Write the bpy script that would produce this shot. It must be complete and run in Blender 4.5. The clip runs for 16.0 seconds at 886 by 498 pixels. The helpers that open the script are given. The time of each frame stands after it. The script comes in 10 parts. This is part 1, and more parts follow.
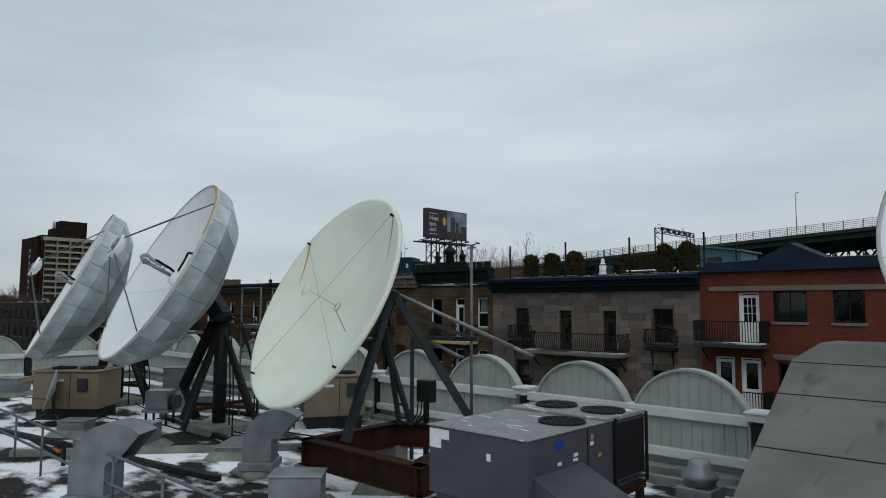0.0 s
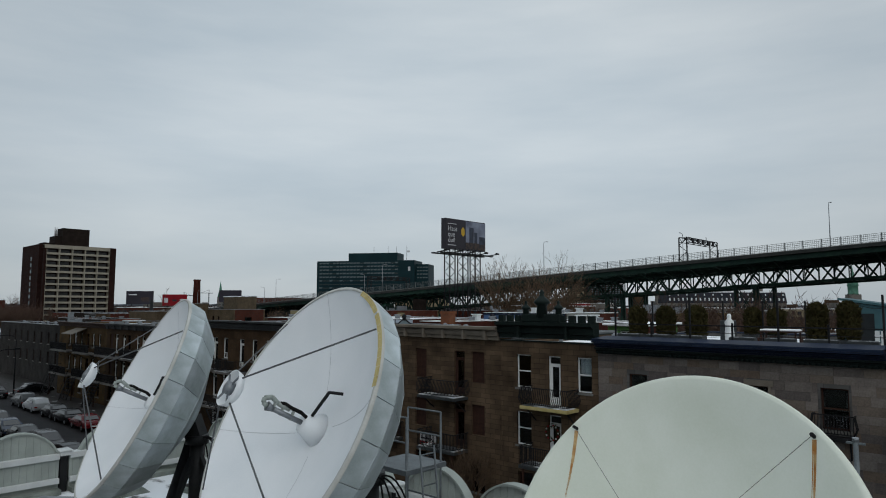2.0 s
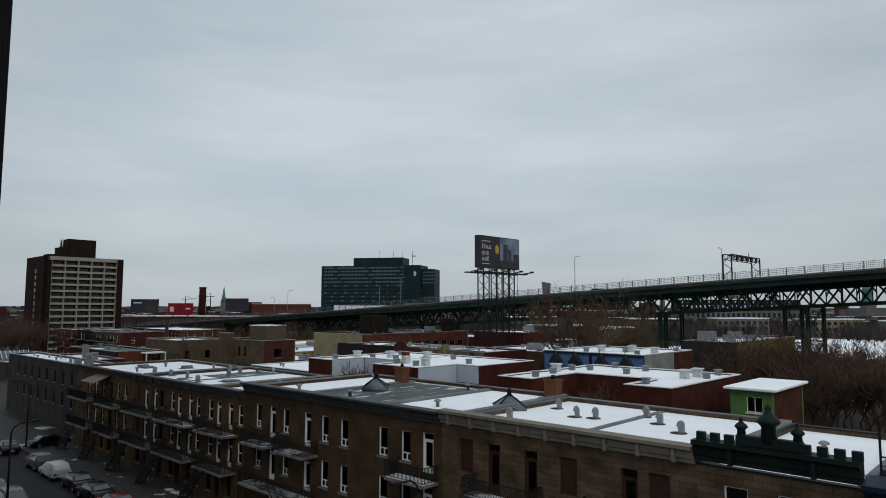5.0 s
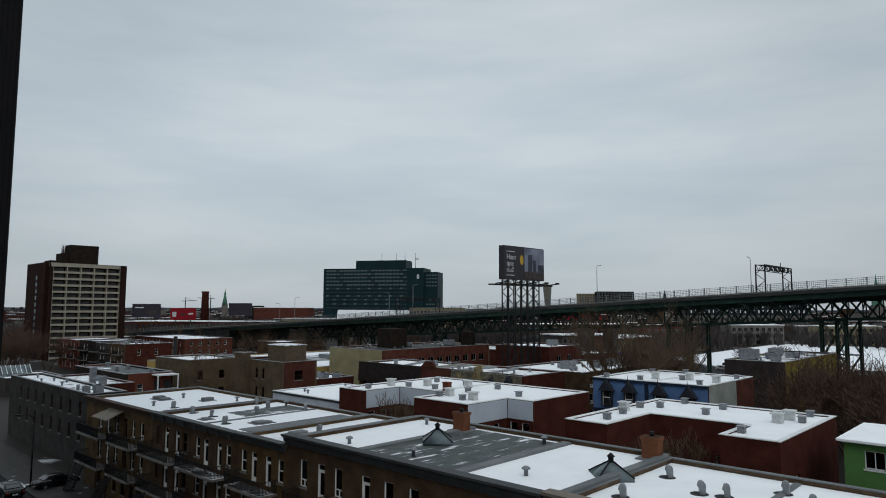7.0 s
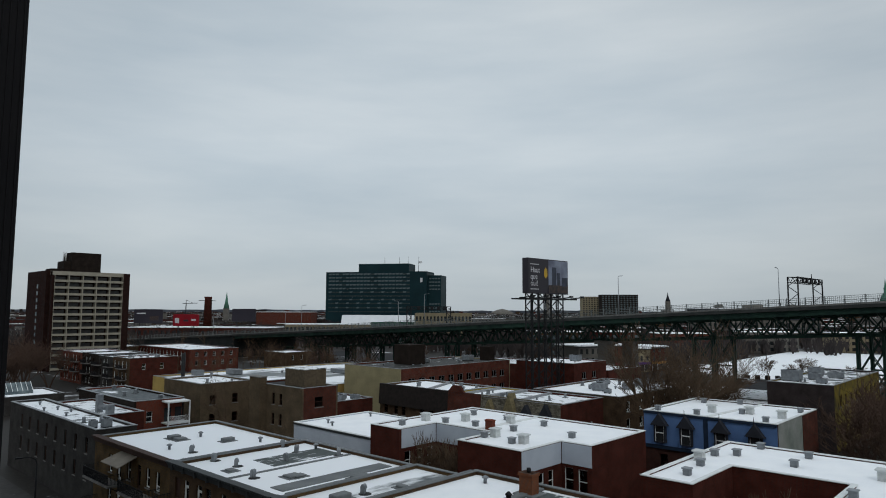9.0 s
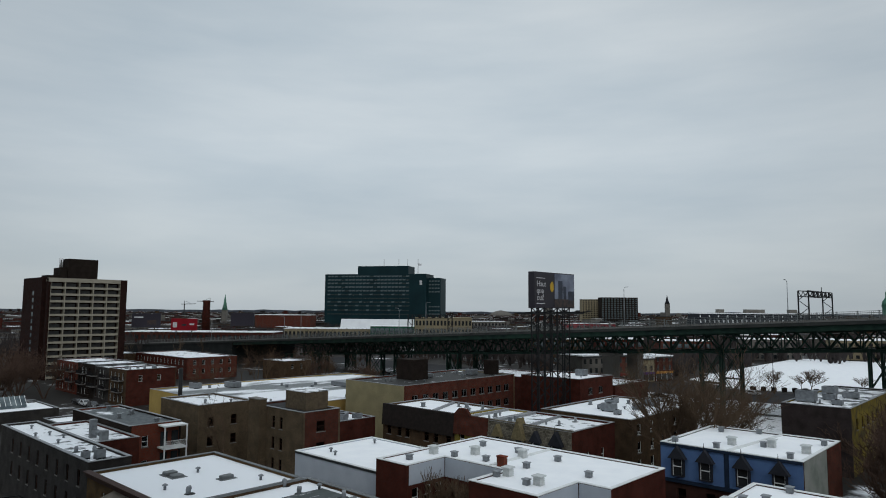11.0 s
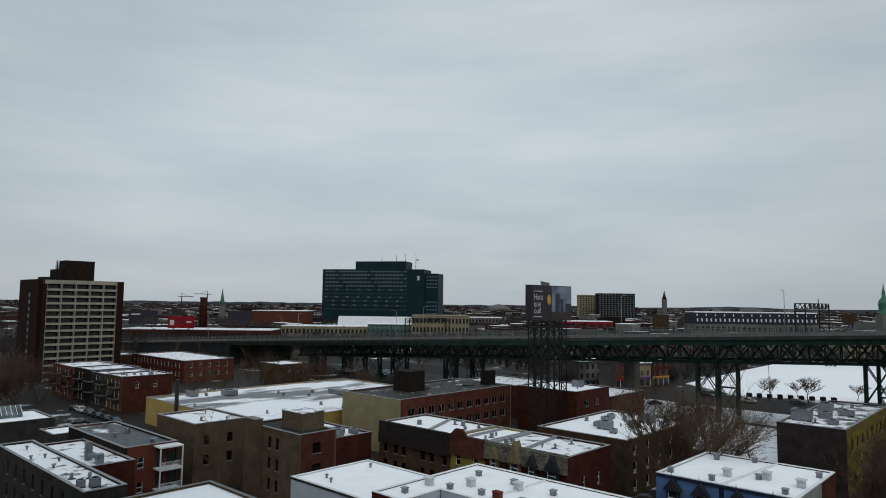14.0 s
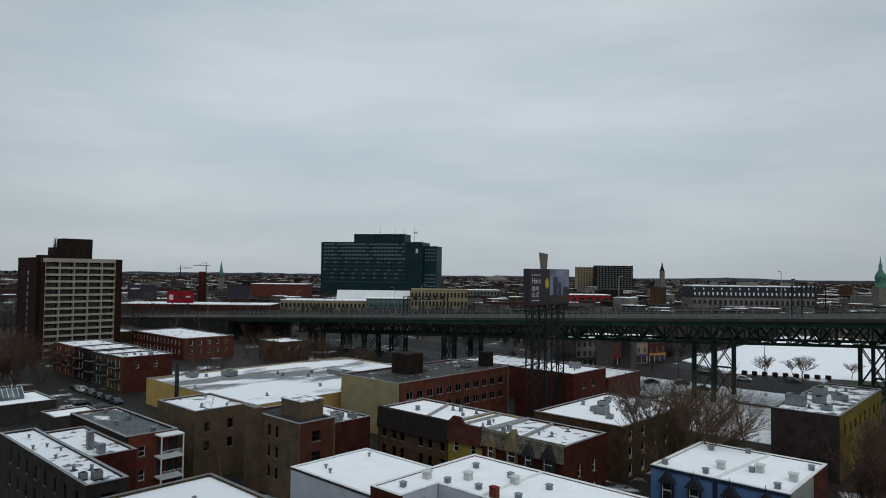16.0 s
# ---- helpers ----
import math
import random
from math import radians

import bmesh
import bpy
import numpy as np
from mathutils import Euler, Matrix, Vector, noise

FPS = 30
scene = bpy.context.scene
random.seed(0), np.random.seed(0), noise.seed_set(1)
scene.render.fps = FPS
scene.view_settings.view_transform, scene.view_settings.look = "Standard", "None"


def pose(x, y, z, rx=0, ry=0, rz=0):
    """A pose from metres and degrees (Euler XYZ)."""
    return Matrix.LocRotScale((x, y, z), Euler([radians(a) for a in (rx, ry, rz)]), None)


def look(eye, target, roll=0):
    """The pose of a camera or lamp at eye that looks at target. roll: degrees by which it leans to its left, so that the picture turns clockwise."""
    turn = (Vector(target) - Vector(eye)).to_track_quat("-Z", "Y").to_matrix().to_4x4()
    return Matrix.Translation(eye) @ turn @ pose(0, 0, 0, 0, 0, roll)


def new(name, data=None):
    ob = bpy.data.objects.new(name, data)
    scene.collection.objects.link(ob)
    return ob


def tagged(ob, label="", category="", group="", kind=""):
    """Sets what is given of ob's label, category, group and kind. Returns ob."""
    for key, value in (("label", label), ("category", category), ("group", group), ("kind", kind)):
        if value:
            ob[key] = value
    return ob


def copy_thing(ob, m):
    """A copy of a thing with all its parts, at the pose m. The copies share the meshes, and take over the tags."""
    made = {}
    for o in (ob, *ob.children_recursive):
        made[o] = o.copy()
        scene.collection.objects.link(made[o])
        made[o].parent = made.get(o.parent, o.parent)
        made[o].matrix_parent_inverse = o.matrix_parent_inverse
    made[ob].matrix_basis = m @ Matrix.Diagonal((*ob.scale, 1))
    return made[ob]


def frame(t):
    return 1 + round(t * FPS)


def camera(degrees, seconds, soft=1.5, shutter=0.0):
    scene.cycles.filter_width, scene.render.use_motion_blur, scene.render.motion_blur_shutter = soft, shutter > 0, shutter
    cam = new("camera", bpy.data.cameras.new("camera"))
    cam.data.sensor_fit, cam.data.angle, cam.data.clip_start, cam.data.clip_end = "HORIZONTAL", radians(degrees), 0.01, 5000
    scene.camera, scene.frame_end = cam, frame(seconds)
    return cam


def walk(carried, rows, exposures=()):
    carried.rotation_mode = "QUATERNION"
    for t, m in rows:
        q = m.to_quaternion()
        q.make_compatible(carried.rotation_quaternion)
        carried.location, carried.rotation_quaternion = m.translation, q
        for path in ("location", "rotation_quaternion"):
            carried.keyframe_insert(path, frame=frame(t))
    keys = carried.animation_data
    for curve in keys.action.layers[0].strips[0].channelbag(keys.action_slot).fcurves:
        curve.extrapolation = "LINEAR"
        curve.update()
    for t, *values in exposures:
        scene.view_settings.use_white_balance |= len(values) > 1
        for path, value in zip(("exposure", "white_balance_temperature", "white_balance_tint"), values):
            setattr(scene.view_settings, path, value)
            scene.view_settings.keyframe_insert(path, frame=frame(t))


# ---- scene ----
cam = camera(67.60, 16.0, soft=1.0)
PATH = [
    (0, (-0.125, -0.114, 8.992), (-1.491, 1.337, 9.161), 0.2),
    (0.5, (-1.756, -0.075, 9.791), (-3.12, 1.378, 9.958), 0.1),
    (1, (-3.859, 0.117, 10.64), (-5.222, 1.571, 10.809), 0.0),
    (1.5, (-5.772, 0.359, 11.398), (-7.135, 1.813, 11.569), 0.1),
    (2, (-7.872, 0.501, 12.253), (-9.234, 1.955, 12.424), 0.1),
    (2.5, (-9.735, 0.654, 13.041), (-11.097, 2.108, 13.213), 0.1),
    (3, (-11.721, 0.915, 13.938), (-13.084, 2.368, 14.11), 0.1),
    (3.5, (-13.777, 1.147, 14.731), (-15.139, 2.601, 14.903), 0.1),
    (4, (-15.943, 1.37, 15.584), (-17.305, 2.824, 15.757), 0.1),
    (6.5, (-26.587, 3.125, 19.278), (-27.948, 4.579, 19.457), 0.2),
    (7, (-28.881, 3.533, 19.992), (-30.241, 4.988, 20.171), 0.2),
    (7.5, (-30.787, 3.707, 20.715), (-32.148, 5.162, 20.895), 0.2),
    (8, (-32.821, 4.004, 21.47), (-34.181, 5.46, 21.651), 0.2),
    (8.5, (-34.79, 4.671, 22.196), (-36.15, 6.126, 22.378), 0.2),
    (9, (-36.636, 5.232, 23.022), (-37.996, 6.687, 23.205), 0.2),
    (11.5, (-39.587, 6.756, 26.796), (-40.944, 8.215, 26.981), 0.5),
    (12, (-39.513, 6.782, 27.57), (-40.869, 8.241, 27.756), 0.6),
    (12.5, (-39.452, 6.723, 28.198), (-40.807, 8.182, 28.384), 0.6),
    (13, (-39.43, 6.759, 28.885), (-40.785, 8.219, 29.072), 0.6),
    (13.5, (-39.4, 6.733, 29.605), (-40.754, 8.194, 29.787), 0.6),
    (14, (-39.435, 6.607, 30.329), (-40.788, 8.07, 30.49), 0.7),
    (14.5, (-39.43, 6.59, 31.033), (-40.783, 8.056, 31.173), 0.7),
    (15, (-39.418, 6.583, 31.703), (-40.771, 8.051, 31.821), 0.7),
    (15.5, (-39.43, 6.664, 32.408), (-40.784, 8.133, 32.505), 0.7),
    (16, (-39.371, 6.626, 33.196), (-40.724, 8.097, 33.268), 0.7),
]
walk(cam, [(t, look(eye, target, roll)) for t, eye, target, roll in PATH], exposures=[(0.0, 0.14), (1.0, 0.07), (2.5, 0.02), (16.0, 0.02)])

# ---- light: an overcast winter day ----
world = bpy.data.worlds.new("overcast_sky")
scene.world = world
world.use_nodes = True
wn, wl = world.node_tree.nodes, world.node_tree.links
wn.clear()
w_out = wn.new("ShaderNodeOutputWorld")
w_bg = wn.new("ShaderNodeBackground")
w_sky = wn.new("ShaderNodeTexSky")
w_sky.sky_type, w_sky.sun_disc = "NISHITA", False
w_sky.sun_elevation, w_sky.sun_rotation = radians(28), radians(60)
w_co = wn.new("ShaderNodeTexCoord")
w_map = wn.new("ShaderNodeMapping")
w_map.inputs["Scale"].default_value = (1.3, 1.3, 7.0)
w_n = wn.new("ShaderNodeTexNoise")
w_n.inputs["Scale"].default_value, w_n.inputs["Detail"].default_value, w_n.inputs["Roughness"].default_value = 1.6, 6.0, 0.52
w_ramp = wn.new("ShaderNodeValToRGB")
w_ramp.color_ramp.elements[0].position, w_ramp.color_ramp.elements[0].color = 0.28, (0.462, 0.54, 0.60, 1)
w_ramp.color_ramp.elements[1].position, w_ramp.color_ramp.elements[1].color = 0.72, (0.622, 0.68, 0.715, 1)
w_scale = wn.new("ShaderNodeVectorMath")
w_scale.operation = "SCALE"
w_scale.inputs["Scale"].default_value = 0.1
w_mix = wn.new("ShaderNodeMix")
w_mix.data_type = "RGBA"
w_mix.inputs["Factor"].default_value = 0.92
wl.new(w_co.outputs["Generated"], w_map.inputs["Vector"])
wl.new(w_map.outputs["Vector"], w_n.inputs["Vector"])
wl.new(w_n.outputs["Fac"], w_ramp.inputs["Fac"])
wl.new(w_sky.outputs["Color"], w_scale.inputs[0])
wl.new(w_scale.outputs["Vector"], w_mix.inputs["A"])
wl.new(w_ramp.outputs["Color"], w_mix.inputs["B"])
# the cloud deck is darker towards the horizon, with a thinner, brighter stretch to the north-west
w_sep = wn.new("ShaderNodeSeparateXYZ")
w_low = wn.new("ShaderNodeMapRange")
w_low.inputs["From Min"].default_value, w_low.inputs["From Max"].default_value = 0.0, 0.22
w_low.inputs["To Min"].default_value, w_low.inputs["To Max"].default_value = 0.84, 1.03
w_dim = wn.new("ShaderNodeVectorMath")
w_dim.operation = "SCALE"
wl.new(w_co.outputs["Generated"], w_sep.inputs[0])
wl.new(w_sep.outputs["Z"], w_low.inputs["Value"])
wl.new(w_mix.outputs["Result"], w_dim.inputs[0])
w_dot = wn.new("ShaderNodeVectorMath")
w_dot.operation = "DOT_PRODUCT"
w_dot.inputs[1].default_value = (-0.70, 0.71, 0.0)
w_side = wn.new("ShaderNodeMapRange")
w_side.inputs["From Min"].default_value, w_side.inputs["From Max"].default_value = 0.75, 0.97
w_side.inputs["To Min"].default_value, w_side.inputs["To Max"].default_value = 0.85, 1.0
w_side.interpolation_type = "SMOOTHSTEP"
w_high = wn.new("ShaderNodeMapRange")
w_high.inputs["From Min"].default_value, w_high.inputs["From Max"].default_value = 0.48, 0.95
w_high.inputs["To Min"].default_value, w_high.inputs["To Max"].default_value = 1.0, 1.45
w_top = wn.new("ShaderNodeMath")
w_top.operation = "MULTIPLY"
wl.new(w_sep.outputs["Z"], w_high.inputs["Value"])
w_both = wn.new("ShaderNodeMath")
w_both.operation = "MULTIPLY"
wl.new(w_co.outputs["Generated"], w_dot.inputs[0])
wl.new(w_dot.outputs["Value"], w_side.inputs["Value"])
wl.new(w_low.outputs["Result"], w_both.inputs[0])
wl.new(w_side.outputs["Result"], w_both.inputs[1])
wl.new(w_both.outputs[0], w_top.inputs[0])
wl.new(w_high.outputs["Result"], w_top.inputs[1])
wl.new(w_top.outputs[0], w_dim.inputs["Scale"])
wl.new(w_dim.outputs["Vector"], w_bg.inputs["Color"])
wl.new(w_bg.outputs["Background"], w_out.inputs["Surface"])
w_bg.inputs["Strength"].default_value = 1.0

sun = new("sun", bpy.data.lights.new("sun", "SUN"))
sun.data.energy, sun.data.angle, sun.data.color = 0.5, radians(25), (1.0, 0.95, 0.88)
sun.matrix_world = look((60, -40, 60), (0, 0, 0))
scene.view_settings.exposure = 0.0

# ---- materials ----
def mat(name, a, b=None, scale=1.0, rough=0.7, metal=0.0, bump=0.15, fine=30.0, coarse=0.0, dark=0.75, spec=None):
    """Two colours mixed by a coarse noise, with a fine grain over them and a little relief."""
    m = bpy.data.materials.new(name)
    m.use_nodes = True
    nt = m.node_tree
    bsdf = nt.nodes["Principled BSDF"]
    co = nt.nodes.new("ShaderNodeTexCoord")
    n1 = nt.nodes.new("ShaderNodeTexNoise")
    n1.inputs["Scale"].default_value, n1.inputs["Detail"].default_value = scale, 5
    n2 = nt.nodes.new("ShaderNodeTexNoise")
    n2.inputs["Scale"].default_value, n2.inputs["Detail"].default_value = fine, 3
    nt.links.new(co.outputs["Object"], n1.inputs["Vector"])
    nt.links.new(co.outputs["Object"], n2.inputs["Vector"])
    b = b or tuple(c * dark for c in a)
    ramp = nt.nodes.new("ShaderNodeMapRange")
    ramp.inputs["From Min"].default_value, ramp.inputs["From Max"].default_value = 0.35, 0.65
    nt.links.new(n1.outputs["Fac"], ramp.inputs["Value"])
    mix = nt.nodes.new("ShaderNodeMix")
    mix.data_type = "RGBA"
    mix.inputs["A"].default_value, mix.inputs["B"].default_value = (*a, 1), (*b, 1)
    nt.links.new(ramp.outputs["Result"], mix.inputs["Factor"])
    grain = nt.nodes.new("ShaderNodeMix")
    grain.data_type, grain.blend_type = "RGBA", "OVERLAY"
    grain.inputs["Factor"].default_value = 0.35 if bump > 0.1 else 0.1
    nt.links.new(mix.outputs["Result"], grain.inputs["A"])
    nt.links.new(n2.outputs["Fac"], grain.inputs["B"])
    nt.links.new(grain.outputs["Result"], bsdf.inputs["Base Color"])
    bsdf.inputs["Roughness"].default_value, bsdf.inputs["Metallic"].default_value = rough, metal
    bsdf.inputs["Specular IOR Level"].default_value = spec if spec is not None else (0.1 if rough >= 0.5 else 0.35)
    if bump:
        bp = nt.nodes.new("ShaderNodeBump")
        bp.inputs["Strength"].default_value, bp.inputs["Distance"].default_value = bump, 0.02
        nt.links.new(n2.outputs["Fac"], bp.inputs["Height"])
        nt.links.new(bp.outputs["Normal"], bsdf.inputs["Normal"])
    return m


def masonry(name, a, b, mortar, w=0.21, h=0.075, gap=0.012, stain=0.35, bump=0.4, rough=0.85):
    """Courses of brick or stone for walls along x or y, with stains and per-piece colour."""
    a, b, mortar = (tuple(c * 0.62 for c in col) for col in (a, b, mortar))
    m = bpy.data.materials.new(name)
    m.use_nodes = True
    nt = m.node_tree
    bsdf = nt.nodes["Principled BSDF"]
    co = nt.nodes.new("ShaderNodeTexCoord")
    sep = nt.nodes.new("ShaderNodeSeparateXYZ")
    add = nt.nodes.new("ShaderNodeMath")
    comb = nt.nodes.new("ShaderNodeCombineXYZ")
    nt.links.new(co.outputs["Object"], sep.inputs[0])
    nt.links.new(sep.outputs["X"], add.inputs[0])
    nt.links.new(sep.outputs["Y"], add.inputs[1])
    nt.links.new(add.outputs[0], comb.inputs["X"])
    nt.links.new(sep.outputs["Z"], comb.inputs["Y"])
    br = nt.nodes.new("ShaderNodeTexBrick")
    br.inputs["Color1"].default_value, br.inputs["Color2"].default_value = (*a, 1), (*b, 1)
    br.inputs["Mortar"].default_value = (*mortar, 1)
    br.inputs["Scale"].default_value, br.inputs["Mortar Size"].default_value = 1.0, gap
    br.inputs["Brick Width"].default_value, br.inputs["Row Height"].default_value = w, h
    nt.links.new(comb.outputs[0], br.inputs["Vector"])
    n1 = nt.nodes.new("ShaderNodeTexNoise")
    n1.inputs["Scale"].default_value, n1.inputs["Detail"].default_value = 0.7, 6
    nt.links.new(co.outputs["Object"], n1.inputs["Vector"])
    rng = nt.nodes.new("ShaderNodeMapRange")
    rng.inputs["From Min"].default_value, rng.inputs["From Max"].default_value = 0.3, 0.7
    rng.inputs["To Min"].default_value, rng.inputs["To Max"].default_value = 1 - stain, 1 + stain * 0.4
    nt.links.new(n1.outputs["Fac"], rng.inputs["Value"])
    mul = nt.nodes.new("ShaderNodeMix")
    mul.data_type, mul.blend_type = "RGBA", "MULTIPLY"
    mul.inputs["Factor"].default_value = 1.0
    nt.links.new(br.outputs["Color"], mul.inputs["A"])
    nt.links.new(rng.outputs["Result"], mul.inputs["B"])
    nt.links.new(mul.outputs["Result"], bsdf.inputs["Base Color"])
    bsdf.inputs["Roughness"].default_value = rough
    bsdf.inputs["Specular IOR Level"].default_value = 0.06
    bp = nt.nodes.new("ShaderNodeBump")
    bp.inputs["Strength"].default_value, bp.inputs["Distance"].default_value = bump, 0.02
    inv = nt.nodes.new("ShaderNodeMath")
    inv.operation = "SUBTRACT"
    inv.inputs[0].default_value = 1.0
    nt.links.new(br.outputs["Fac"], inv.inputs[1])
    nt.links.new(inv.outputs[0], bp.inputs["Height"])
    nt.links.new(bp.outputs["Normal"], bsdf.inputs["Normal"])
    return m


def snowy(name, under, under2, cover, scale=0.35, stretch=(1, 1, 1)):
    """A surface partly under thin snow; cover is the share that lies under snow."""
    m = mat(name, under, under2, scale=1.5, rough=0.6, bump=0.2, fine=14)
    nt = m.node_tree
    bsdf = nt.nodes["Principled BSDF"]
    co = nt.nodes.new("ShaderNodeTexCoord")
    mp = nt.nodes.new("ShaderNodeMapping")
    mp.inputs["Scale"].default_value = stretch
    n = nt.nodes.new("ShaderNodeTexNoise")
    n.inputs["Scale"].default_value, n.inputs["Detail"].default_value, n.inputs["Roughness"].default_value = scale, 7, 0.6
    nt.links.new(co.outputs["Object"], mp.inputs["Vector"])
    nt.links.new(mp.outputs["Vector"], n.inputs["Vector"])
    edge = nt.nodes.new("ShaderNodeMapRange")
    mid = 0.5 + (0.5 - cover) * 0.42
    edge.inputs["From Min"].default_value, edge.inputs["From Max"].default_value = mid - 0.03, mid + 0.06
    nt.links.new(n.outputs["Fac"], edge.inputs["Value"])
    mix = nt.nodes.new("ShaderNodeMix")
    mix.data_type = "RGBA"
    old = bsdf.inputs["Base Color"].links[0].from_socket
    nt.links.new(old, mix.inputs["A"])
    mix.inputs["B"].default_value = (0.86, 0.88, 0.91, 1)
    nt.links.new(edge.outputs["Result"], mix.inputs["Factor"])
    nt.links.new(mix.outputs["Result"], bsdf.inputs["Base Color"])
    return m


def glass_mat(name, tint=(0.75, 0.8, 0.82)):
    m = bpy.data.materials.new(name)
    m.use_nodes = True
    nt = m.node_tree
    nt.nodes.remove(nt.nodes["Principled BSDF"])
    out = nt.nodes["Material Output"]
    tr, gl, fr, mx = (nt.nodes.new("ShaderNode" + k) for k in ("BsdfTransparent", "BsdfGlossy", "Fresnel", "MixShader"))
    tr.inputs["Color"].default_value = (*tint, 1)
    gl.inputs["Roughness"].default_value = 0.03
    fr.inputs["IOR"].default_value = 1.5
    nt.links.new(fr.outputs[0], mx.inputs[0])
    nt.links.new(tr.outputs[0], mx.inputs[1])
    nt.links.new(gl.outputs[0], mx.inputs[2])
    nt.links.new(mx.outputs[0], out.inputs["Surface"])
    return m


M = {}
M["brick_red"] = masonry("brick_red", (0.23, 0.052, 0.03), (0.17, 0.04, 0.026), (0.16, 0.10, 0.08))
M["brick_darkred"] = masonry("brick_darkred", (0.15, 0.034, 0.022), (0.11, 0.026, 0.018), (0.09, 0.045, 0.036))
M["brick_bright"] = masonry("brick_bright", (0.30, 0.062, 0.03), (0.23, 0.048, 0.026), (0.16, 0.10, 0.08), stain=0.2)
M["brick_brown"] = masonry("brick_brown", (0.16, 0.098, 0.055), (0.115, 0.07, 0.041), (0.08, 0.058, 0.04))
M["stone_brown"] = masonry("stone_brown", (0.20, 0.138, 0.09), (0.14, 0.097, 0.064), (0.09, 0.065, 0.048), w=0.75, h=0.29, gap=0.012, stain=0.45, bump=0.7)
M["stone_grey"] = masonry("stone_grey", (0.21, 0.20, 0.19), (0.155, 0.15, 0.145), (0.12, 0.115, 0.11), w=0.95, h=0.38, gap=0.01, stain=0.35, bump=0.3)
M["brick_yellow"] = masonry("brick_yellow", (0.205, 0.122, 0.05), (0.15, 0.09, 0.038), (0.10, 0.08, 0.055), stain=0.4)
M["brick_tan"] = masonry("brick_tan", (0.235, 0.172, 0.108), (0.185, 0.135, 0.084), (0.12, 0.095, 0.068), stain=0.3)
M["brick_dark"] = masonry("brick_dark", (0.045, 0.032, 0.026), (0.033, 0.024, 0.02), (0.03, 0.024, 0.02))
M["brick_umber"] = masonry("brick_umber", (0.095, 0.072, 0.072), (0.075, 0.057, 0.058), (0.055, 0.048, 0.044))
M["brick_grey"] = masonry("brick_grey", (0.085, 0.078, 0.075), (0.065, 0.06, 0.058), (0.07, 0.065, 0.06))
M["snow"] = mat("snow", (0.93, 0.945, 0.965), (0.88, 0.90, 0.93), scale=0.5, rough=0.9, bump=0.35, fine=5)
M["snow_thin"] = snowy("snow_thin", (0.13, 0.14, 0.145), (0.08, 0.085, 0.09), 0.55)
M["snow_half"] = snowy("snow_half", (0.11, 0.12, 0.125), (0.07, 0.075, 0.08), 0.78, scale=0.5)
M["tar"] = mat("tar", (0.05, 0.05, 0.05), (0.03, 0.03, 0.032), scale=0.6, rough=0.8, fine=20)
M["membrane"] = mat("membrane", (0.17, 0.18, 0.185), (0.12, 0.13, 0.135), scale=0.4, rough=0.6)
M["asphalt"] = mat("asphalt", (0.026, 0.025, 0.027), (0.017, 0.0165, 0.018), scale=0.25, rough=0.75, fine=25)
M["concrete"] = mat("concrete", (0.22, 0.21, 0.195), (0.15, 0.145, 0.135), scale=0.8, rough=0.85)
M["parge"] = mat("parge", (0.27, 0.28, 0.26), (0.17, 0.19, 0.17), scale=0.4, rough=0.9)
M["white_paint"] = mat("white_paint", (0.76, 0.78, 0.78), (0.66, 0.68, 0.68), scale=1.2, rough=0.5, bump=0.05)
M["dish_white"] = mat("dish_white", (0.78, 0.80, 0.82), (0.72, 0.75, 0.77), scale=0.6, rough=0.55, bump=0.04)
M["dish_cream"] = mat("dish_cream", (0.74, 0.775, 0.69), (0.66, 0.70, 0.60), scale=0.9, rough=0.5, bump=0.04)
M["galv"] = mat("galv", (0.25, 0.265, 0.28), (0.17, 0.185, 0.20), scale=2.0, rough=0.45, metal=0.55, bump=0.08)
M["grey_metal"] = mat("grey_metal", (0.30, 0.31, 0.32), (0.22, 0.23, 0.24), scale=1.5, rough=0.5, metal=0.2, bump=0.05)
M["iron"] = mat("iron", (0.018, 0.018, 0.02), (0.012, 0.012, 0.013), scale=3, rough=0.55, bump=0.05)
M["steel_dark"] = mat("steel_dark", (0.026, 0.027, 0.028), (0.017, 0.018, 0.019), scale=2, rough=0.5, metal=0.3)
M["rust"] = mat("rust", (0.042, 0.017, 0.011), (0.018, 0.011, 0.009), scale=2.5, rough=0.85)
M["bridge_green"] = mat("bridge_green", (0.022, 0.05, 0.036), (0.014, 0.03, 0.025), scale=0.5, rough=0.6)
M["navy"] = mat("navy", (0.018, 0.03, 0.055), (0.012, 0.021, 0.038), scale=1, rough=0.65, bump=0.03)
M["blue_cornice"] = mat("blue_cornice", (0.015, 0.024, 0.05), (0.011, 0.018, 0.036), scale=1, rough=0.5)
M["green_cornice"] = mat("green_cornice", (0.012, 0.02, 0.018), (0.009, 0.014, 0.013), scale=1, rough=0.5)
M["dark_cornice"] = mat("dark_cornice", (0.05, 0.055, 0.058), (0.035, 0.038, 0.04), scale=1, rough=0.5)
M["tan_cornice"] = mat("tan_cornice", (0.20, 0.175, 0.145), (0.15, 0.13, 0.105), scale=1, rough=0.6)
M["light_panel"] = mat("light_panel", (0.50, 0.55, 0.62), (0.45, 0.50, 0.57), scale=0.6, rough=0.6, bump=0.03)
M["blue_wall"] = mat("blue_wall", (0.10, 0.18, 0.36), (0.08, 0.145, 0.30), scale=0.6, rough=0.7)
M["green_wall"] = mat("green_wall", (0.095, 0.21, 0.065), (0.08, 0.18, 0.055), scale=0.6, rough=0.7)
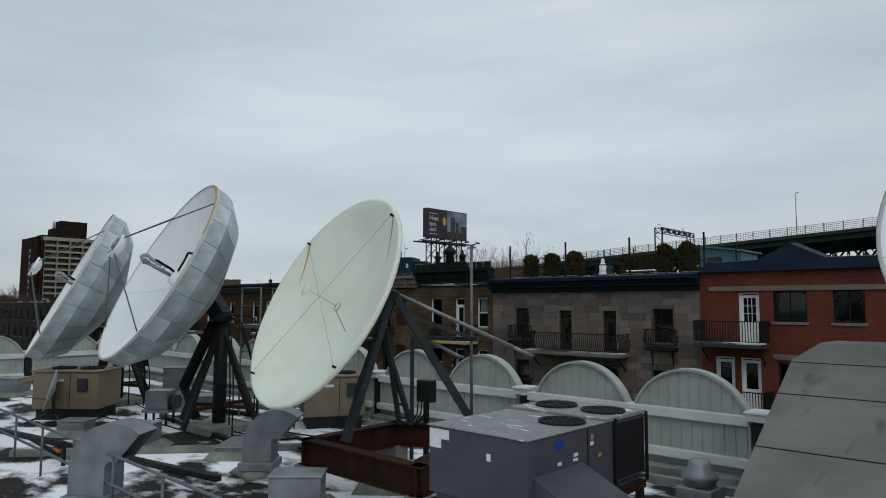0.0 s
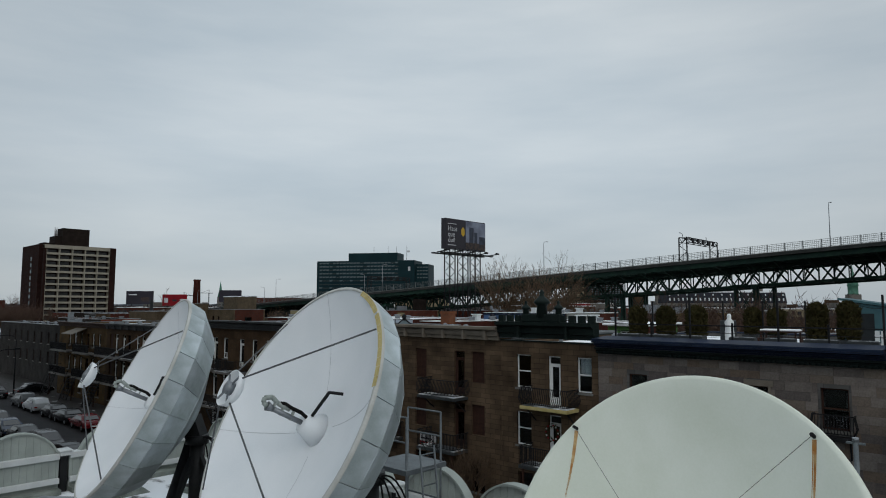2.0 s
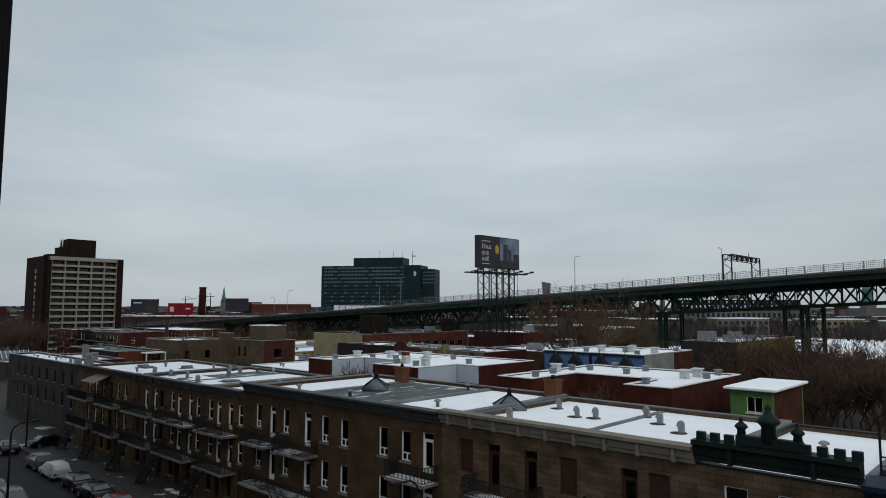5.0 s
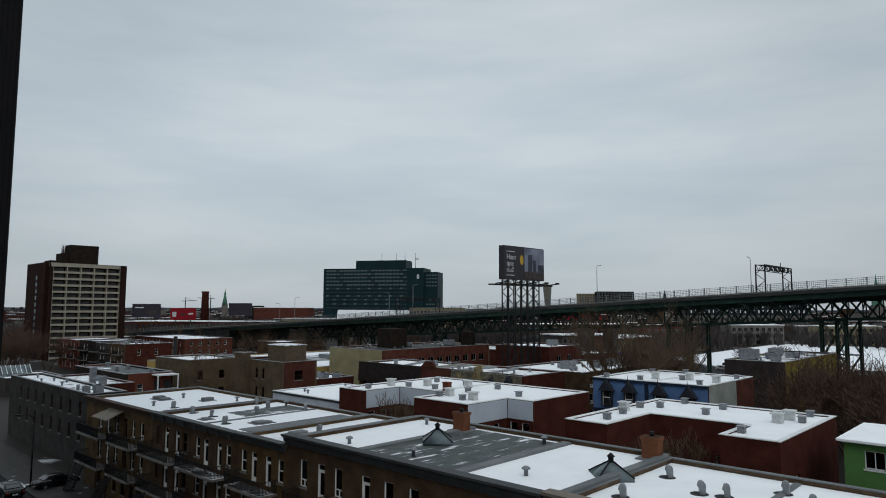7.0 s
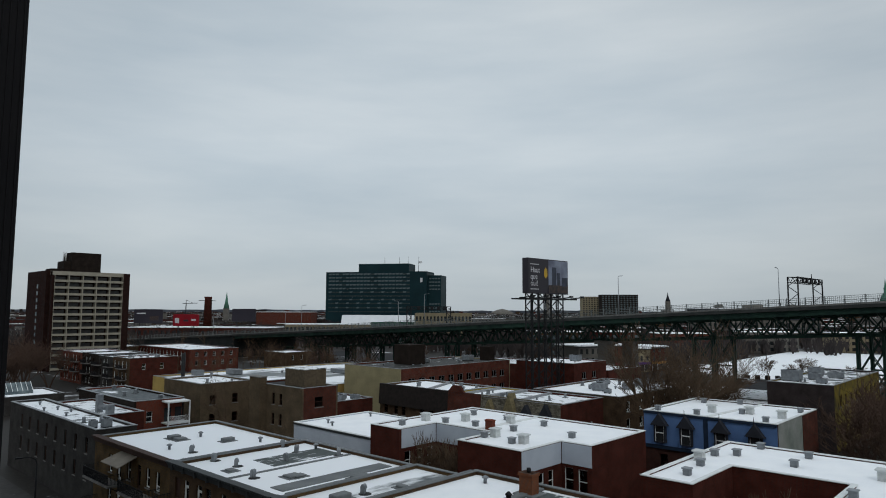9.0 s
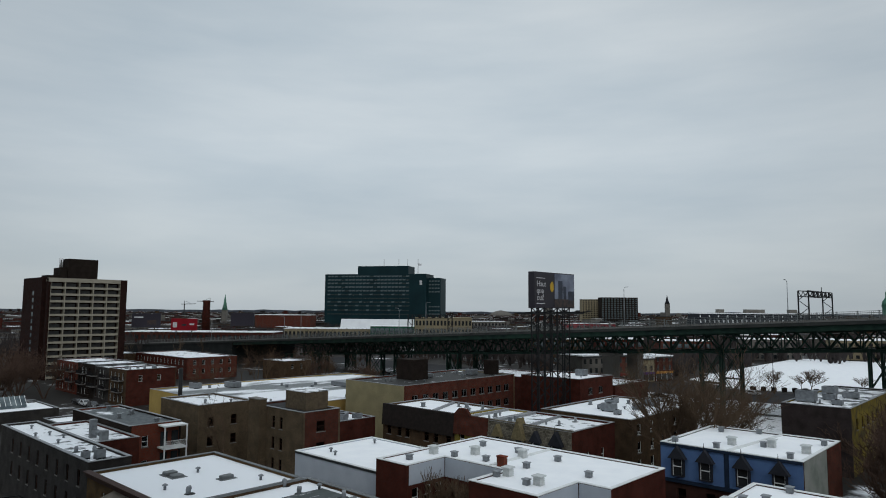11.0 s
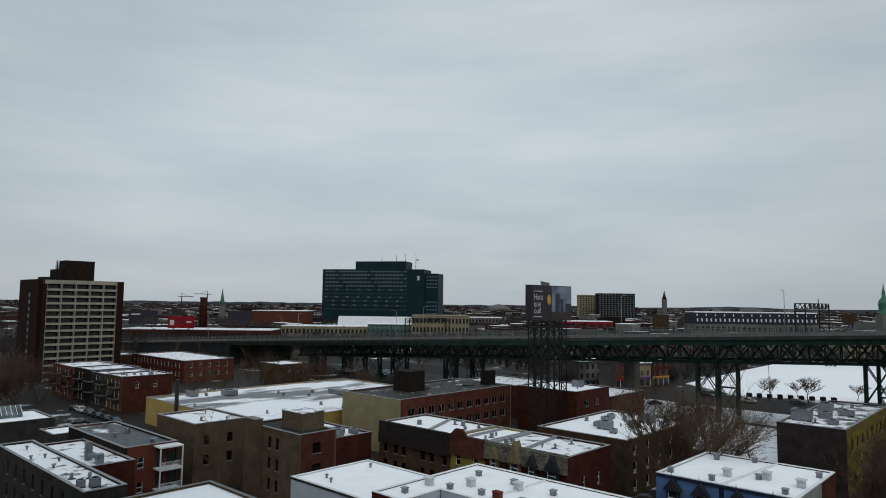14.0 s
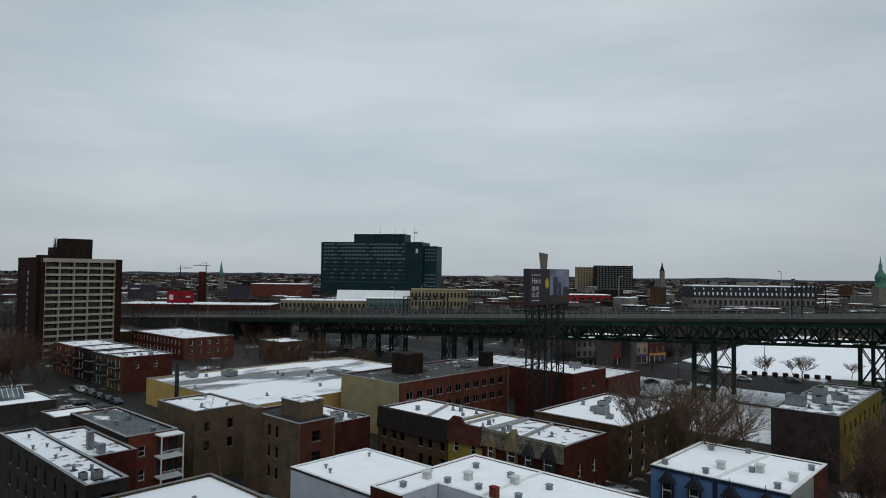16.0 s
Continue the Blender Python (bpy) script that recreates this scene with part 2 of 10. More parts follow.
M["yellow_wall"] = mat("yellow_wall", (0.21, 0.155, 0.02), (0.07, 0.055, 0.025), scale=0.6, rough=0.7)
M["cream_wall"] = mat("cream_wall", (0.27, 0.235, 0.135), (0.22, 0.19, 0.11), scale=0.4, rough=0.8)
M["ochre_wall"] = mat("ochre_wall", (0.40, 0.28, 0.09), (0.33, 0.23, 0.075), scale=0.4, rough=0.8)
M["tower_beige"] = mat("tower_beige", (0.33, 0.30, 0.245), (0.27, 0.25, 0.20), scale=0.3, rough=0.8)
M["curtainwall"] = mat("curtainwall", (0.008, 0.03, 0.036), (0.006, 0.022, 0.027), scale=0.05, rough=0.5, bump=0, spec=0.12)
M["wood_dark"] = mat("wood_dark", (0.05, 0.025, 0.018), (0.035, 0.018, 0.014), scale=4, rough=0.6)
M["bark"] = mat("bark", (0.125, 0.085, 0.055), (0.08, 0.056, 0.04), scale=5, rough=0.9)
M["cedar"] = mat("cedar", (0.034, 0.033, 0.012), (0.045, 0.036, 0.014), scale=6, rough=0.9)
M["room"] = mat("room", (0.10, 0.09, 0.08), (0.07, 0.065, 0.06), scale=1, rough=0.9)
M["glass"] = glass_mat("glass")
M["rubber"] = mat("rubber", (0.012, 0.012, 0.012), rough=0.8)
M["yellow_dull"] = mat("yellow_dull", (0.26, 0.20, 0.045), (0.2, 0.155, 0.035), scale=0.6, rough=0.7)
M["brick_rust"] = masonry("brick_rust", (0.19, 0.05, 0.03), (0.14, 0.04, 0.026), (0.09, 0.06, 0.05))
M["blue_brick"] = masonry("blue_brick", (0.10, 0.04, 0.03), (0.08, 0.032, 0.026), (0.06, 0.04, 0.035))
M["roof_worn"] = snowy("roof_worn", (0.17, 0.185, 0.19), (0.09, 0.10, 0.105), 0.8, scale=0.16, stretch=(1.6, 0.5, 1))
M["roof_light"] = snowy("roof_light", (0.19, 0.205, 0.21), (0.12, 0.13, 0.135), 1.0, scale=0.22, stretch=(1.5, 0.45, 1))
M["roof_wet"] = snowy("roof_wet", (0.12, 0.135, 0.14), (0.07, 0.08, 0.085), 0.36, scale=0.16, stretch=(1, 1.6, 1))
M["roof_patchy"] = snowy("roof_patchy", (0.10, 0.11, 0.115), (0.05, 0.055, 0.06), 0.5, scale=0.22, stretch=(0.5, 1.3, 1))
M["snow_streak"] = snowy("snow_streak", (0.085, 0.10, 0.098), (0.06, 0.07, 0.07), 0.26, scale=1.0, stretch=(2.2, 0.35, 1))

# ---- mesh tools ----
def mesh_of(bm, name, material, smooth=False):
    me = bpy.data.meshes.new(name)
    bm.to_mesh(me)
    bm.free()
    for m in material if isinstance(material, (list, tuple)) else [material]:
        me.materials.append(M[m] if isinstance(m, str) else m)
    if smooth:
        me.polygons.foreach_set("use_smooth", [True] * len(me.polygons))
    return me


def part(name, bm, material, parent=None, label="", smooth=False):
    ob = new(name, mesh_of(bm, name, material, smooth))
    ob.parent = parent
    return tagged(ob, label) if label else ob


def thing(name, at, label, category, group="", kind=""):
    ob = new(name)
    ob.matrix_world = at if isinstance(at, Matrix) else pose(*at)
    ob.empty_display_size = 0.2
    return tagged(ob, label, category, group, kind)


def solo(name, bm, material, at, label, category, group="", kind="", smooth=False):
    """A thing of one mesh."""
    ob = new(name, mesh_of(bm, name, material, smooth))
    ob.matrix_world = at if isinstance(at, Matrix) else pose(*at)
    return tagged(ob, label, category, group, kind)


def box(bm, x0, y0, z0, x1, y1, z1, mi=0, bev=0.0):
    vs = [bm.verts.new(p) for p in ((x0, y0, z0), (x1, y0, z0), (x1, y1, z0), (x0, y1, z0), (x0, y0, z1), (x1, y0, z1), (x1, y1, z1), (x0, y1, z1))]
    fs = [bm.faces.new([vs[i] for i in q]) for q in ((3, 2, 1, 0), (4, 5, 6, 7), (0, 1, 5, 4), (1, 2, 6, 5), (2, 3, 7, 6), (3, 0, 4, 7))]
    for f in fs:
        f.material_index = mi
    if bev:
        bmesh.ops.bevel(bm, geom=list({e for f in fs for e in f.edges}), offset=bev, segments=1, affect="EDGES", profile=0.5)
    return vs


def tube(bm, a, b, r, r2=None, n=6, cap=True, mi=0):
    """A round bar from a to b."""
    a, b = Vector(a), Vector(b)
    d = b - a
    if d.length < 1e-6:
        return
    q = d.to_track_quat("Z", "Y").to_matrix()
    r2 = r if r2 is None else r2
    rings = []
    for p, rr in ((a, r), (b, r2)):
        rings.append([bm.verts.new(p + q @ Vector((rr * math.cos(2 * math.pi * i / n), rr * math.sin(2 * math.pi * i / n), 0))) for i in range(n)])
    for i in range(n):
        f = bm.faces.new((rings[0][i], rings[0][(i + 1) % n], rings[1][(i + 1) % n], rings[1][i]))
        f.material_index, f.smooth = mi, n > 5
    if cap:
        bm.faces.new(rings[0][::-1]).material_index = mi
        bm.faces.new(rings[1]).material_index = mi


def bar(bm, a, b, w, h, mi=0, up=(0, 0, 1)):
    """A square bar from a to b, w wide and h high."""
    a, b = Vector(a), Vector(b)
    d = (b - a).normalized()
    u = Vector(up)
    if abs(d.dot(u)) > 0.98:
        u = Vector((1, 0, 0))
    s = d.cross(u).normalized() * (w / 2)
    t = s.cross(d).normalized() * (h / 2)
    ra = [bm.verts.new(a + k * s + l * t) for k, l in ((-1, -1), (1, -1), (1, 1), (-1, 1))]
    rb = [bm.verts.new(b + k * s + l * t) for k, l in ((-1, -1), (1, -1), (1, 1), (-1, 1))]
    for i in range(4):
        bm.faces.new((ra[i], ra[(i + 1) % 4], rb[(i + 1) % 4], rb[i])).material_index = mi
    bm.faces.new(ra[::-1]).material_index = mi
    bm.faces.new(rb).material_index = mi


def lathe(bm, profile, n=16, mi=0, at=(0, 0, 0), cap=True):
    """A turned body from (radius, height) pairs."""
    o = Vector(at)
    rings = [[bm.verts.new(o + Vector((r * math.cos(2 * math.pi * i / n), r * math.sin(2 * math.pi * i / n), z))) for i in range(n)] for r, z in profile]
    for k in range(len(rings) - 1):
        for i in range(n):
            f = bm.faces.new((rings[k][i], rings[k][(i + 1) % n], rings[k + 1][(i + 1) % n], rings[k + 1][i]))
            f.material_index, f.smooth = mi, True
    if cap:
        bm.faces.new(rings[0][::-1]).material_index = mi
        bm.faces.new(rings[-1]).material_index = mi


def prism(bm, pts, z0, z1, mi=0):
    """An upright prism over an outline of (x, y), counter-clockwise."""
    lo = [bm.verts.new((x, y, z0)) for x, y in pts]
    hi = [bm.verts.new((x, y, z1)) for x, y in pts]
    n = len(pts)
    for i in range(n):
        bm.faces.new((lo[i], lo[(i + 1) % n], hi[(i + 1) % n], hi[i])).material_index = mi
    bm.faces.new(lo[::-1]).material_index = mi
    bm.faces.new(hi).material_index = mi


def panel(bm, o, u, n, width, height, holes=(), thick=0.3, mi=0):
    """An upright wall from o along u, facing n, with holes (u0, u1, v0, v1) that go through it."""
    o, u, n = Vector(o), Vector(u), Vector(n)
    us = sorted({0.0, width, *(c for h in holes for c in h[:2])})
    vs = sorted({0.0, height, *(c for h in holes for c in h[2:4])})
    flip = u.cross(Vector((0, 0, 1))).dot(n) < 0

    def quad(ps):
        f = bm.faces.new([bm.verts.new(p) for p in (ps[::-1] if flip else ps)])
        f.material_index = mi

    def at(a, b, d):
        return o + u * a + Vector((0, 0, b)) - n * d

    for i in range(len(us) - 1):
        run = None
        for j in range(len(vs)):
            solid = j < len(vs) - 1
            if solid:
                cu, cv = (us[i] + us[i + 1]) / 2, (vs[j] + vs[j + 1]) / 2
                solid = not any(h[0] < cu < h[1] and h[2] < cv < h[3] for h in holes)
            if solid and run is None:
                run = vs[j]
            if not solid and run is not None:
                quad([at(us[i], run, 0), at(us[i + 1], run, 0), at(us[i + 1], vs[j], 0), at(us[i], vs[j], 0)])
                quad([at(us[i + 1], run, thick), at(us[i], run, thick), at(us[i], vs[j], thick), at(us[i + 1], vs[j], thick)])
                run = None
    for a0, a1, b0, b1 in (h[:4] for h in holes):
        quad([at(a0, b0, 0), at(a1, b0, 0), at(a1, b0, thick), at(a0, b0, thick)])
        quad([at(a0, b1, thick), at(a1, b1, thick), at(a1, b1, 0), at(a0, b1, 0)])
        quad([at(a0, b0, 0), at(a0, b0, thick), at(a0, b1, thick), at(a0, b1, 0)])
        quad([at(a1, b0, thick), at(a1, b0, 0), at(a1, b1, 0), at(a1, b1, thick)])


    quad([at(0, 0, thick), at(0, 0, 0), at(0, height, 0), at(0, height, thick)])
    quad([at(width, 0, 0), at(width, 0, thick), at(width, height, thick), at(width, height, 0)])
    quad([at(0, height, 0), at(width, height, 0), at(width, height, thick), at(0, height, thick)])
    bmesh.ops.remove_doubles(bm, verts=bm.verts, dist=0.0005)


HOUSES = []
FACES = {"-y": ((1, 0, 0), (0, -1, 0)), "+x": ((0, 1, 0), (1, 0, 0)), "+y": ((-1, 0, 0), (0, 1, 0)), "-x": ((0, -1, 0), (-1, 0, 0))}


def fill_opening(parent, o, face, a0, a1, b0, b1, style, wall_m):
    """A window or a door in an opening: a frame mesh with pane, sill and lintel under it."""
    u, n = (Vector(v) for v in FACES[face])
    turn = Matrix((u, -n, Vector((0, 0, 1)))).transposed()
    at = Matrix.Translation(Vector(o) + u * a0 + Vector((0, 0, b0)) - n * 0.14) @ turn.to_4x4()
    w, h = a1 - a0, b1 - b0
    kind = style[0]
    fm = style[1]
    bm = bmesh.new()
    f = 0.07
    if kind == "boarded":
        box(bm, 0, 0, 0, w, 0.05, h)
        ob = part("window_boarding", bm, fm, parent)
        ob.matrix_local = at
        return ob
    box(bm, 0, 0, 0, f, 0.08, h)
    box(bm, w - f, 0, 0, w, 0.08, h)
    box(bm, f, 0, h - f, w - f, 0.08, h)
    box(bm, f, 0, 0, w - f, 0.08, f)
    door = kind.startswith("door")
    if kind == "sash":
        box(bm, f, 0.005, h * 0.5 - 0.035, w - f, 0.07, h * 0.5 + 0.035)
    if kind == "low_rail":
        box(bm, f, 0.005, h * 0.26 - 0.03, w - f, 0.07, h * 0.26 + 0.03)
        box(bm, w / 2 - 0.03, 0.005, f, w / 2 + 0.03, 0.07, h * 0.26)
    if kind == "pair":
        box(bm, w / 2 - 0.03, 0.005, f, w / 2 + 0.03, 0.075, h - f)
    z0 = f
    if door:
        top = h - (0.42 if "transom" in kind else f)
        if "transom" in kind:
            box(bm, f, 0.005, top - 0.05, w - f, 0.075, top)
        box(bm, f, 0.02, f, f + 0.13, 0.065, top - 0.05)
        box(bm, w - f - 0.13, 0.02, f, w - f, 0.065, top - 0.05)
        z0 = h * (0.42 if "half" in kind else 0.16)
        box(bm, f + 0.13, 0.02, f, w - f - 0.13, 0.065, z0)
        box(bm, f + 0.13, 0.02, top - 0.18, w - f - 0.13, 0.065, top - 0.05)
        if "grid" in kind:
            for k in (1, 2):
                x = f + 0.13 + (w - 2 * f - 0.26) * k / 3
                box(bm, x - 0.012, 0.022, z0, x + 0.012, 0.06, top - 0.18)
                z = z0 + (top - 0.18 - z0) * k / 3
                box(bm, f + 0.13, 0.024, z - 0.012, w - f - 0.13, 0.058, z + 0.012)
    ob = part("door" if door else "window", bm, fm, parent)
    ob.matrix_local = at
    bm = bmesh.new()
    box(bm, f * 0.6, 0.04, z0 * 0.9, w - f * 0.6, 0.05, h - f * 0.6)
    pane = part("pane", bm, "glass", ob)
    pane.visible_shadow = False
    if not door and len(style) > 2 and style[2]:
        bm = bmesh.new()
        box(bm, -0.08, -0.2, -0.12, w + 0.08, 0.06, 0)
        part("sill", bm, style[2], ob)
        if len(style) > 3 and style[3]:
            bm = bmesh.new()
            box(bm, -0.12, -0.165, h, w + 0.12, 0.0, h + 0.2)
            part("lintel", bm, style[3], ob)
    if len(style) > 4 and style[4]:
        bm = bmesh.new()
        k = 9
        vs = [[bm.verts.new((f + (w - 2 * f) * i / k, 0.2 + 0.03 * (i % 2), z)) for i in range(k + 1)] for z in (h * (1 - style[4]), h - f)]
        for i in range(k):
            bm.faces.new((vs[0][i], vs[0][i + 1], vs[1][i + 1], vs[1][i]))
        part("curtain", bm, "white_paint", ob)
    return ob


def house(name, x0, x1, y0, y1, h, wall_m, label, roof_m="snow", fronts=(), sides=(), side_m=None, parapet=0.25, coping="grey_metal", category="house", group="", outline=None, z0=0.0, base_kind=""):
    """A flat-roofed building. fronts: holes in the wall that faces -y as (x0, x1, z0, z1, style) in place; sides: the same in the wall that faces +x as (y0, y1, z0, z1, style).
    outline: corner points (x, y), counter-clockwise, where the plan is no rectangle."""
    cx, cy = (x0 + x1) / 2, (y0 + y1) / 2
    root = thing(name, (cx, cy, z0), label, category, group, base_kind)
    pts = outline or [(x0, y0), (x1, y0), (x1, y1), (x0, y1)]
    pts = [(x - cx, y - cy) for x, y in pts]
    side_m = side_m or wall_m
    for i, (ax, ay) in enumerate(pts):
        bx, by = pts[(i + 1) % len(pts)]
        dx, dy = bx - ax, by - ay
        face = ("-y" if dx > 0 else "+y") if abs(dx) > abs(dy) else ("+x" if dy > 0 else "-x")
        L = math.hypot(dx, dy)
        holes = []
        if face == "-y":
            for a0, a1, b0, b1, st in fronts:
                u0 = a0 - cx - ax
                if -0.01 < u0 < L and (len(pts) == 4 or st[-1] is not None):
                    holes.append((u0, a1 - cx - ax, b0 - z0, b1 - z0, st))
        if face == "+x":
            for a0, a1, b0, b1, st in sides:
                u0 = a0 - cy - ay
                if -0.01 < u0 < L:
                    holes.append((u0, a1 - cy - ay, b0 - z0, b1 - z0, st))
        m = wall_m if face in ("-y", "+y") else side_m
        bm = bmesh.new()
        u, n = FACES[face]
        cut = 0.3 if face in ("+x", "-x") else 0.0
        px, py = pts[i - 1]
        qx, qy = pts[(i + 2) % len(pts)]
        corner0 = cut if (ax - px) * dy - (ay - py) * dx > 0 else 0.0
        corner1 = cut if dx * (qy - by) - dy * (qx - bx) > 0 else 0.0
        panel(bm, Vector((ax, ay, 0)) + Vector(u) * corner0, u, n, L - corner0 - corner1, h - z0, [(q[0] - corner0, q[1] - corner0, *q[2:]) for q in holes])
        part("wall", bm, m, root)
        for q in holes:
            fill_opening(root, (ax, ay, 0), face, *q[:4], q[4], m)
    # roof slab, sunk behind its parapet
    bm = bmesh.new()
    def inset(d):
        out = []
        k = len(pts)
        for i in range(k):
            (ax, ay), (bx, by), (ccx, ccy) = pts[i - 1], pts[i], pts[(i + 1) % k]
            n1 = Vector((by - ay, ax - bx, 0)).normalized()
            n2 = Vector((ccy - by, bx - ccx, 0)).normalized()
            out.append((bx - (n1.x + n2.x) * d, by - (n1.y + n2.y) * d))
        return out
    prism(bm, inset(0.31), h - z0 - parapet - 0.25, h - z0 - parapet)
    part("roof", bm, roof_m, root)
    # coping on the parapet
    bm = bmesh.new()
    outer, inner = inset(-0.05), inset(0.34)
    k = len(pts)
    for i in range(k):
        j = (i + 1) % k
        q = [outer[i], outer[j], inner[j], inner[i]]
        lo = [bm.verts.new((x, y, h - z0)) for x, y in q]
        hi = [bm.verts.new((x, y, h - z0 + 0.07)) for x, y in q]
        for e in range(4):
            bm.faces.new((lo[e], lo[(e + 1) % 4], hi[(e + 1) % 4], hi[e]))
        bm.faces.new(lo[::-1])
        bm.faces.new(hi)
    part("coping", bm, coping, root)
    # inner wall, so that rooms have depth
    if (fronts or sides) and len(pts) == 4:
        bm = bmesh.new()
        if fronts:
            ym = pts[0][1] + 4.0
            box(bm, min(p[0] for p in pts) + 0.32, ym, 0, max(p[0] for p in pts) - 0.32, ym + 0.1, h - z0 - 0.8)
        for zf in (3.1, 6.25):
            if zf < h - z0 - 1.5 and len(pts) == 4:
                box(bm, min(p[0] for p in pts) + 0.32, min(p[1] for p in pts) + 0.32, zf, max(p[0] for p in pts) - 0.32, max(p[1] for p in pts) - 0.32, zf + 0.15)
        part("inner_wall", bm, "room", root)
    HOUSES.append(root)
    return root

M["snow_broad"] = snowy("snow_broad", (0.22, 0.235, 0.24), (0.15, 0.16, 0.165), 0.56, scale=0.06, stretch=(1.8, 0.7, 1))
M["roof_dark"] = snowy("roof_dark", (0.05, 0.05, 0.048), (0.03, 0.03, 0.03), 0.14, scale=0.4)

# ---- ground, street ----
bm = bmesh.new()
box(bm, -4500, -1500, -1.0, 3000, 4500, 0.0)
solo("ground", bm, snowy("town_ground", (0.03, 0.026, 0.023), (0.018, 0.016, 0.0145), 0.2, scale=0.07), (0, 0, 0), "winter ground with patches of old snow", "ground", kind="structure")
bm = bmesh.new()
box(bm, -420, 18.0, 0.0, 60, 26.6, 0.02)
solo("road", bm, "asphalt", (0, 0, 0.004), "wet dark asphalt street between rows of houses", "road", kind="structure")
for nm, ya, yb in (("pavement_far", 26.6, 32.0), ("pavement_near", 15.6, 18.0)):
    bm = bmesh.new()
    box(bm, -420, ya, 0, 60, yb, 0.15, bev=0.02)
    solo(nm, bm, snowy(nm + "_snow", (0.05, 0.046, 0.044), (0.032, 0.03, 0.029), 0.14, scale=0.5), (0, 0, 0.004), "concrete pavement with remains of snow", "pavement", kind="structure")

WHITE = ("sash", "white_paint", "concrete", None, 0)
WHITE_C = ("sash", "white_paint", "concrete", None, 0.55)
LOW = ("low_rail", "white_paint", "concrete", None, 0)
DARK = ("sash", "wood_dark", "concrete", None, 0)
BLACK = ("pair", "iron", "concrete", None, 0)
BOARD = ("boarded", "wood_dark")
DOOR_W = ("door_transom", "white_paint")
DOOR_D = ("door_transom", "wood_dark")
DOOR_G = ("door_half_grid", "white_paint")

# ---- the row across the street ----
house("rowhouse", -13.15, -1.0, 32, 46, 10.6, "brick_bright", "bright red brick rowhouse with a navy sheet-metal parapet", roof_m="snow_thin", category="house", group="street row", coping="navy",
      fronts=[(-11.38, -10.43, 7.3, 9.62, DOOR_G), (-9.84, -8.46, 8.3, 9.68, BLACK), (-7.44, -6.26, 8.3, 9.7, BLACK), (-4.6, -3.4, 8.3, 9.7, BLACK),
              (-12.53, -11.61, 4.15, 6.62, ("door_half", "white_paint")), (-11.36, -10.44, 4.15, 6.62, ("door_half", "white_paint")), (-9.75, -8.7, 4.2, 6.5, DARK), (-6.9, -5.9, 4.9, 6.5, BLACK),
              (-12.3, -11.4, 0.9, 2.9, DARK), (-9.6, -8.6, 0.3, 2.8, DOOR_D)])
house("rowhouse", -26.1, -13.15, 32, 46, 10.5, "stone_grey", "grey limestone rowhouse with a blue bracketed cornice", roof_m="snow_half", group="street row", coping="blue_cornice",
      fronts=[(-24.35, -23.37, 7.1, 8.82, DARK), (-21.23, -20.4, 6.55, 8.72, DOOR_D), (-18.46, -17.66, 6.55, 8.72, DOOR_D), (-15.6, -14.55, 7.15, 8.85, DARK),
              (-24.35, -23.37, 4.0, 5.8, DARK), (-21.23, -20.3, 3.3, 5.8, DOOR_D), (-18.46, -17.6, 3.3, 5.8, DOOR_D), (-15.7, -14.65, 4.1, 5.75, DARK),
              (-24.35, -23.37, 0.8, 2.5, DARK), (-15.7, -14.65, 0.8, 2.5, DARK)])
house("rowhouse", -32.6, -26.1, 32, 46, 10.2, "stone_brown", "brown stone rowhouse under a dark battlemented cornice", roof_m="snow", group="street row", coping="green_cornice",
      fronts=[(-31.48, -30.45, 7.55, 9.45, WHITE), (-29.28, -28.45, 6.75, 9.45, DOOR_W), (-27.4, -26.5, 7.6, 9.47, WHITE_C),
              (-31.48, -30.45, 4.3, 6.2, WHITE), (-29.28, -28.45, 3.6, 6.2, DOOR_W), (-27.4, -26.5, 4.3, 6.2, WHITE), (-31.4, -30.4, 1.0, 2.8, DARK), (-27.5, -26.6, 0.2, 2.6, DOOR_D)])
fr = []
for a in (-46.9, -39.9, -34.95):
    fr += [(a, a + 1.05, 7.55, 9.42, BOARD), (a, a + 1.05, 4.4, 6.2, BOARD), (a, a + 1.05, 1.0, 2.8, DARK)]
for a in (-44.75, -42.2, -36.4):
    fr += [(a, a + 0.9, 6.7, 9.42, DOOR_D), (a, a + 0.9, 3.5, 6.2, DOOR_D)]
house("rowhouse", -48.3, -32.6, 32, 46, 10.35, "stone_brown", "brown stone rowhouse with a tan cornice and shuttered windows", roof_m="snow", group="street row", coping="membrane", fronts=fr)
fr = [(-50.06, -49.05, 6.9, 9.38, DOOR_W)]
for a in (-52.0, -54.19, -58.3, -60.54, -65.53, -69.47):
    fr += [(a, a + 0.92, 7.35, 9.25, LOW), (a, a + 0.92, 4.15, 6.05, LOW)]
for a in (-62.7, -67.41):
    fr += [(a, a + 0.92, 6.75, 9.25, DOOR_W)]
for a in (-50.06, -62.7, -67.41):
    fr += [(a, a + 0.92, 3.5, 6.05, DOOR_W), (a, a + 0.95, 0.3, 2.7, DOOR_W)]
for a in (-54.19, -58.3, -65.5):
    fr += [(a, a + 0.92, 0.9, 2.7, LOW)]
house("rowhouse", -71.1, -48.3, 32, 46, 10.5, "brick_brown", "brown brick rowhouse with white windows and a dark cornice", roof_m="snow", group="street row", coping="membrane", fronts=fr)
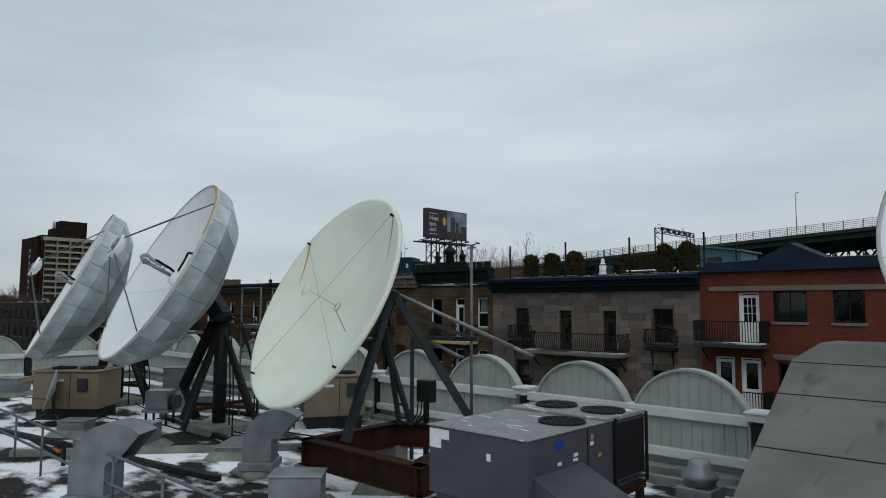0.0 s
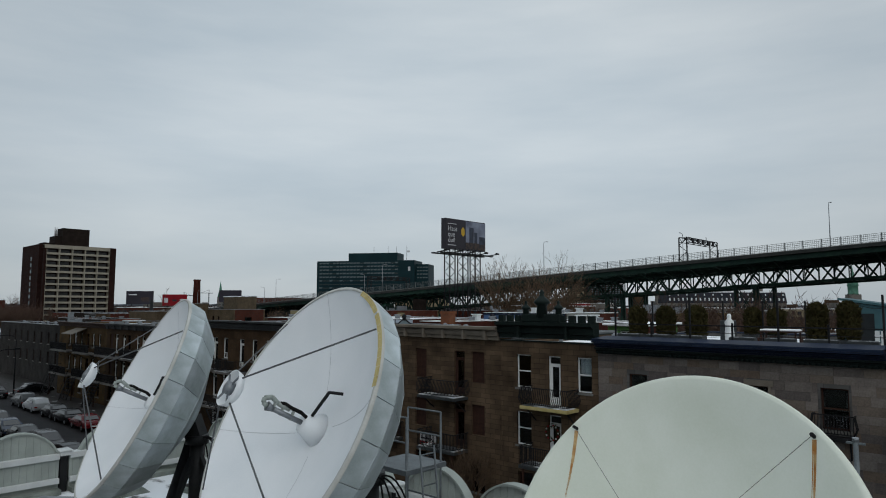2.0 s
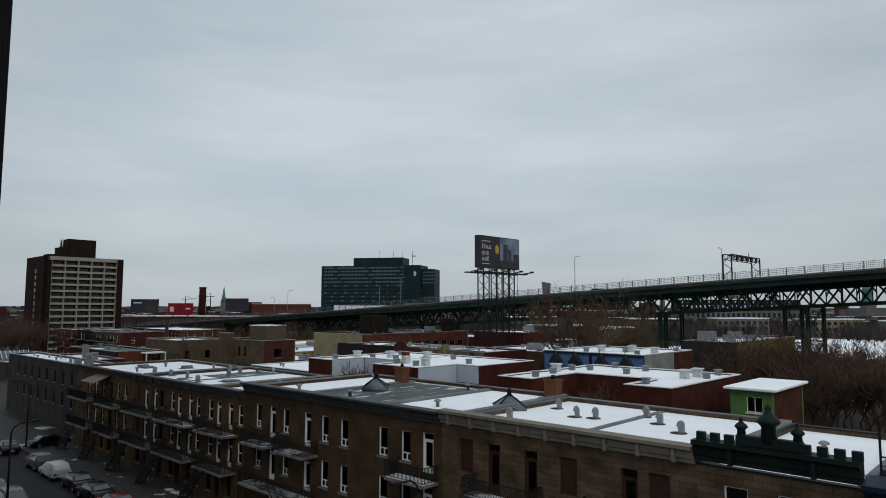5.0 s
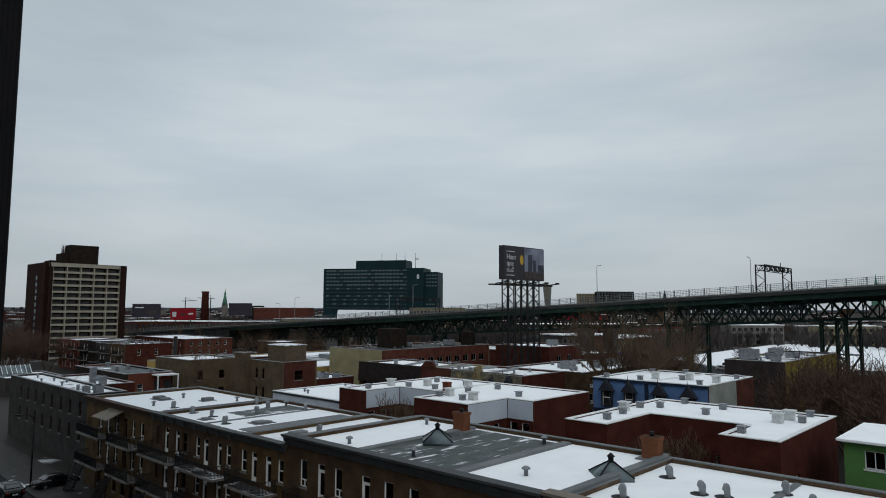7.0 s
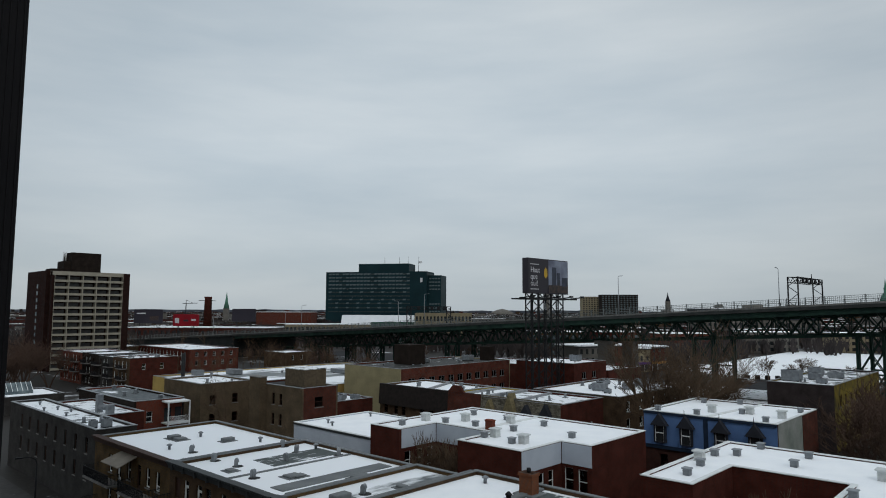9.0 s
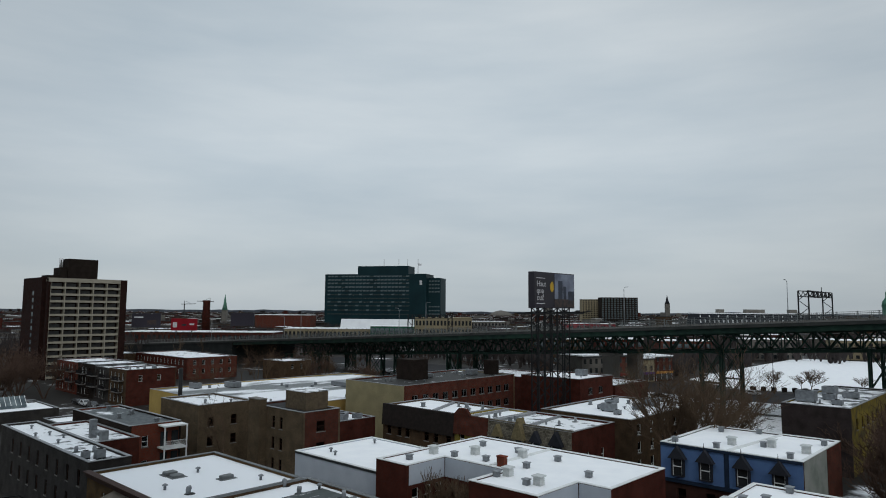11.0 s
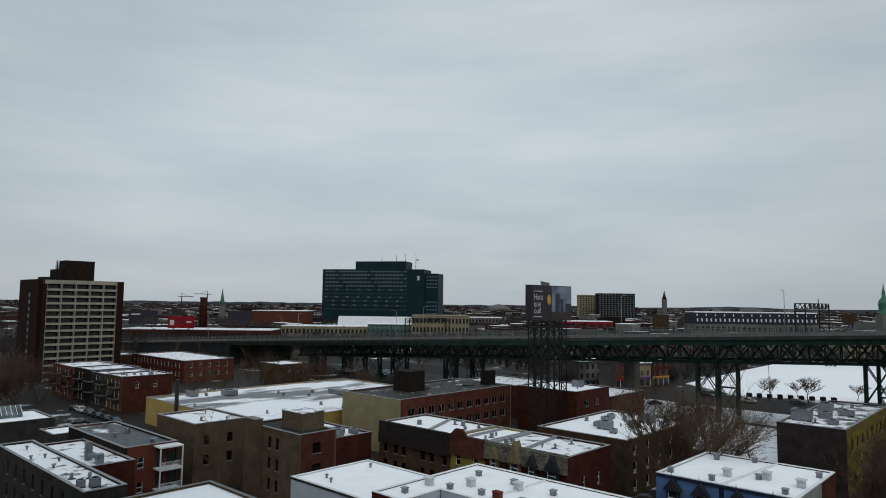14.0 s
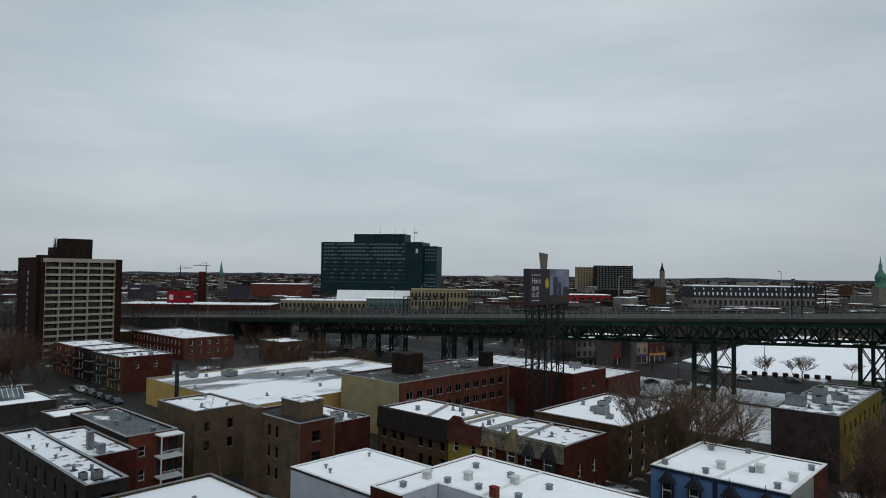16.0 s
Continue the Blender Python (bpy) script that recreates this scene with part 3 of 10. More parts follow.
def storeys(bays, top=8.8):
    """Openings of three storeys: a style for each bay, doors reaching lower than windows."""
    out = []
    for a, w, st, low in bays:
        door = st[0].startswith("door")
        out += [(a, a + w, top - (2.25 if door else 1.7), top, st), (a, a + w, top - 3.15 - (2.25 if door else 1.7), top - 3.15, st), (a, a + w, 0.3 if low[0].startswith("door") else 0.9, 2.7, low)]
    return out


house("rowhouse", -77.7, -71.1, 32, 46, 9.9, "brick_yellow", "yellow-brown brick rowhouse with balconies", roof_m="roof_worn", group="street row", coping="membrane",
      fronts=storeys(((-77.5, 0.9, WHITE, DARK), (-76.0, 0.9, DOOR_W, DOOR_D), (-74.0, 0.9, DOOR_W, DARK), (-72.3, 0.85, WHITE_C, DARK))))
house("rowhouse", -93.8, -77.7, 32, 46, 9.8, "brick_brown", "brown brick rowhouse with stacked balconies", roof_m="roof_light", group="street row", coping="membrane",
      fronts=storeys(((-92.8, 1.0, BOARD, DARK), (-91.2, 0.95, DOOR_W, DOOR_D), (-89.0, 0.95, DOOR_W, DARK), (-87.6, 1.0, DARK, DOOR_D), (-85.1, 0.9, WHITE, DARK), (-83.7, 0.95, DOOR_W, DOOR_D), (-81.4, 0.9, DOOR_W, DARK), (-79.9, 0.9, WHITE, DARK))))
house("rowhouse", -111.0, -93.8, 32, 45.5, 9.8, "brick_yellow", "yellow brick corner rowhouse with an awning", roof_m="roof_light", side_m="brick_yellow", group="street row", coping="membrane",
      fronts=storeys(((-107.2, 0.9, WHITE, DARK), (-105.1, 0.95, DOOR_W, DOOR_D), (-102.8, 0.9, WHITE, DARK), (-100.6, 0.95, DOOR_D, DARK), (-98.6, 0.9, WHITE_C, DOOR_D), (-96.6, 0.95, LOW, DARK)), 8.6))
fr, sd = [], []
for k in range(8):
    a = -121.4 - 3.6 * k
    for z in (6.2, 3.2):
        fr.append((a, a + 0.8, z, z + 1.8, DARK))
for z in (6.0, 3.0):
    sd.append((36.2, 37.6, z, z + 1.9, DARK))
house("rowhouse", -152.0, -118.2, 34.6, 39.2, 9.2, "brick_grey", "dark grey rendered corner building", roof_m="snow_half", group="street row", fronts=fr, sides=sd)

# ---- the block behind ----
house("apartment_block", -93.0, -69.3, 54, 71, 10.5, "brick_darkred", "dark red brick block with light panels and a snow-covered roof", fronts=[(-72.3, -71.3, 5.9, 8.2, WHITE), (-70.8, -69.8, 5.9, 8.2, WHITE), (-86.5, -85.2, 5.2, 7.4, DARK), (-83.8, -82.5, 5.2, 7.4, DARK)], sides=[(a, a + 0.95, z, z + 1.9, WHITE) for a in (54.8, 56.6, 58.2) for z in (6.2, 3.0)], parapet=0.1, outline=[(-93, 54), (-88.4, 54), (-88.4, 59.6), (-80.2, 59.6), (-80.2, 54), (-72.6, 54), (-72.6, 60.4), (-69.3, 60.4), (-69.3, 71.2), (-93, 71.2)], coping="white_paint")
house("garage", -110.7, -93.05, 56.2, 68.8, 8.4, "light_panel", "pale panelled building with a snowy roof", roof_m="snow", parapet=0.1, side_m="light_panel", coping="white_paint")
house("apartment_block", -61.0, -44.3, 53.5, 71.5, 10.5, "brick_darkred", "dark red brick block with a snow-covered notched roof", outline=[(-61, 53.5), (-57, 53.5), (-57, 61.4), (-48.6, 61.4), (-48.6, 55.5), (-44.3, 55.5), (-44.3, 71.5), (-61, 71.5)], coping="white_paint", parapet=0.1, fronts=[(-51.2, -50.1, 5.2, 7.6, WHITE), (-55.4, -54.4, 5.2, 7.4, WHITE)], sides=[(56.4, 57.4, 5.4, 7.4, WHITE), (58.9, 59.8, 5.2, 7.6, WHITE)])
house("rowhouse", -74.0, -59.2, 80.5, 95.5, 11.2, "blue_brick", "blue mansard rowhouse with four pointed dormers", roof_m="snow", parapet=0.12, side_m="parge", coping="white_paint", fronts=[(a, a + 1.0, z, z + 1.8, DARK) for a in (-72.2, -69.0, -65.4, -62.0) for z in (4.6, 1.4)])
house("rowhouse", -125.0, -108.7, 83.8, 95, 10.0, "brick_brown", "old rowhouse with a dark timber-clad mansard", roof_m="snow", coping="grey_metal",
      fronts=[(a - 0.5, a + 0.5, z, z + 1.9, DARK) for a in (-123.5, -121.0, -119.1, -114.75, -112.7, -110.0) for z in (5.3, 2.2)])
house("rowhouse", -108.7, -102.0, 83.8, 95, 10.0, "yellow_dull", "old rowhouse with yellow walls under a red gable", roof_m="snow", coping="grey_metal",
      fronts=[(a, a + 1.0, z, z + 1.7, WHITE) for a in (-107.7, -104.3) for z in (5.8, 2.6)])
house("rowhouse", -102.0, -87.9, 83.8, 95.3, 10.0, "brick_darkred", "old rowhouse with a patched slate mansard and dormers", roof_m="snow_half", coping="grey_metal",
      fronts=[(a, a + 1.0, z, z + 1.7, WHITE) for a in (-100.4, -96.7, -93.7, -90.5) for z in (3.0,)], sides=[(a, a + 0.8, z, z + 1.7, WHITE) for a in (87.5, 91.5) for z in (5.2, 2.0)])
house("apartment_block", -107, -90.0, 104.5, 130, 9.0, "brick_brown", "brown brick walk-up with a snowy roof", roof_m="snow", sides=[(a, a + 1.3, z, z + 1.7, ("low_rail", "white_paint", "concrete", None, 0)) for a in (106.5, 111, 115.5, 120, 124.5) for z in (6.4, 3.6, 0.8)])
house("warehouse", -153.4, -135.6, 98.5, 135, 11.0, "cream_wall", "long red brick warehouse with a cream end wall", roof_m="roof_dark", side_m="brick_red", sides=[(a, a + 1.8, z, z + 1.5, ("pair", "grey_metal", "concrete", None, 0)) for a in (101, 104, 107, 110, 113, 116, 119, 122, 125, 128, 131) for z in (7.4, 4.2)])
house("warehouse", -134, -118, 135.5, 150, 11.0, "brick_darkred", "dark red brick annex with pale panels", roof_m="snow", sides=[(a, a + 1.8, z, z + 1.5, ("pair", "grey_metal", "concrete", None, 0)) for a in (139, 143.5) for z in (7.4, 4.2)])
house("apartment_block", -131.5, -118.3, 62.7, 69.2, 11.5, "brick_tan", "tan brick block with a red brick side", roof_m="tar", side_m="brick_rust", fronts=[(a, a + 0.8, z, z + 1.7, DARK) for a in (-126.2, -124.2) for z in (8.6, 5.6, 2.6)], sides=[(a, a + 1.5, z, z + 1.5, DARK) for a in (65.0,) for z in (8.6, 5.6, 2.6)])
house("apartment_block", -151.5, -138.4, 57.4, 67, 11.0, "brick_tan", "tan brick walk-up with a flat snowy roof", roof_m="snow_half", sides=[(a, a + 1.0, z, z + 1.5, DARK) for a in (59, 63) for z in (7.6, 4.6)])
house("rowhouse", -157, -134.9, 45.6, 53, 9.7, "brick_dark", "red brick house with white rear porches", roof_m="roof_wet", side_m="brick_bright", sides=[(47.4, 48.3, z, z + 1.5, WHITE) for z in (6.6, 3.2)])
house("warehouse", -204.5, -156.5, 78.5, 140, 6.3, "ochre_wall", "low warehouse with ochre walls and a broad snowy roof", roof_m="snow_broad")
house("rowhouse", -233, -222, 79.5, 93.3, 9.6, "brick_brown", "brown brick end house of a three-storey row", roof_m="snow_half", side_m="brick_darkred", group="row by the tower", fronts=[(a, a + 1.0, z, z + 1.7, WHITE) for a in (-232, -229.4, -226.8, -224.2) for z in (6.9, 3.9, 0.9)], sides=[(a, a + 1.0, 6.4, 8.0, WHITE) for a in (83, 88)])
house("garage", -75.3, -65.0, 129.5, 166, 10.8, "brick_umber", "dark brick building with a yellow painted side", roof_m="snow_thin", side_m="yellow_wall", sides=[(a, a + 1.4, 7.0, 8.8, DARK) for a in range(133, 164, 4)])
for a, b, h, m, text in ((-243.5, -233.1, 9.4, "brick_grey", "grey brick house in a three-storey row"), (-257, -243.6, 9.7, "brick_dark", "dark brick house in a three-storey row"), (-276, -257.1, 9.5, "brick_red", "red brick house at the end of a three-storey row")):
    house("rowhouse", a, b, 79.5, 93.3, h, m, text, roof_m="snow_half", group="row by the tower", fronts=[(a + 0.9 + 2.5 * k, a + 1.9 + 2.5 * k, z, z + 1.7, WHITE if k % 3 else DARK) for k in range(int((b - a - 1) / 2.5)) for z in (6.9, 3.9, 0.9)])

# ---- the studio roof with its dishes ----
RZ = 5.2
bm = bmesh.new()
box(bm, -36.35, -16, 0, 14, 15.3, RZ)
solo("studio_building", bm, snowy("studio_roof_gravel", (0.026, 0.022, 0.02), (0.014, 0.0125, 0.012), 0.56, scale=0.42, stretch=(1, 1.5, 1)), (0, 0, 0), "low flat-roofed studio building with dark gravel and melting snow", "building", kind="structure")

M["band_paint"] = mat("band_paint", (0.58, 0.60, 0.60), (0.48, 0.50, 0.50), scale=1.2, rough=0.55, bump=0.05)
M["parapet_paint"] = mat("parapet_paint", (0.35, 0.385, 0.36), (0.28, 0.31, 0.29), scale=1.2, rough=0.6, bump=0.05)
M["pale_curb"] = mat("pale_curb", (0.23, 0.255, 0.23), (0.13, 0.145, 0.13), scale=1.5, rough=0.7)
M["tan_metal"] = mat("tan_metal", (0.20, 0.165, 0.115), (0.155, 0.13, 0.09), scale=1.0, rough=0.55, bump=0.04)
M["hvac_grey"] = mat("hvac_grey", (0.075, 0.075, 0.09), (0.06, 0.06, 0.073), scale=1.0, rough=0.5, bump=0.03)
M["hvac_top"] = snowy("hvac_top", (0.24, 0.245, 0.25), (0.19, 0.195, 0.2), 0.22, scale=1.3, stretch=(1, 2.5, 1))
M["hood_metal"] = mat("hood_metal", (0.15, 0.156, 0.142), (0.105, 0.11, 0.10), scale=1.1, rough=0.65, bump=0.05)
nt = M["hood_metal"].node_tree
tc = nt.nodes.new("ShaderNodeTexCoord")
mp = nt.nodes.new("ShaderNodeMapping")
mp.inputs["Scale"].default_value = (1.0, 0.3, 0.3)
st = nt.nodes.new("ShaderNodeTexNoise")
st.inputs["Scale"].default_value, st.inputs["Detail"].default_value = 3.2, 6
nt.links.new(tc.outputs["Object"], mp.inputs["Vector"])
nt.links.new(mp.outputs["Vector"], st.inputs["Vector"])
edge = nt.nodes.new("ShaderNodeMapRange")
edge.inputs["From Min"].default_value, edge.inputs["From Max"].default_value = 0.6, 0.7
edge.inputs["To Max"].default_value = 0.8
nt.links.new(st.outputs["Fac"], edge.inputs["Value"])
stain = nt.nodes.new("ShaderNodeMix")
stain.data_type = "RGBA"
stain.inputs["B"].default_value = (0.075, 0.07, 0.05, 1)
hood_base = nt.nodes["Principled BSDF"].inputs["Base Color"]
nt.links.new(hood_base.links[0].from_socket, stain.inputs["A"])
nt.links.new(edge.outputs["Result"], stain.inputs["Factor"])
nt.links.new(stain.outputs["Result"], hood_base)
M["yellow_tape"] = mat("yellow_tape", (0.50, 0.42, 0.20), (0.42, 0.34, 0.14), scale=3, rough=0.6)
M["rust_stain"] = mat("rust_stain", (0.40, 0.17, 0.045), (0.56, 0.40, 0.2), scale=6, rough=0.7)
M["steel_blue"] = mat("steel_blue", (0.045, 0.053, 0.057), (0.032, 0.037, 0.04), scale=2, rough=0.5, metal=0.2)
M["rail_grey"] = mat("rail_grey", (0.15, 0.17, 0.18), (0.11, 0.125, 0.135), scale=3, rough=0.5, metal=0.3)
M["logo_blue"] = mat("logo_blue", (0.02, 0.05, 0.30), rough=0.4, bump=0)
M["sticker"] = mat("sticker", (0.70, 0.71, 0.72), (0.62, 0.63, 0.64), scale=8, rough=0.5, bump=0)
M["sticker_y"] = mat("sticker_y", (0.55, 0.33, 0.04), rough=0.5, bump=0)
M["sticker_p"] = mat("sticker_p", (0.45, 0.25, 0.45), rough=0.5, bump=0)
M["black_metal"] = mat("black_metal", (0.009, 0.008, 0.009), (0.006, 0.006, 0.007), scale=0.5, rough=0.55, bump=0.05)
M["brick_ochre"] = masonry("brick_ochre", (0.13, 0.085, 0.04), (0.09, 0.06, 0.03), (0.06, 0.045, 0.03))
M["red_enamel"] = mat("red_enamel", (0.45, 0.02, 0.015), rough=0.35, bump=0)
M["wire"] = mat("wire", (0.10, 0.10, 0.10), rough=0.5, bump=0)
M["orange"] = mat("orange", (0.5, 0.12, 0.03), rough=0.5, bump=0)


def parapet_bay(x1, w=6.1, crests=(1.55, 4.4)):
    """One bay of the ribbed parapet: siding, white bands, two arched crests and a pier with a cap."""
    x0 = x1 - w
    root = thing("parapet_bay", (x0, 14.8, RZ), "pale ribbed metal parapet bay with two arched crests and white bands", "parapet", "parapet bays")
    bm = bmesh.new()
    box(bm, 0.0, 0, 0, w - 0.36, 0.25, 1.3)
    k = 0.12
    while k < w - 0.4:
        box(bm, k, -0.025, 0.5, k + 0.03, 0, 1.3)
        k += 0.24
    part("siding", bm, "parapet_paint", root)
    for z0, z1, d, nm in ((1.24, 1.46, 0.12, "upper_band"), (0.36, 0.56, 0.16, "lower_band")):
        bm = bmesh.new()
        box(bm, 0, -d, z0, w - 0.36, 0.3, z1, bev=0.015)
        part(nm, bm, "band_paint", root)
    bm = bmesh.new()
    box(bm, 0, -0.45, 0.0, w - 0.36, 0, 0.2, bev=0.02)
    part("base_curb", bm, "pale_curb", root)
    for c in crests:
        bm = bmesh.new()
        hw, rise, n = 1.3, 0.88, 16
        R = (hw * hw + rise * rise) / (2 * rise)
        a = math.asin(hw / R)
        arc = [(c + R * math.sin(-a + 2 * a * i / n), 1.46 + rise - R + R * math.cos(-a + 2 * a * i / n)) for i in range(n + 1)]
        fr = [bm.verts.new((x, 0.06, z)) for x, z in arc]
        bk = [bm.verts.new((x, 0.2, z)) for x, z in arc]
        bm.faces.new(fr[::-1])
        bm.faces.new(bk)
        for i in range(n):
            bm.faces.new((fr[i], fr[i + 1], bk[i + 1], bk[i]))
        ribs = []
        for i in range(-5, 6):
            dx = i * 0.24
            top = 1.46 + rise - R + math.sqrt(R * R - dx * dx)
            if top - 1.46 > 0.12:
                ribs.append((c + dx, top))
        crest = part("crest", bm, "parapet_paint", root)
        for rx, top in ribs:
            bm = bmesh.new()
            box(bm, rx - 0.012, 0.035, 1.46, rx + 0.012, 0.058, top - 0.04)
            part("rib", bm, "parapet_paint", crest)
        bm = bmesh.new()
        for i in range(n):
            (xa, za), (xb, zb) = arc[i], arc[i + 1]
            bar(bm, (xa, 0.13, za), (xb, 0.13, zb), 0.3, 0.06, up=(0, 0, 1))
        part("crest_trim", bm, "parapet_paint", crest)
    bm = bmesh.new()
    box(bm, w - 0.3, 0.0, 0, w - 0.06, 0.28, 1.3)
    part("pier", bm, "steel_dark", root)
    bm = bmesh.new()
    box(bm, w - 0.38, -0.2, 1.38, w + 0.02, 0.35, 1.52)
    box(bm, w - 0.42, -0.24, 1.52, w + 0.06, 0.39, 1.58, bev=0.015)
    part("pier_cap", bm, "band_paint", root)
    return root


bay = parapet_bay(-4.82)
for k in (-2, -1, 1, 2, 3, 4):
    copy_thing(bay, pose(-10.92 - 6.1 * k, 14.8, RZ))
# the end of the roof
for y in (-14.75, -8.65, -2.55, 3.55):
    copy_thing(bay, pose(-36.0, y, RZ, 0, 0, 90))
parapet_bay(0, 5.3, (1.7, 4.0)).matrix_world = pose(-36.0, 9.65, RZ, 0, 0, 90)


def dish_frame(c, az, el):
    """Turns local z into the way that a dish points."""
    n = Vector((math.cos(radians(el)) * math.cos(radians(az)), math.cos(radians(el)) * math.sin(radians(az)), math.sin(radians(el))))
    x = Vector((0, 0, 1)).cross(n).normalized()
    y = n.cross(x)
    m = Matrix((x, y, n)).transposed().to_4x4()
    m.translation = Vector(c)
    return m


def panel_dish(c, az, el, R, stand_at, taped=False):
    """A sectional antenna: bowl of petals, outer band, back shell of plates, feed, struts and subreflector; on a mast with braces."""
    m = dish_frame(c, az, el)
    root = thing("satellite_dish", (stand_at[0], stand_at[1], RZ), "large white sectional satellite dish on a dark steel mast", "satellite dish", "rooftop dishes")
    inv = root.matrix_world.inverted()
    depth, n = 0.85, 24

    def add(name, bm, material, label="", parent=None, smooth=False):
        ob = part(name, bm, material, parent or root, label, smooth)
        if parent is None:
            ob.matrix_local = inv @ m
        return ob

    bm = bmesh.new()
    rings = 10
    prof = [(R * k / rings, -depth + depth * (k / rings) ** 2) for k in range(1, rings + 1)]
    lathe(bm, [(0.02, -depth)] + prof, n=72, cap=False)
    bowl = add("reflector", bm, "dish_white", smooth=True)
    for k in range(n):
        a = 2 * math.pi * k / n
        bm = bmesh.new()
        pts = [Vector((r * math.cos(a), r * math.sin(a), z + 0.006)) for r, z in prof[1:]]
        for p, q in zip(pts, pts[1:]):
            bar(bm, p, q, 0.006, 0.004)
        if k % 6 == 1:
            part("panel_seam", bm, "seam_grey", bowl)
        else:
            bm.free()
    # back shell: outer band and two rings of plates
    shell = [(R + 0.015, 0.0), (R - 0.02, -0.5), (R * 0.8, -1.12), (R * 0.25, -1.72)]
    first = [None] * 3
    for k in range(n):
        a0, a1 = 2 * math.pi * (k + 0.008) / n, 2 * math.pi * (k + 0.992) / n
        for s in range(3):
            (r0, z0), (r1, z1) = shell[s], shell[s + 1]
            ob_name = ("rim_plate", "back_plate", "hub_plate")[s]
            if first[s] is None:
                bm = bmesh.new()
                q = [Vector((r * math.cos(a), r * math.sin(a), z)) for r, z, a in ((r0, z0, a0), (r1, z1 + 0.01, a0), (r1, z1 + 0.01, a1), (r0, z0, a1))]
                nrm = (q[1] - q[0]).cross(q[3] - q[0]).normalized() * 0.02
                if nrm.dot(Vector((q[0].x, q[0].y, 0))) < 0:
                    nrm.negate()
                lo = [bm.verts.new(p) for p in q]
                hi = [bm.verts.new(p + nrm) for p in q]
                bm.faces.new(lo)
                bm.faces.new(hi[::-1])
                for e in range(4):
                    bm.faces.new((lo[e], hi[e], hi[(e + 1) % 4], lo[(e + 1) % 4]))
                bmesh.ops.recalc_face_normals(bm, faces=bm.faces)
                if s < 2:
                    for fr in (0.12, 0.88):
                        p = q[0].lerp(q[3], fr).lerp(q[1].lerp(q[2], fr), 0.08) + nrm
                        tube(bm, p, p + nrm * 0.6, 0.018, n=5)
                first[s] = mesh_of(bm, ob_name, "galv_plate")
            ob = new(ob_name, first[s])
            ob.parent = root
            ob.matrix_local = inv @ m @ pose(0, 0, 0, 0, 0, 360 * k / n)
    bm = bmesh.new()
    lathe(bm, [(r - 0.015, z) for r, z in shell], n=72, cap=False)
    add("shell_lining", bm, "seam_grey", smooth=True)
    bm = bmesh.new()
    lathe(bm, [(R + 0.04, -0.06), (R + 0.045, 0.012), (R - 0.02, 0.016), (R - 0.02, 0.0)], n=72, cap=False)
    add("rim", bm, "rim_dirty")
    # two stretches of tape on the rim
    bm = bmesh.new()
    if not taped:
        bm.free()
        bm = None
    for k in range(14 if taped else 0):
        a0, a1 = radians(18 + 4 * k), radians(18 + 4 * k + (3.9 if k != 8 else 2.6))
        vs = [bm.verts.new((r * math.cos(a), r * math.sin(a), z)) for r, z, a in ((R + 0.048, 0.02, a0), (R + 0.048, 0.02, a1), (R - 0.06, 0.026, a1), (R - 0.06, 0.026, a0))]
        bm.faces.new(vs)
    if taped:
        add("rim_tape", bm, "yellow_tape", "yellowed sealing tape on the rim")
    # hub cone and feed
    bm = bmesh.new()
    lathe(bm, [(0.36, -depth + 0.02), (0.2, -depth + 0.42), (0.12, -depth + 0.44)], n=20)
    hub = add("feed_cone", bm, "dish_white", smooth=True)
    bm = bmesh.new()
    tube(bm, (0, 0, -depth + 0.4), (0.02, 0, 0.3), 0.055, n=10)
    tube(bm, (0.02, 0, 0.3), (0.02, 0, 0.45), 0.055, 0.1, n=10)
    part("feed_horn", bm, "galv", hub)
    bm = bmesh.new()
    pts = [(0.0, 0.13, -0.05), (0.0, 0.14, 0.25), (0.0, 0.2, 0.42), (0.0, 0.13, 0.56), (0.01, 0.03, 0.55), (0.02, 0.0, 0.45)]
    for p, q in zip(pts, pts[1:]):
        tube(bm, p, q, 0.05, n=8)
    for z in (-0.15, 0.1, 0.3):
        box(bm, -0.05, -0.06, z - 0.012, 0.05, 0.19, z + 0.012)
    part("waveguide", bm, "parapet_paint", hub, "pale waveguide tube with a bend")
    bm = bmesh.new()
    pts = [(0.1, 0.12, -depth + 0.4), (0.05, 0.17, -0.3), (0.04, 0.17, -0.05), (0.03, 0.19, 0.12), (0.0, 0.16, 0.2)]
    for p, q in zip(pts, pts[1:]):
        tube(bm, p, q, 0.04, n=6)
    part("feed_cable", bm, "rubber", hub, "black cable along the feed")
    bm = bmesh.new()
    pts = [(0.15, 0.2, -depth + 0.35), (0.38, 0.5, -0.45), (0.62, 0.72, -0.38), (0.75, 0.8, -0.62)]
    for p, q in zip(pts, pts[1:]):
        tube(bm, p, q, 0.035, n=6)
    part("cable_loop", bm, "steel_dark", hub)
    fz = 1.15
    bm = bmesh.new()
    lathe(bm, [(0.02, fz - 0.04), (0.2, fz + 0.0), (0.33, fz + 0.08), (0.36, fz + 0.2), (0.37, fz + 0.2), (0.34, fz + 0.06), (0.2, fz - 0.03), (0.02, fz - 0.07)], n=24, cap=False)
    sub = add("subreflector", bm, "dish_white", smooth=True)
    bm = bmesh.new()
    lathe(bm, [(0.02, fz + 0.1), (0.13, fz + 0.1), (0.13, fz + 0.24), (0.02, fz + 0.26)], n=14)
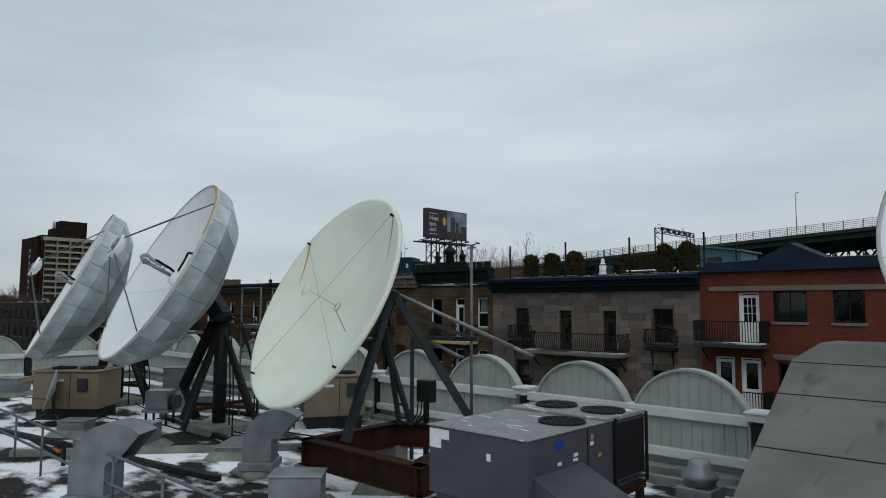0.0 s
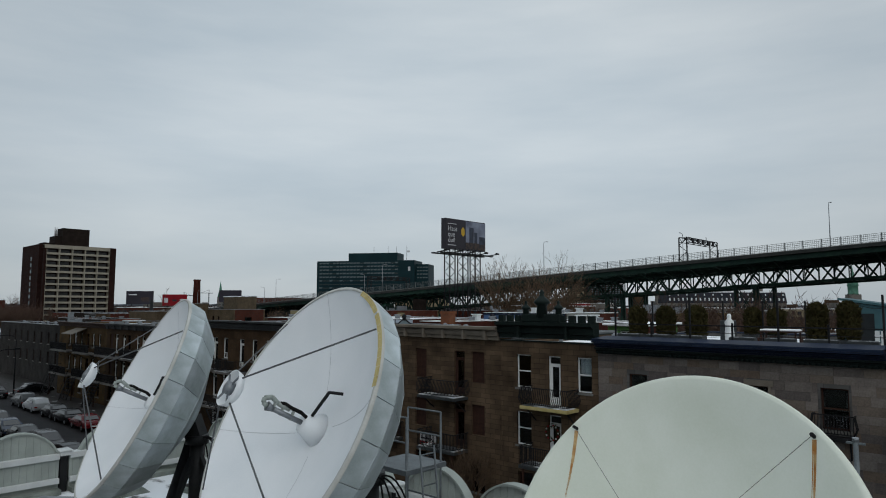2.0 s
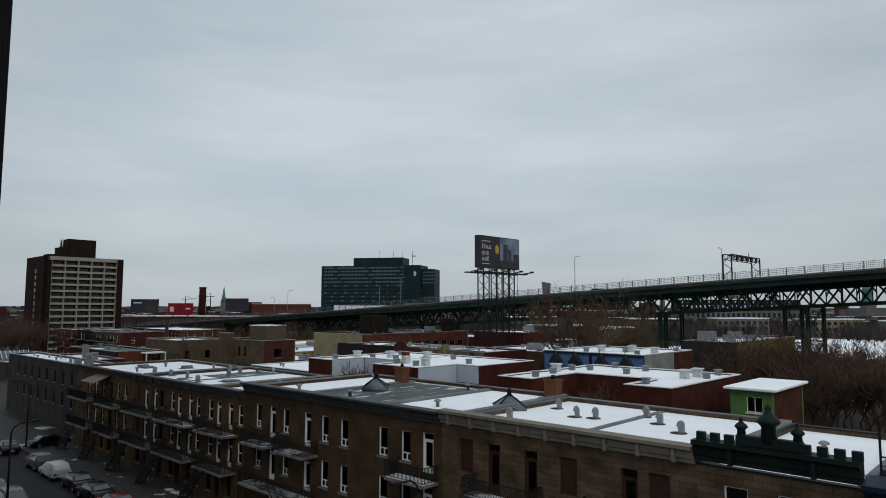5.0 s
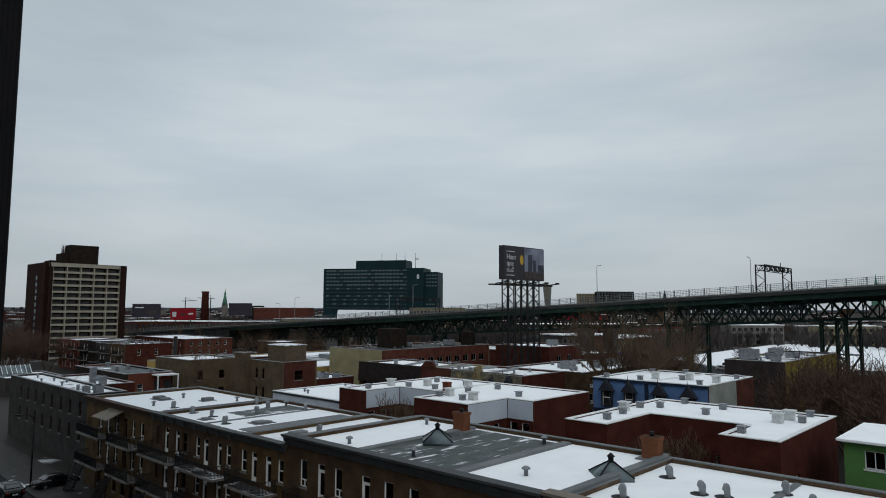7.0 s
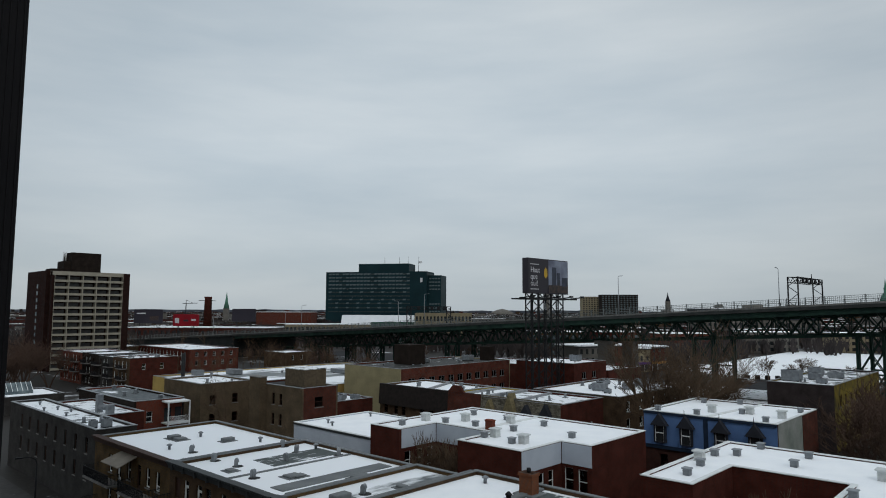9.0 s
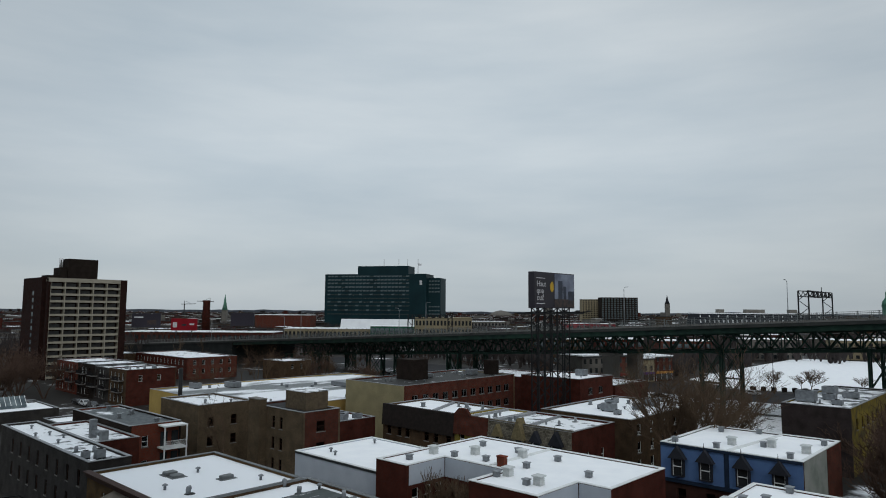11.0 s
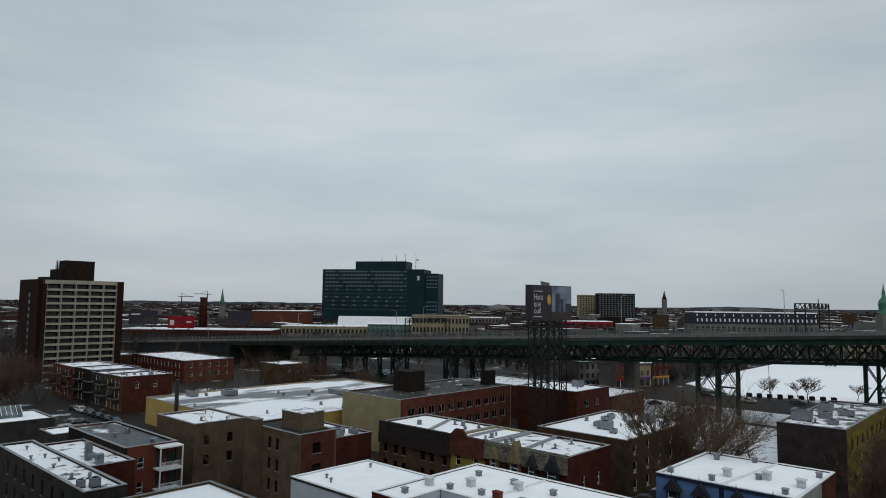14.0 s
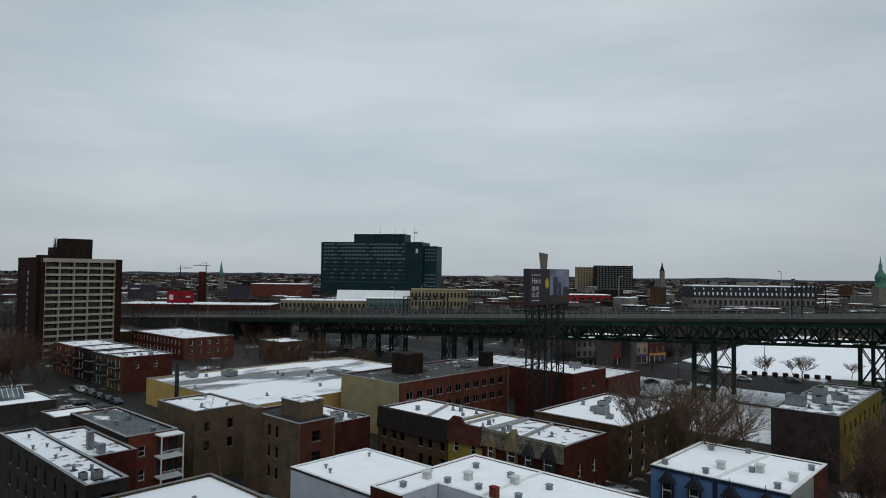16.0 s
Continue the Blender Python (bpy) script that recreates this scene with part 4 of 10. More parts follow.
    for k in range(4):
        a = radians(45 + 90 * k)
        bar(bm, (0.1 * math.cos(a), 0.1 * math.sin(a), fz + 0.18), (0.36 * math.cos(a), 0.36 * math.sin(a), fz + 0.19), 0.03, 0.03)
    part("bracket", bm, "galv", sub)
    for k in range(4):
        a = radians(45 + 90 * k)
        bm = bmesh.new()
        tube(bm, (R * 0.97 * math.cos(a), R * 0.97 * math.sin(a), 0.02), (0.36 * math.cos(a), 0.36 * math.sin(a), fz + 0.12), 0.018, n=6)
        add("strut", bm, "strut_grey")
    # mount
    back = m @ Vector((0, 0, -1.75))
    B = back - root.matrix_world.translation
    bm = bmesh.new()
    tube(bm, (0, 0, 0.25), (0, 0, B.z - 0.55), 0.2, n=14)
    tube(bm, (0, 0, B.z - 0.75), (0, 0, B.z - 0.5), 0.33, n=14)
    mast = part("mast", bm, "steel_dark", root)
    bm = bmesh.new()
    bar(bm, (0, 0, B.z - 0.6), (B.x, B.y, B.z), 0.5, 0.45)
    bar(bm, (0.0, 0.0, B.z - 0.4), (B.x * 1.6, B.y * 1.6, B.z + 0.45), 0.3, 0.25)
    part("yoke", bm, "steel_dark", root)
    for k in range(4):
        a = radians(20 + 90 * k)
        bm = bmesh.new()
        bar(bm, (0, 0, B.z - 0.85), (1.45 * math.cos(a), 1.45 * math.sin(a), 0.25), 0.13, 0.13)
        part("brace", bm, "steel_dark", root)
        bm = bmesh.new()
        bar(bm, (0.12 * math.cos(a), 0.12 * math.sin(a), 0.75), (1.2 * math.cos(a), 1.2 * math.sin(a), 0.75), 0.09, 0.1)
        part("tie", bm, "rust", root)
    bm = bmesh.new()
    tube(bm, (B.x * 0.2 - 0.25, B.y * 0.2, B.z - 0.7), (B.x * 2.2 - 0.5, B.y * 2.2, 1.25), 0.17, n=10)
    tube(bm, (B.x * 2.2 - 0.5, B.y * 2.2, 1.25), (B.x * 1.2 - 0.4, B.y * 1.2, 0.3), 0.13, n=10)
    part("actuator", bm, "iron", root)
    bm = bmesh.new()
    box(bm, -0.75, -0.75, 0, 0.75, 0.75, 0.25, bev=0.03)
    part("plinth", bm, "pale_curb", root)
    return root


M["galv_plate"] = mat("galv_plate", (0.58, 0.65, 0.68), (0.36, 0.42, 0.42), scale=1.6, rough=0.4, metal=0.25, bump=0.04)
nt = M["galv_plate"].node_tree
info = nt.nodes.new("ShaderNodeObjectInfo")
tone = nt.nodes.new("ShaderNodeMapRange")
tone.inputs["To Min"].default_value, tone.inputs["To Max"].default_value = 0.74, 1.1
nt.links.new(info.outputs["Random"], tone.inputs["Value"])
mulp = nt.nodes.new("ShaderNodeMix")
mulp.data_type, mulp.blend_type = "RGBA", "MULTIPLY"
mulp.inputs["Factor"].default_value = 1.0
plate_base = nt.nodes["Principled BSDF"].inputs["Base Color"]
nt.links.new(plate_base.links[0].from_socket, mulp.inputs["A"])
nt.links.new(tone.outputs["Result"], mulp.inputs["B"])
nt.links.new(mulp.outputs["Result"], plate_base)
M["rim_dirty"] = mat("rim_dirty", (0.54, 0.545, 0.52), (0.42, 0.42, 0.39), scale=1.5, rough=0.6, bump=0.05)
M["seam_grey"] = mat("seam_grey", (0.52, 0.54, 0.56), (0.44, 0.46, 0.48), scale=2, rough=0.6, bump=0)
M["strut_grey"] = mat("strut_grey", (0.13, 0.135, 0.14), (0.09, 0.095, 0.10), scale=3, rough=0.5)
panel_dish((-19.59, 8.31, 10.04), -99.3, 28, 2.91, (-18.95, 10.05), True)
panel_dish((-27.17, 8.34, 9.77), -104.4, 26.4, 2.93, (-26.6, 10.0))
panel_dish((0.62, 12.76, 10.5), -99, 28, 3.04, (1.05, 14.15))


def moulded_dish():
    """The one-piece cream dish with guy wires, rust runs and an A-frame on rusted beams."""
    m = dish_frame((-11.57, 8.29, 9.15), -98.6, 26.85)
    root = thing("satellite_dish", (-12.2, 11.0, RZ), "cream one-piece satellite dish with rust stains and wire stays", "satellite dish", "rooftop dishes")
    inv = root.matrix_world.inverted()
    R, depth = 2.38, 0.62
    bm = bmesh.new()
    prof = [(R * k / 12, -depth + depth * (k / 12) ** 2) for k in range(1, 13)]
    lip = [(R + 0.05, 0.01), (R + 0.07, -0.02), (R + 0.07, -0.07), (R + 0.03, -0.1), (R - 0.02, -0.09)]
    back = [(R * k / 12, -depth - 0.1 + depth * (k / 12) ** 2) for k in range(11, 0, -1)]
    lathe(bm, [(0.02, -depth)] + prof + lip + back + [(0.02, -depth - 0.1)], n=96, cap=False)
    ob = part("reflector", bm, "dish_cream", root, smooth=True)
    ob.matrix_local = inv @ m

    def add(name, bm, material, label=""):
        o = part(name, bm, material, root, label)
        o.matrix_local = inv @ m
        return o

    def on(a, r):
        return Vector((r * math.cos(radians(a)), r * math.sin(radians(a)), -depth + depth * (r / R) ** 2 + 0.006))
    ends = [on(a, R * 0.985) + Vector((0, 0, 0.05)) for a in (52, 142, 232, 322)]
    for e in (0, 1):
        bm = bmesh.new()
        tube(bm, ends[e], ends[e + 2], 0.0035, n=4)
        add("stay_wire", bm, "wire")
    for p in ends:
        bm = bmesh.new()
        tube(bm, p - Vector((0, 0, 0.1)), p + Vector((0, 0, 0.03)), 0.024, n=6)
        add("wire_clamp", bm, "iron")
    bm = bmesh.new()
    tube(bm, (-0.58, 0.145, 0.03), (0.87, -0.21, 0.03), 0.0045, n=5)
    add("feed_rod", bm, "wire")
    for x, y in ((0.96, -0.23),):
        bm = bmesh.new()
        for k in range(12):
            a, b = 2 * math.pi * k / 12, 2 * math.pi * (k + 1) / 12
            tube(bm, (x + 0.09 * math.cos(a), y + 0.09 * math.sin(a), 0.03), (x + 0.09 * math.cos(b), y + 0.09 * math.sin(b), 0.03), 0.007, n=4)
        add("feed_ring", bm, "wire")
    bm = bmesh.new()
    tube(bm, (0.97, -0.32, 0.03), (1.0, -0.6, -0.35), 0.008, n=5)
    add("feed_cable", bm, "wire")
    # white patch where a feed cover sat
    bm = bmesh.new()
    lathe(bm, [(0.15, -0.01), (0.16, 0.0), (0.15, 0.012), (0.03, 0.02)], n=20)
    bmesh.ops.translate(bm, verts=bm.verts, vec=(-0.74, 0.18, 0.06))
    add("feed_cover", bm, "white_paint")
    # rust runs below two clamps, narrow and broken
    down = (inv @ m).to_3x3().inverted() @ Vector((0, 0, -1))
    rng = random.Random(5)
    for i, L in ((0, 1.1), (1, 1.0)):
        bm = bmesh.new()
        for s in range(7):
            off = rng.uniform(-0.02, 0.02)
            l = L * rng.uniform(0.35, 1.0)
            prev = None
            k = 10
            for j in range(k + 1):
                base = ends[i] + Vector((down.x, down.y, 0)).normalized() * (0.03 + l * j / k)
                side = Vector((-down.y, down.x, 0)).normalized()
                r = min(R, math.hypot(base.x, base.y))
                wd = 0.008 * (1 - j / k) + 0.002
                pa = base + side * (off - wd)
                pb = base + side * (off + wd)
                row = []
                for p in (pa, pb):
                    r = min(math.hypot(p.x, p.y), R)
                    row.append(bm.verts.new((p.x, p.y, -depth + depth * (r / R) ** 2 + 0.004)))
                if prev:
                    bm.faces.new((prev[0], prev[1], row[1], row[0]))
                prev = row
        add("rust_run", bm, "rust_stain", "orange rust run below a clamp")
    # A-frame
    O = root.matrix_world.translation
    apex = Vector((-11.0, 9.8, 9.3)) - O
    for nm, a, b, w in (("front_leg", apex, Vector((-11.05, 8.6, 6.2)) - O, 0.16), ("rear_leg", apex, Vector((-10.05, 11.55, 6.2)) - O, 0.16),
                        ("side_leg", apex + Vector((-0.2, 0, -0.8)), Vector((-11.75, 10.75, 6.2)) - O, 0.1), ("side_leg", apex + Vector((-0.35, 0, -0.85)), Vector((-11.5, 10.9, 6.2)) - O, 0.1),
                        ("stay_bar", apex + Vector((0, 0, -0.4)), Vector((-10.15, 11.5, 8.24)) - O, 0.08), ("cross_beam", Vector((-12.1, 11.5, 8.18)) - O, Vector((-9.95, 11.5, 8.22)) - O, 0.1), ("hanger", Vector((-12.1, 11.5, 8.2)) - O, Vector((-12.1, 11.5, 5.2)) - O, 0.07), ("back_frame", apex, Vector((-12.2, 9.3, 8.0)) - O, 0.2), ("back_frame", apex + Vector((0.1, 0, 0)), Vector((-11.9, 9.6, 7.0)) - O, 0.14)):
        bm = bmesh.new()
        bar(bm, a, b, w, w)
        part(nm, bm, "steel_blue", root)
    for a, b in (((-11.0, 9.9, 9.25), (-9.55, 12.3, 8.02)), ((-11.5, 11.5, 8.12), (-10.5, 11.5, 7.79)), ((-9.55, 12.3, 8.02), (-9.3, 12.7, 7.8))):
        bm = bmesh.new()
        tube(bm, Vector(a) - O, Vector(b) - O, 0.045, n=8)
        part("stay_pipe", bm, "galv", root, "galvanised stay pipe")
    bm = bmesh.new()
    for k in range(7):
        t = (k + 0.5) / 7
        a = (apex + Vector((-0.2, 0, -0.8))).lerp(Vector((-11.75, 10.75, 6.2)) - O, t)
        b = (apex + Vector((-0.35, 0, -0.85))).lerp(Vector((-11.5, 10.9, 6.2)) - O, t)
        bar(bm, a, b, 0.05, 0.05)
    part("rung", bm, "steel_blue", root)
    bm = bmesh.new()
    lathe(bm, [(0.45, -0.72), (0.5, -0.95), (0.3, -1.1)], n=16)
    add("hub", bm, "steel_blue")
    # rusted beam frame
    P = [Vector(p) - O for p in ((-11.8, 8.2, 5.95), (-8.5, 8.2, 5.95), (-9.5, 11.95, 5.95), (-11.95, 10.85, 5.95))]
    for a, b in ((0, 1), (1, 2), (2, 3), (3, 0)):
        bm = bmesh.new()
        d = (P[b] - P[a]).normalized() * 0.14
        bar(bm, P[a] - d, P[b] + d, 0.05, 0.5)
        for dz in (-0.25, 0.25):
            bar(bm, P[a] - d + Vector((0, 0, dz)), P[b] + d + Vector((0, 0, dz)), 0.26, 0.035)
        part("beam", bm, "rust", root, "rusted steel I-beam")
    for p in P:
        bm = bmesh.new()
        box(bm, p.x - 0.2, p.y - 0.2, 0, p.x + 0.2, p.y + 0.2, 0.5, bev=0.02)
        part("foot_block", bm, "concrete", root)
    bm = bmesh.new()
    bar(bm, P[1].lerp(P[0], 0.12), P[2].lerp(P[3], 0.3), 0.16, 0.3)
    part("brace_beam", bm, "rust", root, "rusted steel brace between the beams")
    return root


moulded_dish()

# mast beside the cream dish
root = thing("antenna_pole", (-10.15, 11.5, RZ), "slim grey steel pole strapped to the beam frame", "pole")
bm = bmesh.new()
tube(bm, (0, 0, 1.0), (0, 0, 5.15), 0.035, n=8)
bar(bm, (-0.12, 0, 5.12), (0.12, 0, 5.12), 0.03, 0.03)
part("pole", bm, "rail_grey", root)
bm = bmesh.new()
box(bm, -0.12, -0.12, 0, 0.12, 0.12, 1.0)
part("base", bm, "rust", root)
bm = bmesh.new()
tube(bm, (0, 0, 5.15), (0, 0, 5.2), 0.045, n=8)
part("cap", bm, "galv", root)

# electrical cabinet with cables
root = thing("junction_box", (-11.35, 11.25, RZ), "dark electrical junction box with hanging cables", "junction box")
bm = bmesh.new()
box(bm, -0.22, -0.13, 1.5, 0.22, 0.13, 2.02, bev=0.02)
part("box", bm, "steel_dark", root)
bm = bmesh.new()
box(bm, -0.05, -0.05, 0, 0.05, 0.05, 1.5)
part("post", bm, "steel_dark", root)
for k in range(4):
    bm = bmesh.new()
    x = -0.18 + 0.12 * k
    pts = [(x, -0.1, 1.5), (x + 0.03, -0.15, 1.25), (x - 0.1, -0.2, 0.98 + 0.05 * k), (x - 0.4, -0.25, 0.95), (x - 0.45, -0.25, 0.5)]
    for p, q in zip(pts, pts[1:]):
        tube(bm, p, q, 0.016, n=5)
    part("cable", bm, "rubber", root)


def big_unit():
    """The grey rooftop air handler: cabinet, snowy top, fans, hood, door seams and labels."""
    w, d, h, size = 2.3, 4.2, 1.4, 0.72
    root = thing("air_conditioning_unit", (0, 0, 0), "dark grey rooftop air handler with a snow-dusted top", "air conditioner")
    root.matrix_world = pose(-6.62, 6.52, 7.37 - h * size) @ Matrix.Scale(size, 4)
    drop = (RZ - 7.37) / size + h
    for px in (0.08, w - 0.08):
        for py in (0.1, d / 2, d - 0.1):
            bm = bmesh.new()
            box(bm, px - 0.07, py - 0.07, drop, px + 0.07, py + 0.07, 0.0)
            part("support_post", bm, "steel_dark", root)
        bm = bmesh.new()
        box(bm, px - 0.1, 0, -0.16, px + 0.1, d, 0.0)
        part("support_beam", bm, "rust", root)
    bm = bmesh.new()
    box(bm, 0, 0, 0.15, w, d, h - 0.03, bev=0.015)
    box(bm, 0.1, 0.1, 0, w - 0.1, d - 0.1, 0.15)
    part("cabinet", bm, "hvac_grey", root)
    bm = bmesh.new()
    box(bm, -0.03, -0.03, h - 0.03, w + 0.03, d * 0.6, h, bev=0.01)
    box(bm, -0.03, d * 0.6 + 0.02, h - 0.03, w + 0.03, d + 0.03, h + 0.05, bev=0.01)
    part("top_sheet", bm, "hvac_top", root)
    for fx, fy in ((0.65, d * 0.8), (1.8, d * 0.8), (1.75, d * 0.45)):
        bm = bmesh.new()
        z = h + (0.05 if fy > d * 0.6 else 0.0)
        lathe(bm, [(0.46, z), (0.46, z + 0.05), (0.42, z + 0.05), (0.42, z - 0.02)], n=24, at=(fx, fy, 0), cap=False)
        fan = part("fan_ring", bm, "iron", root)
        for k in range(1, 5):
            bm = bmesh.new()
            lathe(bm, [(0.09 * k, z + 0.05), (0.09 * k + 0.012, z + 0.055), (0.09 * k + 0.024, z + 0.05)], n=20, at=(fx, fy, 0), cap=False)
            part("guard_ring", bm, "iron", fan)
        for k in range(4):
            a = math.pi * k / 4
            bm = bmesh.new()
            bar(bm, (fx - 0.42 * math.cos(a), fy - 0.42 * math.sin(a), z + 0.05), (fx + 0.42 * math.cos(a), fy + 0.42 * math.sin(a), z + 0.05), 0.012, 0.012)
            part("guard_bar", bm, "iron", fan)
        bm = bmesh.new()
        lathe(bm, [(0.42, z + 0.004), (0.1, z + 0.012)], n=20, at=(fx, fy, 0))
        part("fan_well", bm, "rubber", fan)
    bm = bmesh.new()
    pts = [(w, 0.15, 0.75), (w + 1.0, 0.15, 0.28), (w + 1.0, 0.15, 0.2), (w, 0.15, 0.2)]
    a = [bm.verts.new(p) for p in pts]
    b = [bm.verts.new((p[0], 1.75, p[2])) for p in pts]
    bm.faces.new(a)
    bm.faces.new(b[::-1])
    for k in range(4):
        bm.faces.new((a[k], b[k], b[(k + 1) % 4], a[(k + 1) % 4]))
    bmesh.ops.recalc_face_normals(bm, faces=bm.faces)
    part("intake_hood", bm, "hvac_grey", root)
    for y in (1.9, 2.85):
        bm = bmesh.new()
        box(bm, w, y, 0.18, w + 0.012, y + 0.02, h - 0.05)
        part("panel_seam", bm, "rubber", root)
    bm = bmesh.new()
    box(bm, w, 2.9, 0.2, w + 0.01, d - 0.05, h - 0.1)
    part("coil_grille", bm, "iron", root)
    for p in ((w + 0.02, 2.88), (w + 0.02, d)):
        bm = bmesh.new()
        box(bm, p[0], p[1] - 0.03, 0, p[0] + 0.05, p[1] + 0.03, h + 0.02)
        part("corner_post", bm, "iron", root)
    for y, z, sy, sz, mm in ((1.4, 0.42, 0.16, 0.05, "sticker"), (1.42, 0.5, 0.14, 0.06, "sticker"), (0.9, 0.42, 0.12, 0.06, "sticker"), (2.0, 0.62, 0.12, 0.07, "sticker"), (2.02, 0.72, 0.1, 0.1, "sticker_p"), (2.3, 0.36, 0.1, 0.07, "sticker_y")):
        bm = bmesh.new()
        box(bm, w + 0.001, y, z + 0.4, w + 0.005, y + sy, z + sz + 0.4)
        part("label", bm, mm, root)
    bm = bmesh.new()
    vs = [bm.verts.new((w + 0.006, 0.95 + 0.17 * math.cos(2 * math.pi * k / 24), 1.18 + 0.09 * math.sin(2 * math.pi * k / 24))) for k in range(24)]
    bm.faces.new(vs)
    part("badge", bm, "logo_blue", root, "blue oval maker's badge")
    for x, z, sx, sz in ((0.02, 0.98, 0.3, 0.35), (0.32, 1.15, 0.2, 0.18), (1.42, 0.92, 0.09, 0.13)):
        bm = bmesh.new()
        box(bm, x, -0.006, z, x + sx, -0.001, z + sz)
        part("label", bm, "sticker", root)
    return root


big_unit()


def tan_unit(x, y, rz, s=1.0):
    root = thing("air_conditioning_unit", pose(x, y, RZ, 0, 0, rz), "tan sheet-metal rooftop air unit with a sloping hood", "air conditioner", "tan air units")
    bm = bmesh.new()
    box(bm, -0.9 * s, -0.65 * s, 0.35, 0.9 * s, 0.65 * s, 1.55, bev=0.02)
    part("cabinet", bm, "tan_metal", root)
    bm = bmesh.new()
    box(bm, -0.95 * s, -0.7 * s, 1.55, 0.95 * s, 0.7 * s, 1.6, bev=0.01)
    part("top_sheet", bm, "tan_metal", root)
    bm = bmesh.new()
    box(bm, -0.8 * s, -0.6 * s, 0.0, 0.8 * s, 0.6 * s, 0.35)
    part("plinth", bm, "steel_dark", root)
    bm = bmesh.new()
    pts = [(-0.9 * s, 1.5), (-1.35 * s, 1.2), (-1.35 * s, 1.12), (-0.9 * s, 1.3)]
    a = [bm.verts.new((p[0], -0.6 * s, p[1])) for p in pts]
    b = [bm.verts.new((p[0], 0.6 * s, p[1])) for p in pts]
    bm.faces.new(a)
    bm.faces.new(b[::-1])
    for k in range(4):
        bm.faces.new((a[k], b[k], b[(k + 1) % 4], a[(k + 1) % 4]))
    bmesh.ops.recalc_face_normals(bm, faces=bm.faces)
    part("hood", bm, "tan_metal", root)
    for fx in (-0.4, 0.4):
        bm = bmesh.new()
        lathe(bm, [(0.32 * s, 1.6), (0.32 * s, 1.66), (0.28 * s, 1.66), (0.26 * s, 1.605)], n=18, at=(fx * s, 0, 0))
        part("fan_ring", bm, "iron", root)
    bm = bmesh.new()
    box(bm, 0.35 * s, -0.72 * s, 0.95, 0.62 * s, -0.65 * s, 1.35)
    part("switch_box", bm, "steel_blue", root)
    bm = bmesh.new()
    box(bm, -0.3 * s, -0.66 * s, 1.25, -0.05 * s, -0.65 * s, 1.33)
    part("label", bm, "sticker", root)
    bm = bmesh.new()
    box(bm, 0.12 * s, -0.66 * s, 0.4, 0.135 * s, -0.65 * s, 1.5)
    part("panel_seam", bm, "rubber", root)
    return root


tan_unit(-24.75, 8.0, 43, 1.2)
tan_unit(-17.4, 13.1, 60, 1.05)


def gooseneck(x, y, rz, s=1.0):
    root = thing("gooseneck_vent", pose(x, y, RZ, 0, 0, rz), "galvanised gooseneck exhaust vent on a pale curb", "roof vent", "roof vents")
    bm = bmesh.new()
    r_in, r_out, w, n = 0.12 * s, 0.78 * s, 0.62 * s, 10
    pts_o, pts_i = [(-r_out, 0.25)], [(-r_in, 0.25)]
    for k in range(n + 1):
        a = math.pi - (math.pi * 0.72) * k / n
        pts_o.append((r_out * math.cos(a), 0.75 * s + r_out * math.sin(a)))
        pts_i.append((r_in * math.cos(a), 0.75 * s + r_in * math.sin(a)))
    A = [[bm.verts.new((p[0], yy, p[1])) for p in ps] for ps, yy in ((pts_o, -w / 2), (pts_o, w / 2), (pts_i, w / 2), (pts_i, -w / 2))]
    for k in range(n + 1):
        for i in range(4):
            bm.faces.new((A[i][k], A[(i + 1) % 4][k], A[(i + 1) % 4][k + 1], A[i][k + 1]))
    bmesh.ops.recalc_face_normals(bm, faces=bm.faces)
    part("duct", bm, "galv", root)
    bm = bmesh.new()
    box(bm, -r_out - 0.08, -w / 2 - 0.1, 0.12, -r_in + 0.08, w / 2 + 0.1, 0.3, bev=0.015)
    part("collar", bm, "galv", root)
    bm = bmesh.new()
    lathe(bm, [(0.75 * s, 0.0), (0.6 * s, 0.12)], n=4, at=(-(r_out + r_in) / 2, 0, 0))
    part("curb", bm, "pale_curb", root)
    return root


gooseneck(-13.2, 5.0, 38, 1.05)
gooseneck(-13.3, 8.5, 42, 0.95)


def curb_box(x, y, rz, w, d, h, name="duct_box"):
    root = thing(name, pose(x, y, RZ, 0, 0, rz), "galvanised duct box on a sloped pale curb", "roof vent", "roof boxes")
    bm = bmesh.new()
    box(bm, -w / 2, -d / 2, 0.15, w / 2, d / 2, h, bev=0.012)
    box(bm, -w / 2 - 0.03, -d / 2 - 0.03, h, w / 2 + 0.03, d / 2 + 0.03, h + 0.04, bev=0.01)
    part("box", bm, "galv", root)
    bm = bmesh.new()
    o = [(-w / 2 - 0.25, -d / 2 - 0.25), (w / 2 + 0.25, -d / 2 - 0.25), (w / 2 + 0.25, d / 2 + 0.25), (-w / 2 - 0.25, d / 2 + 0.25)]
    lo = [bm.verts.new((a, b, 0)) for a, b in o]
    hi = [bm.verts.new((a * 0.75, b * 0.75, 0.17)) for a, b in o]
    for k in range(4):
        bm.faces.new((lo[k], lo[(k + 1) % 4], hi[(k + 1) % 4], hi[k]))
    bm.faces.new(hi)
    part("curb", bm, "pale_curb", root)
    return root


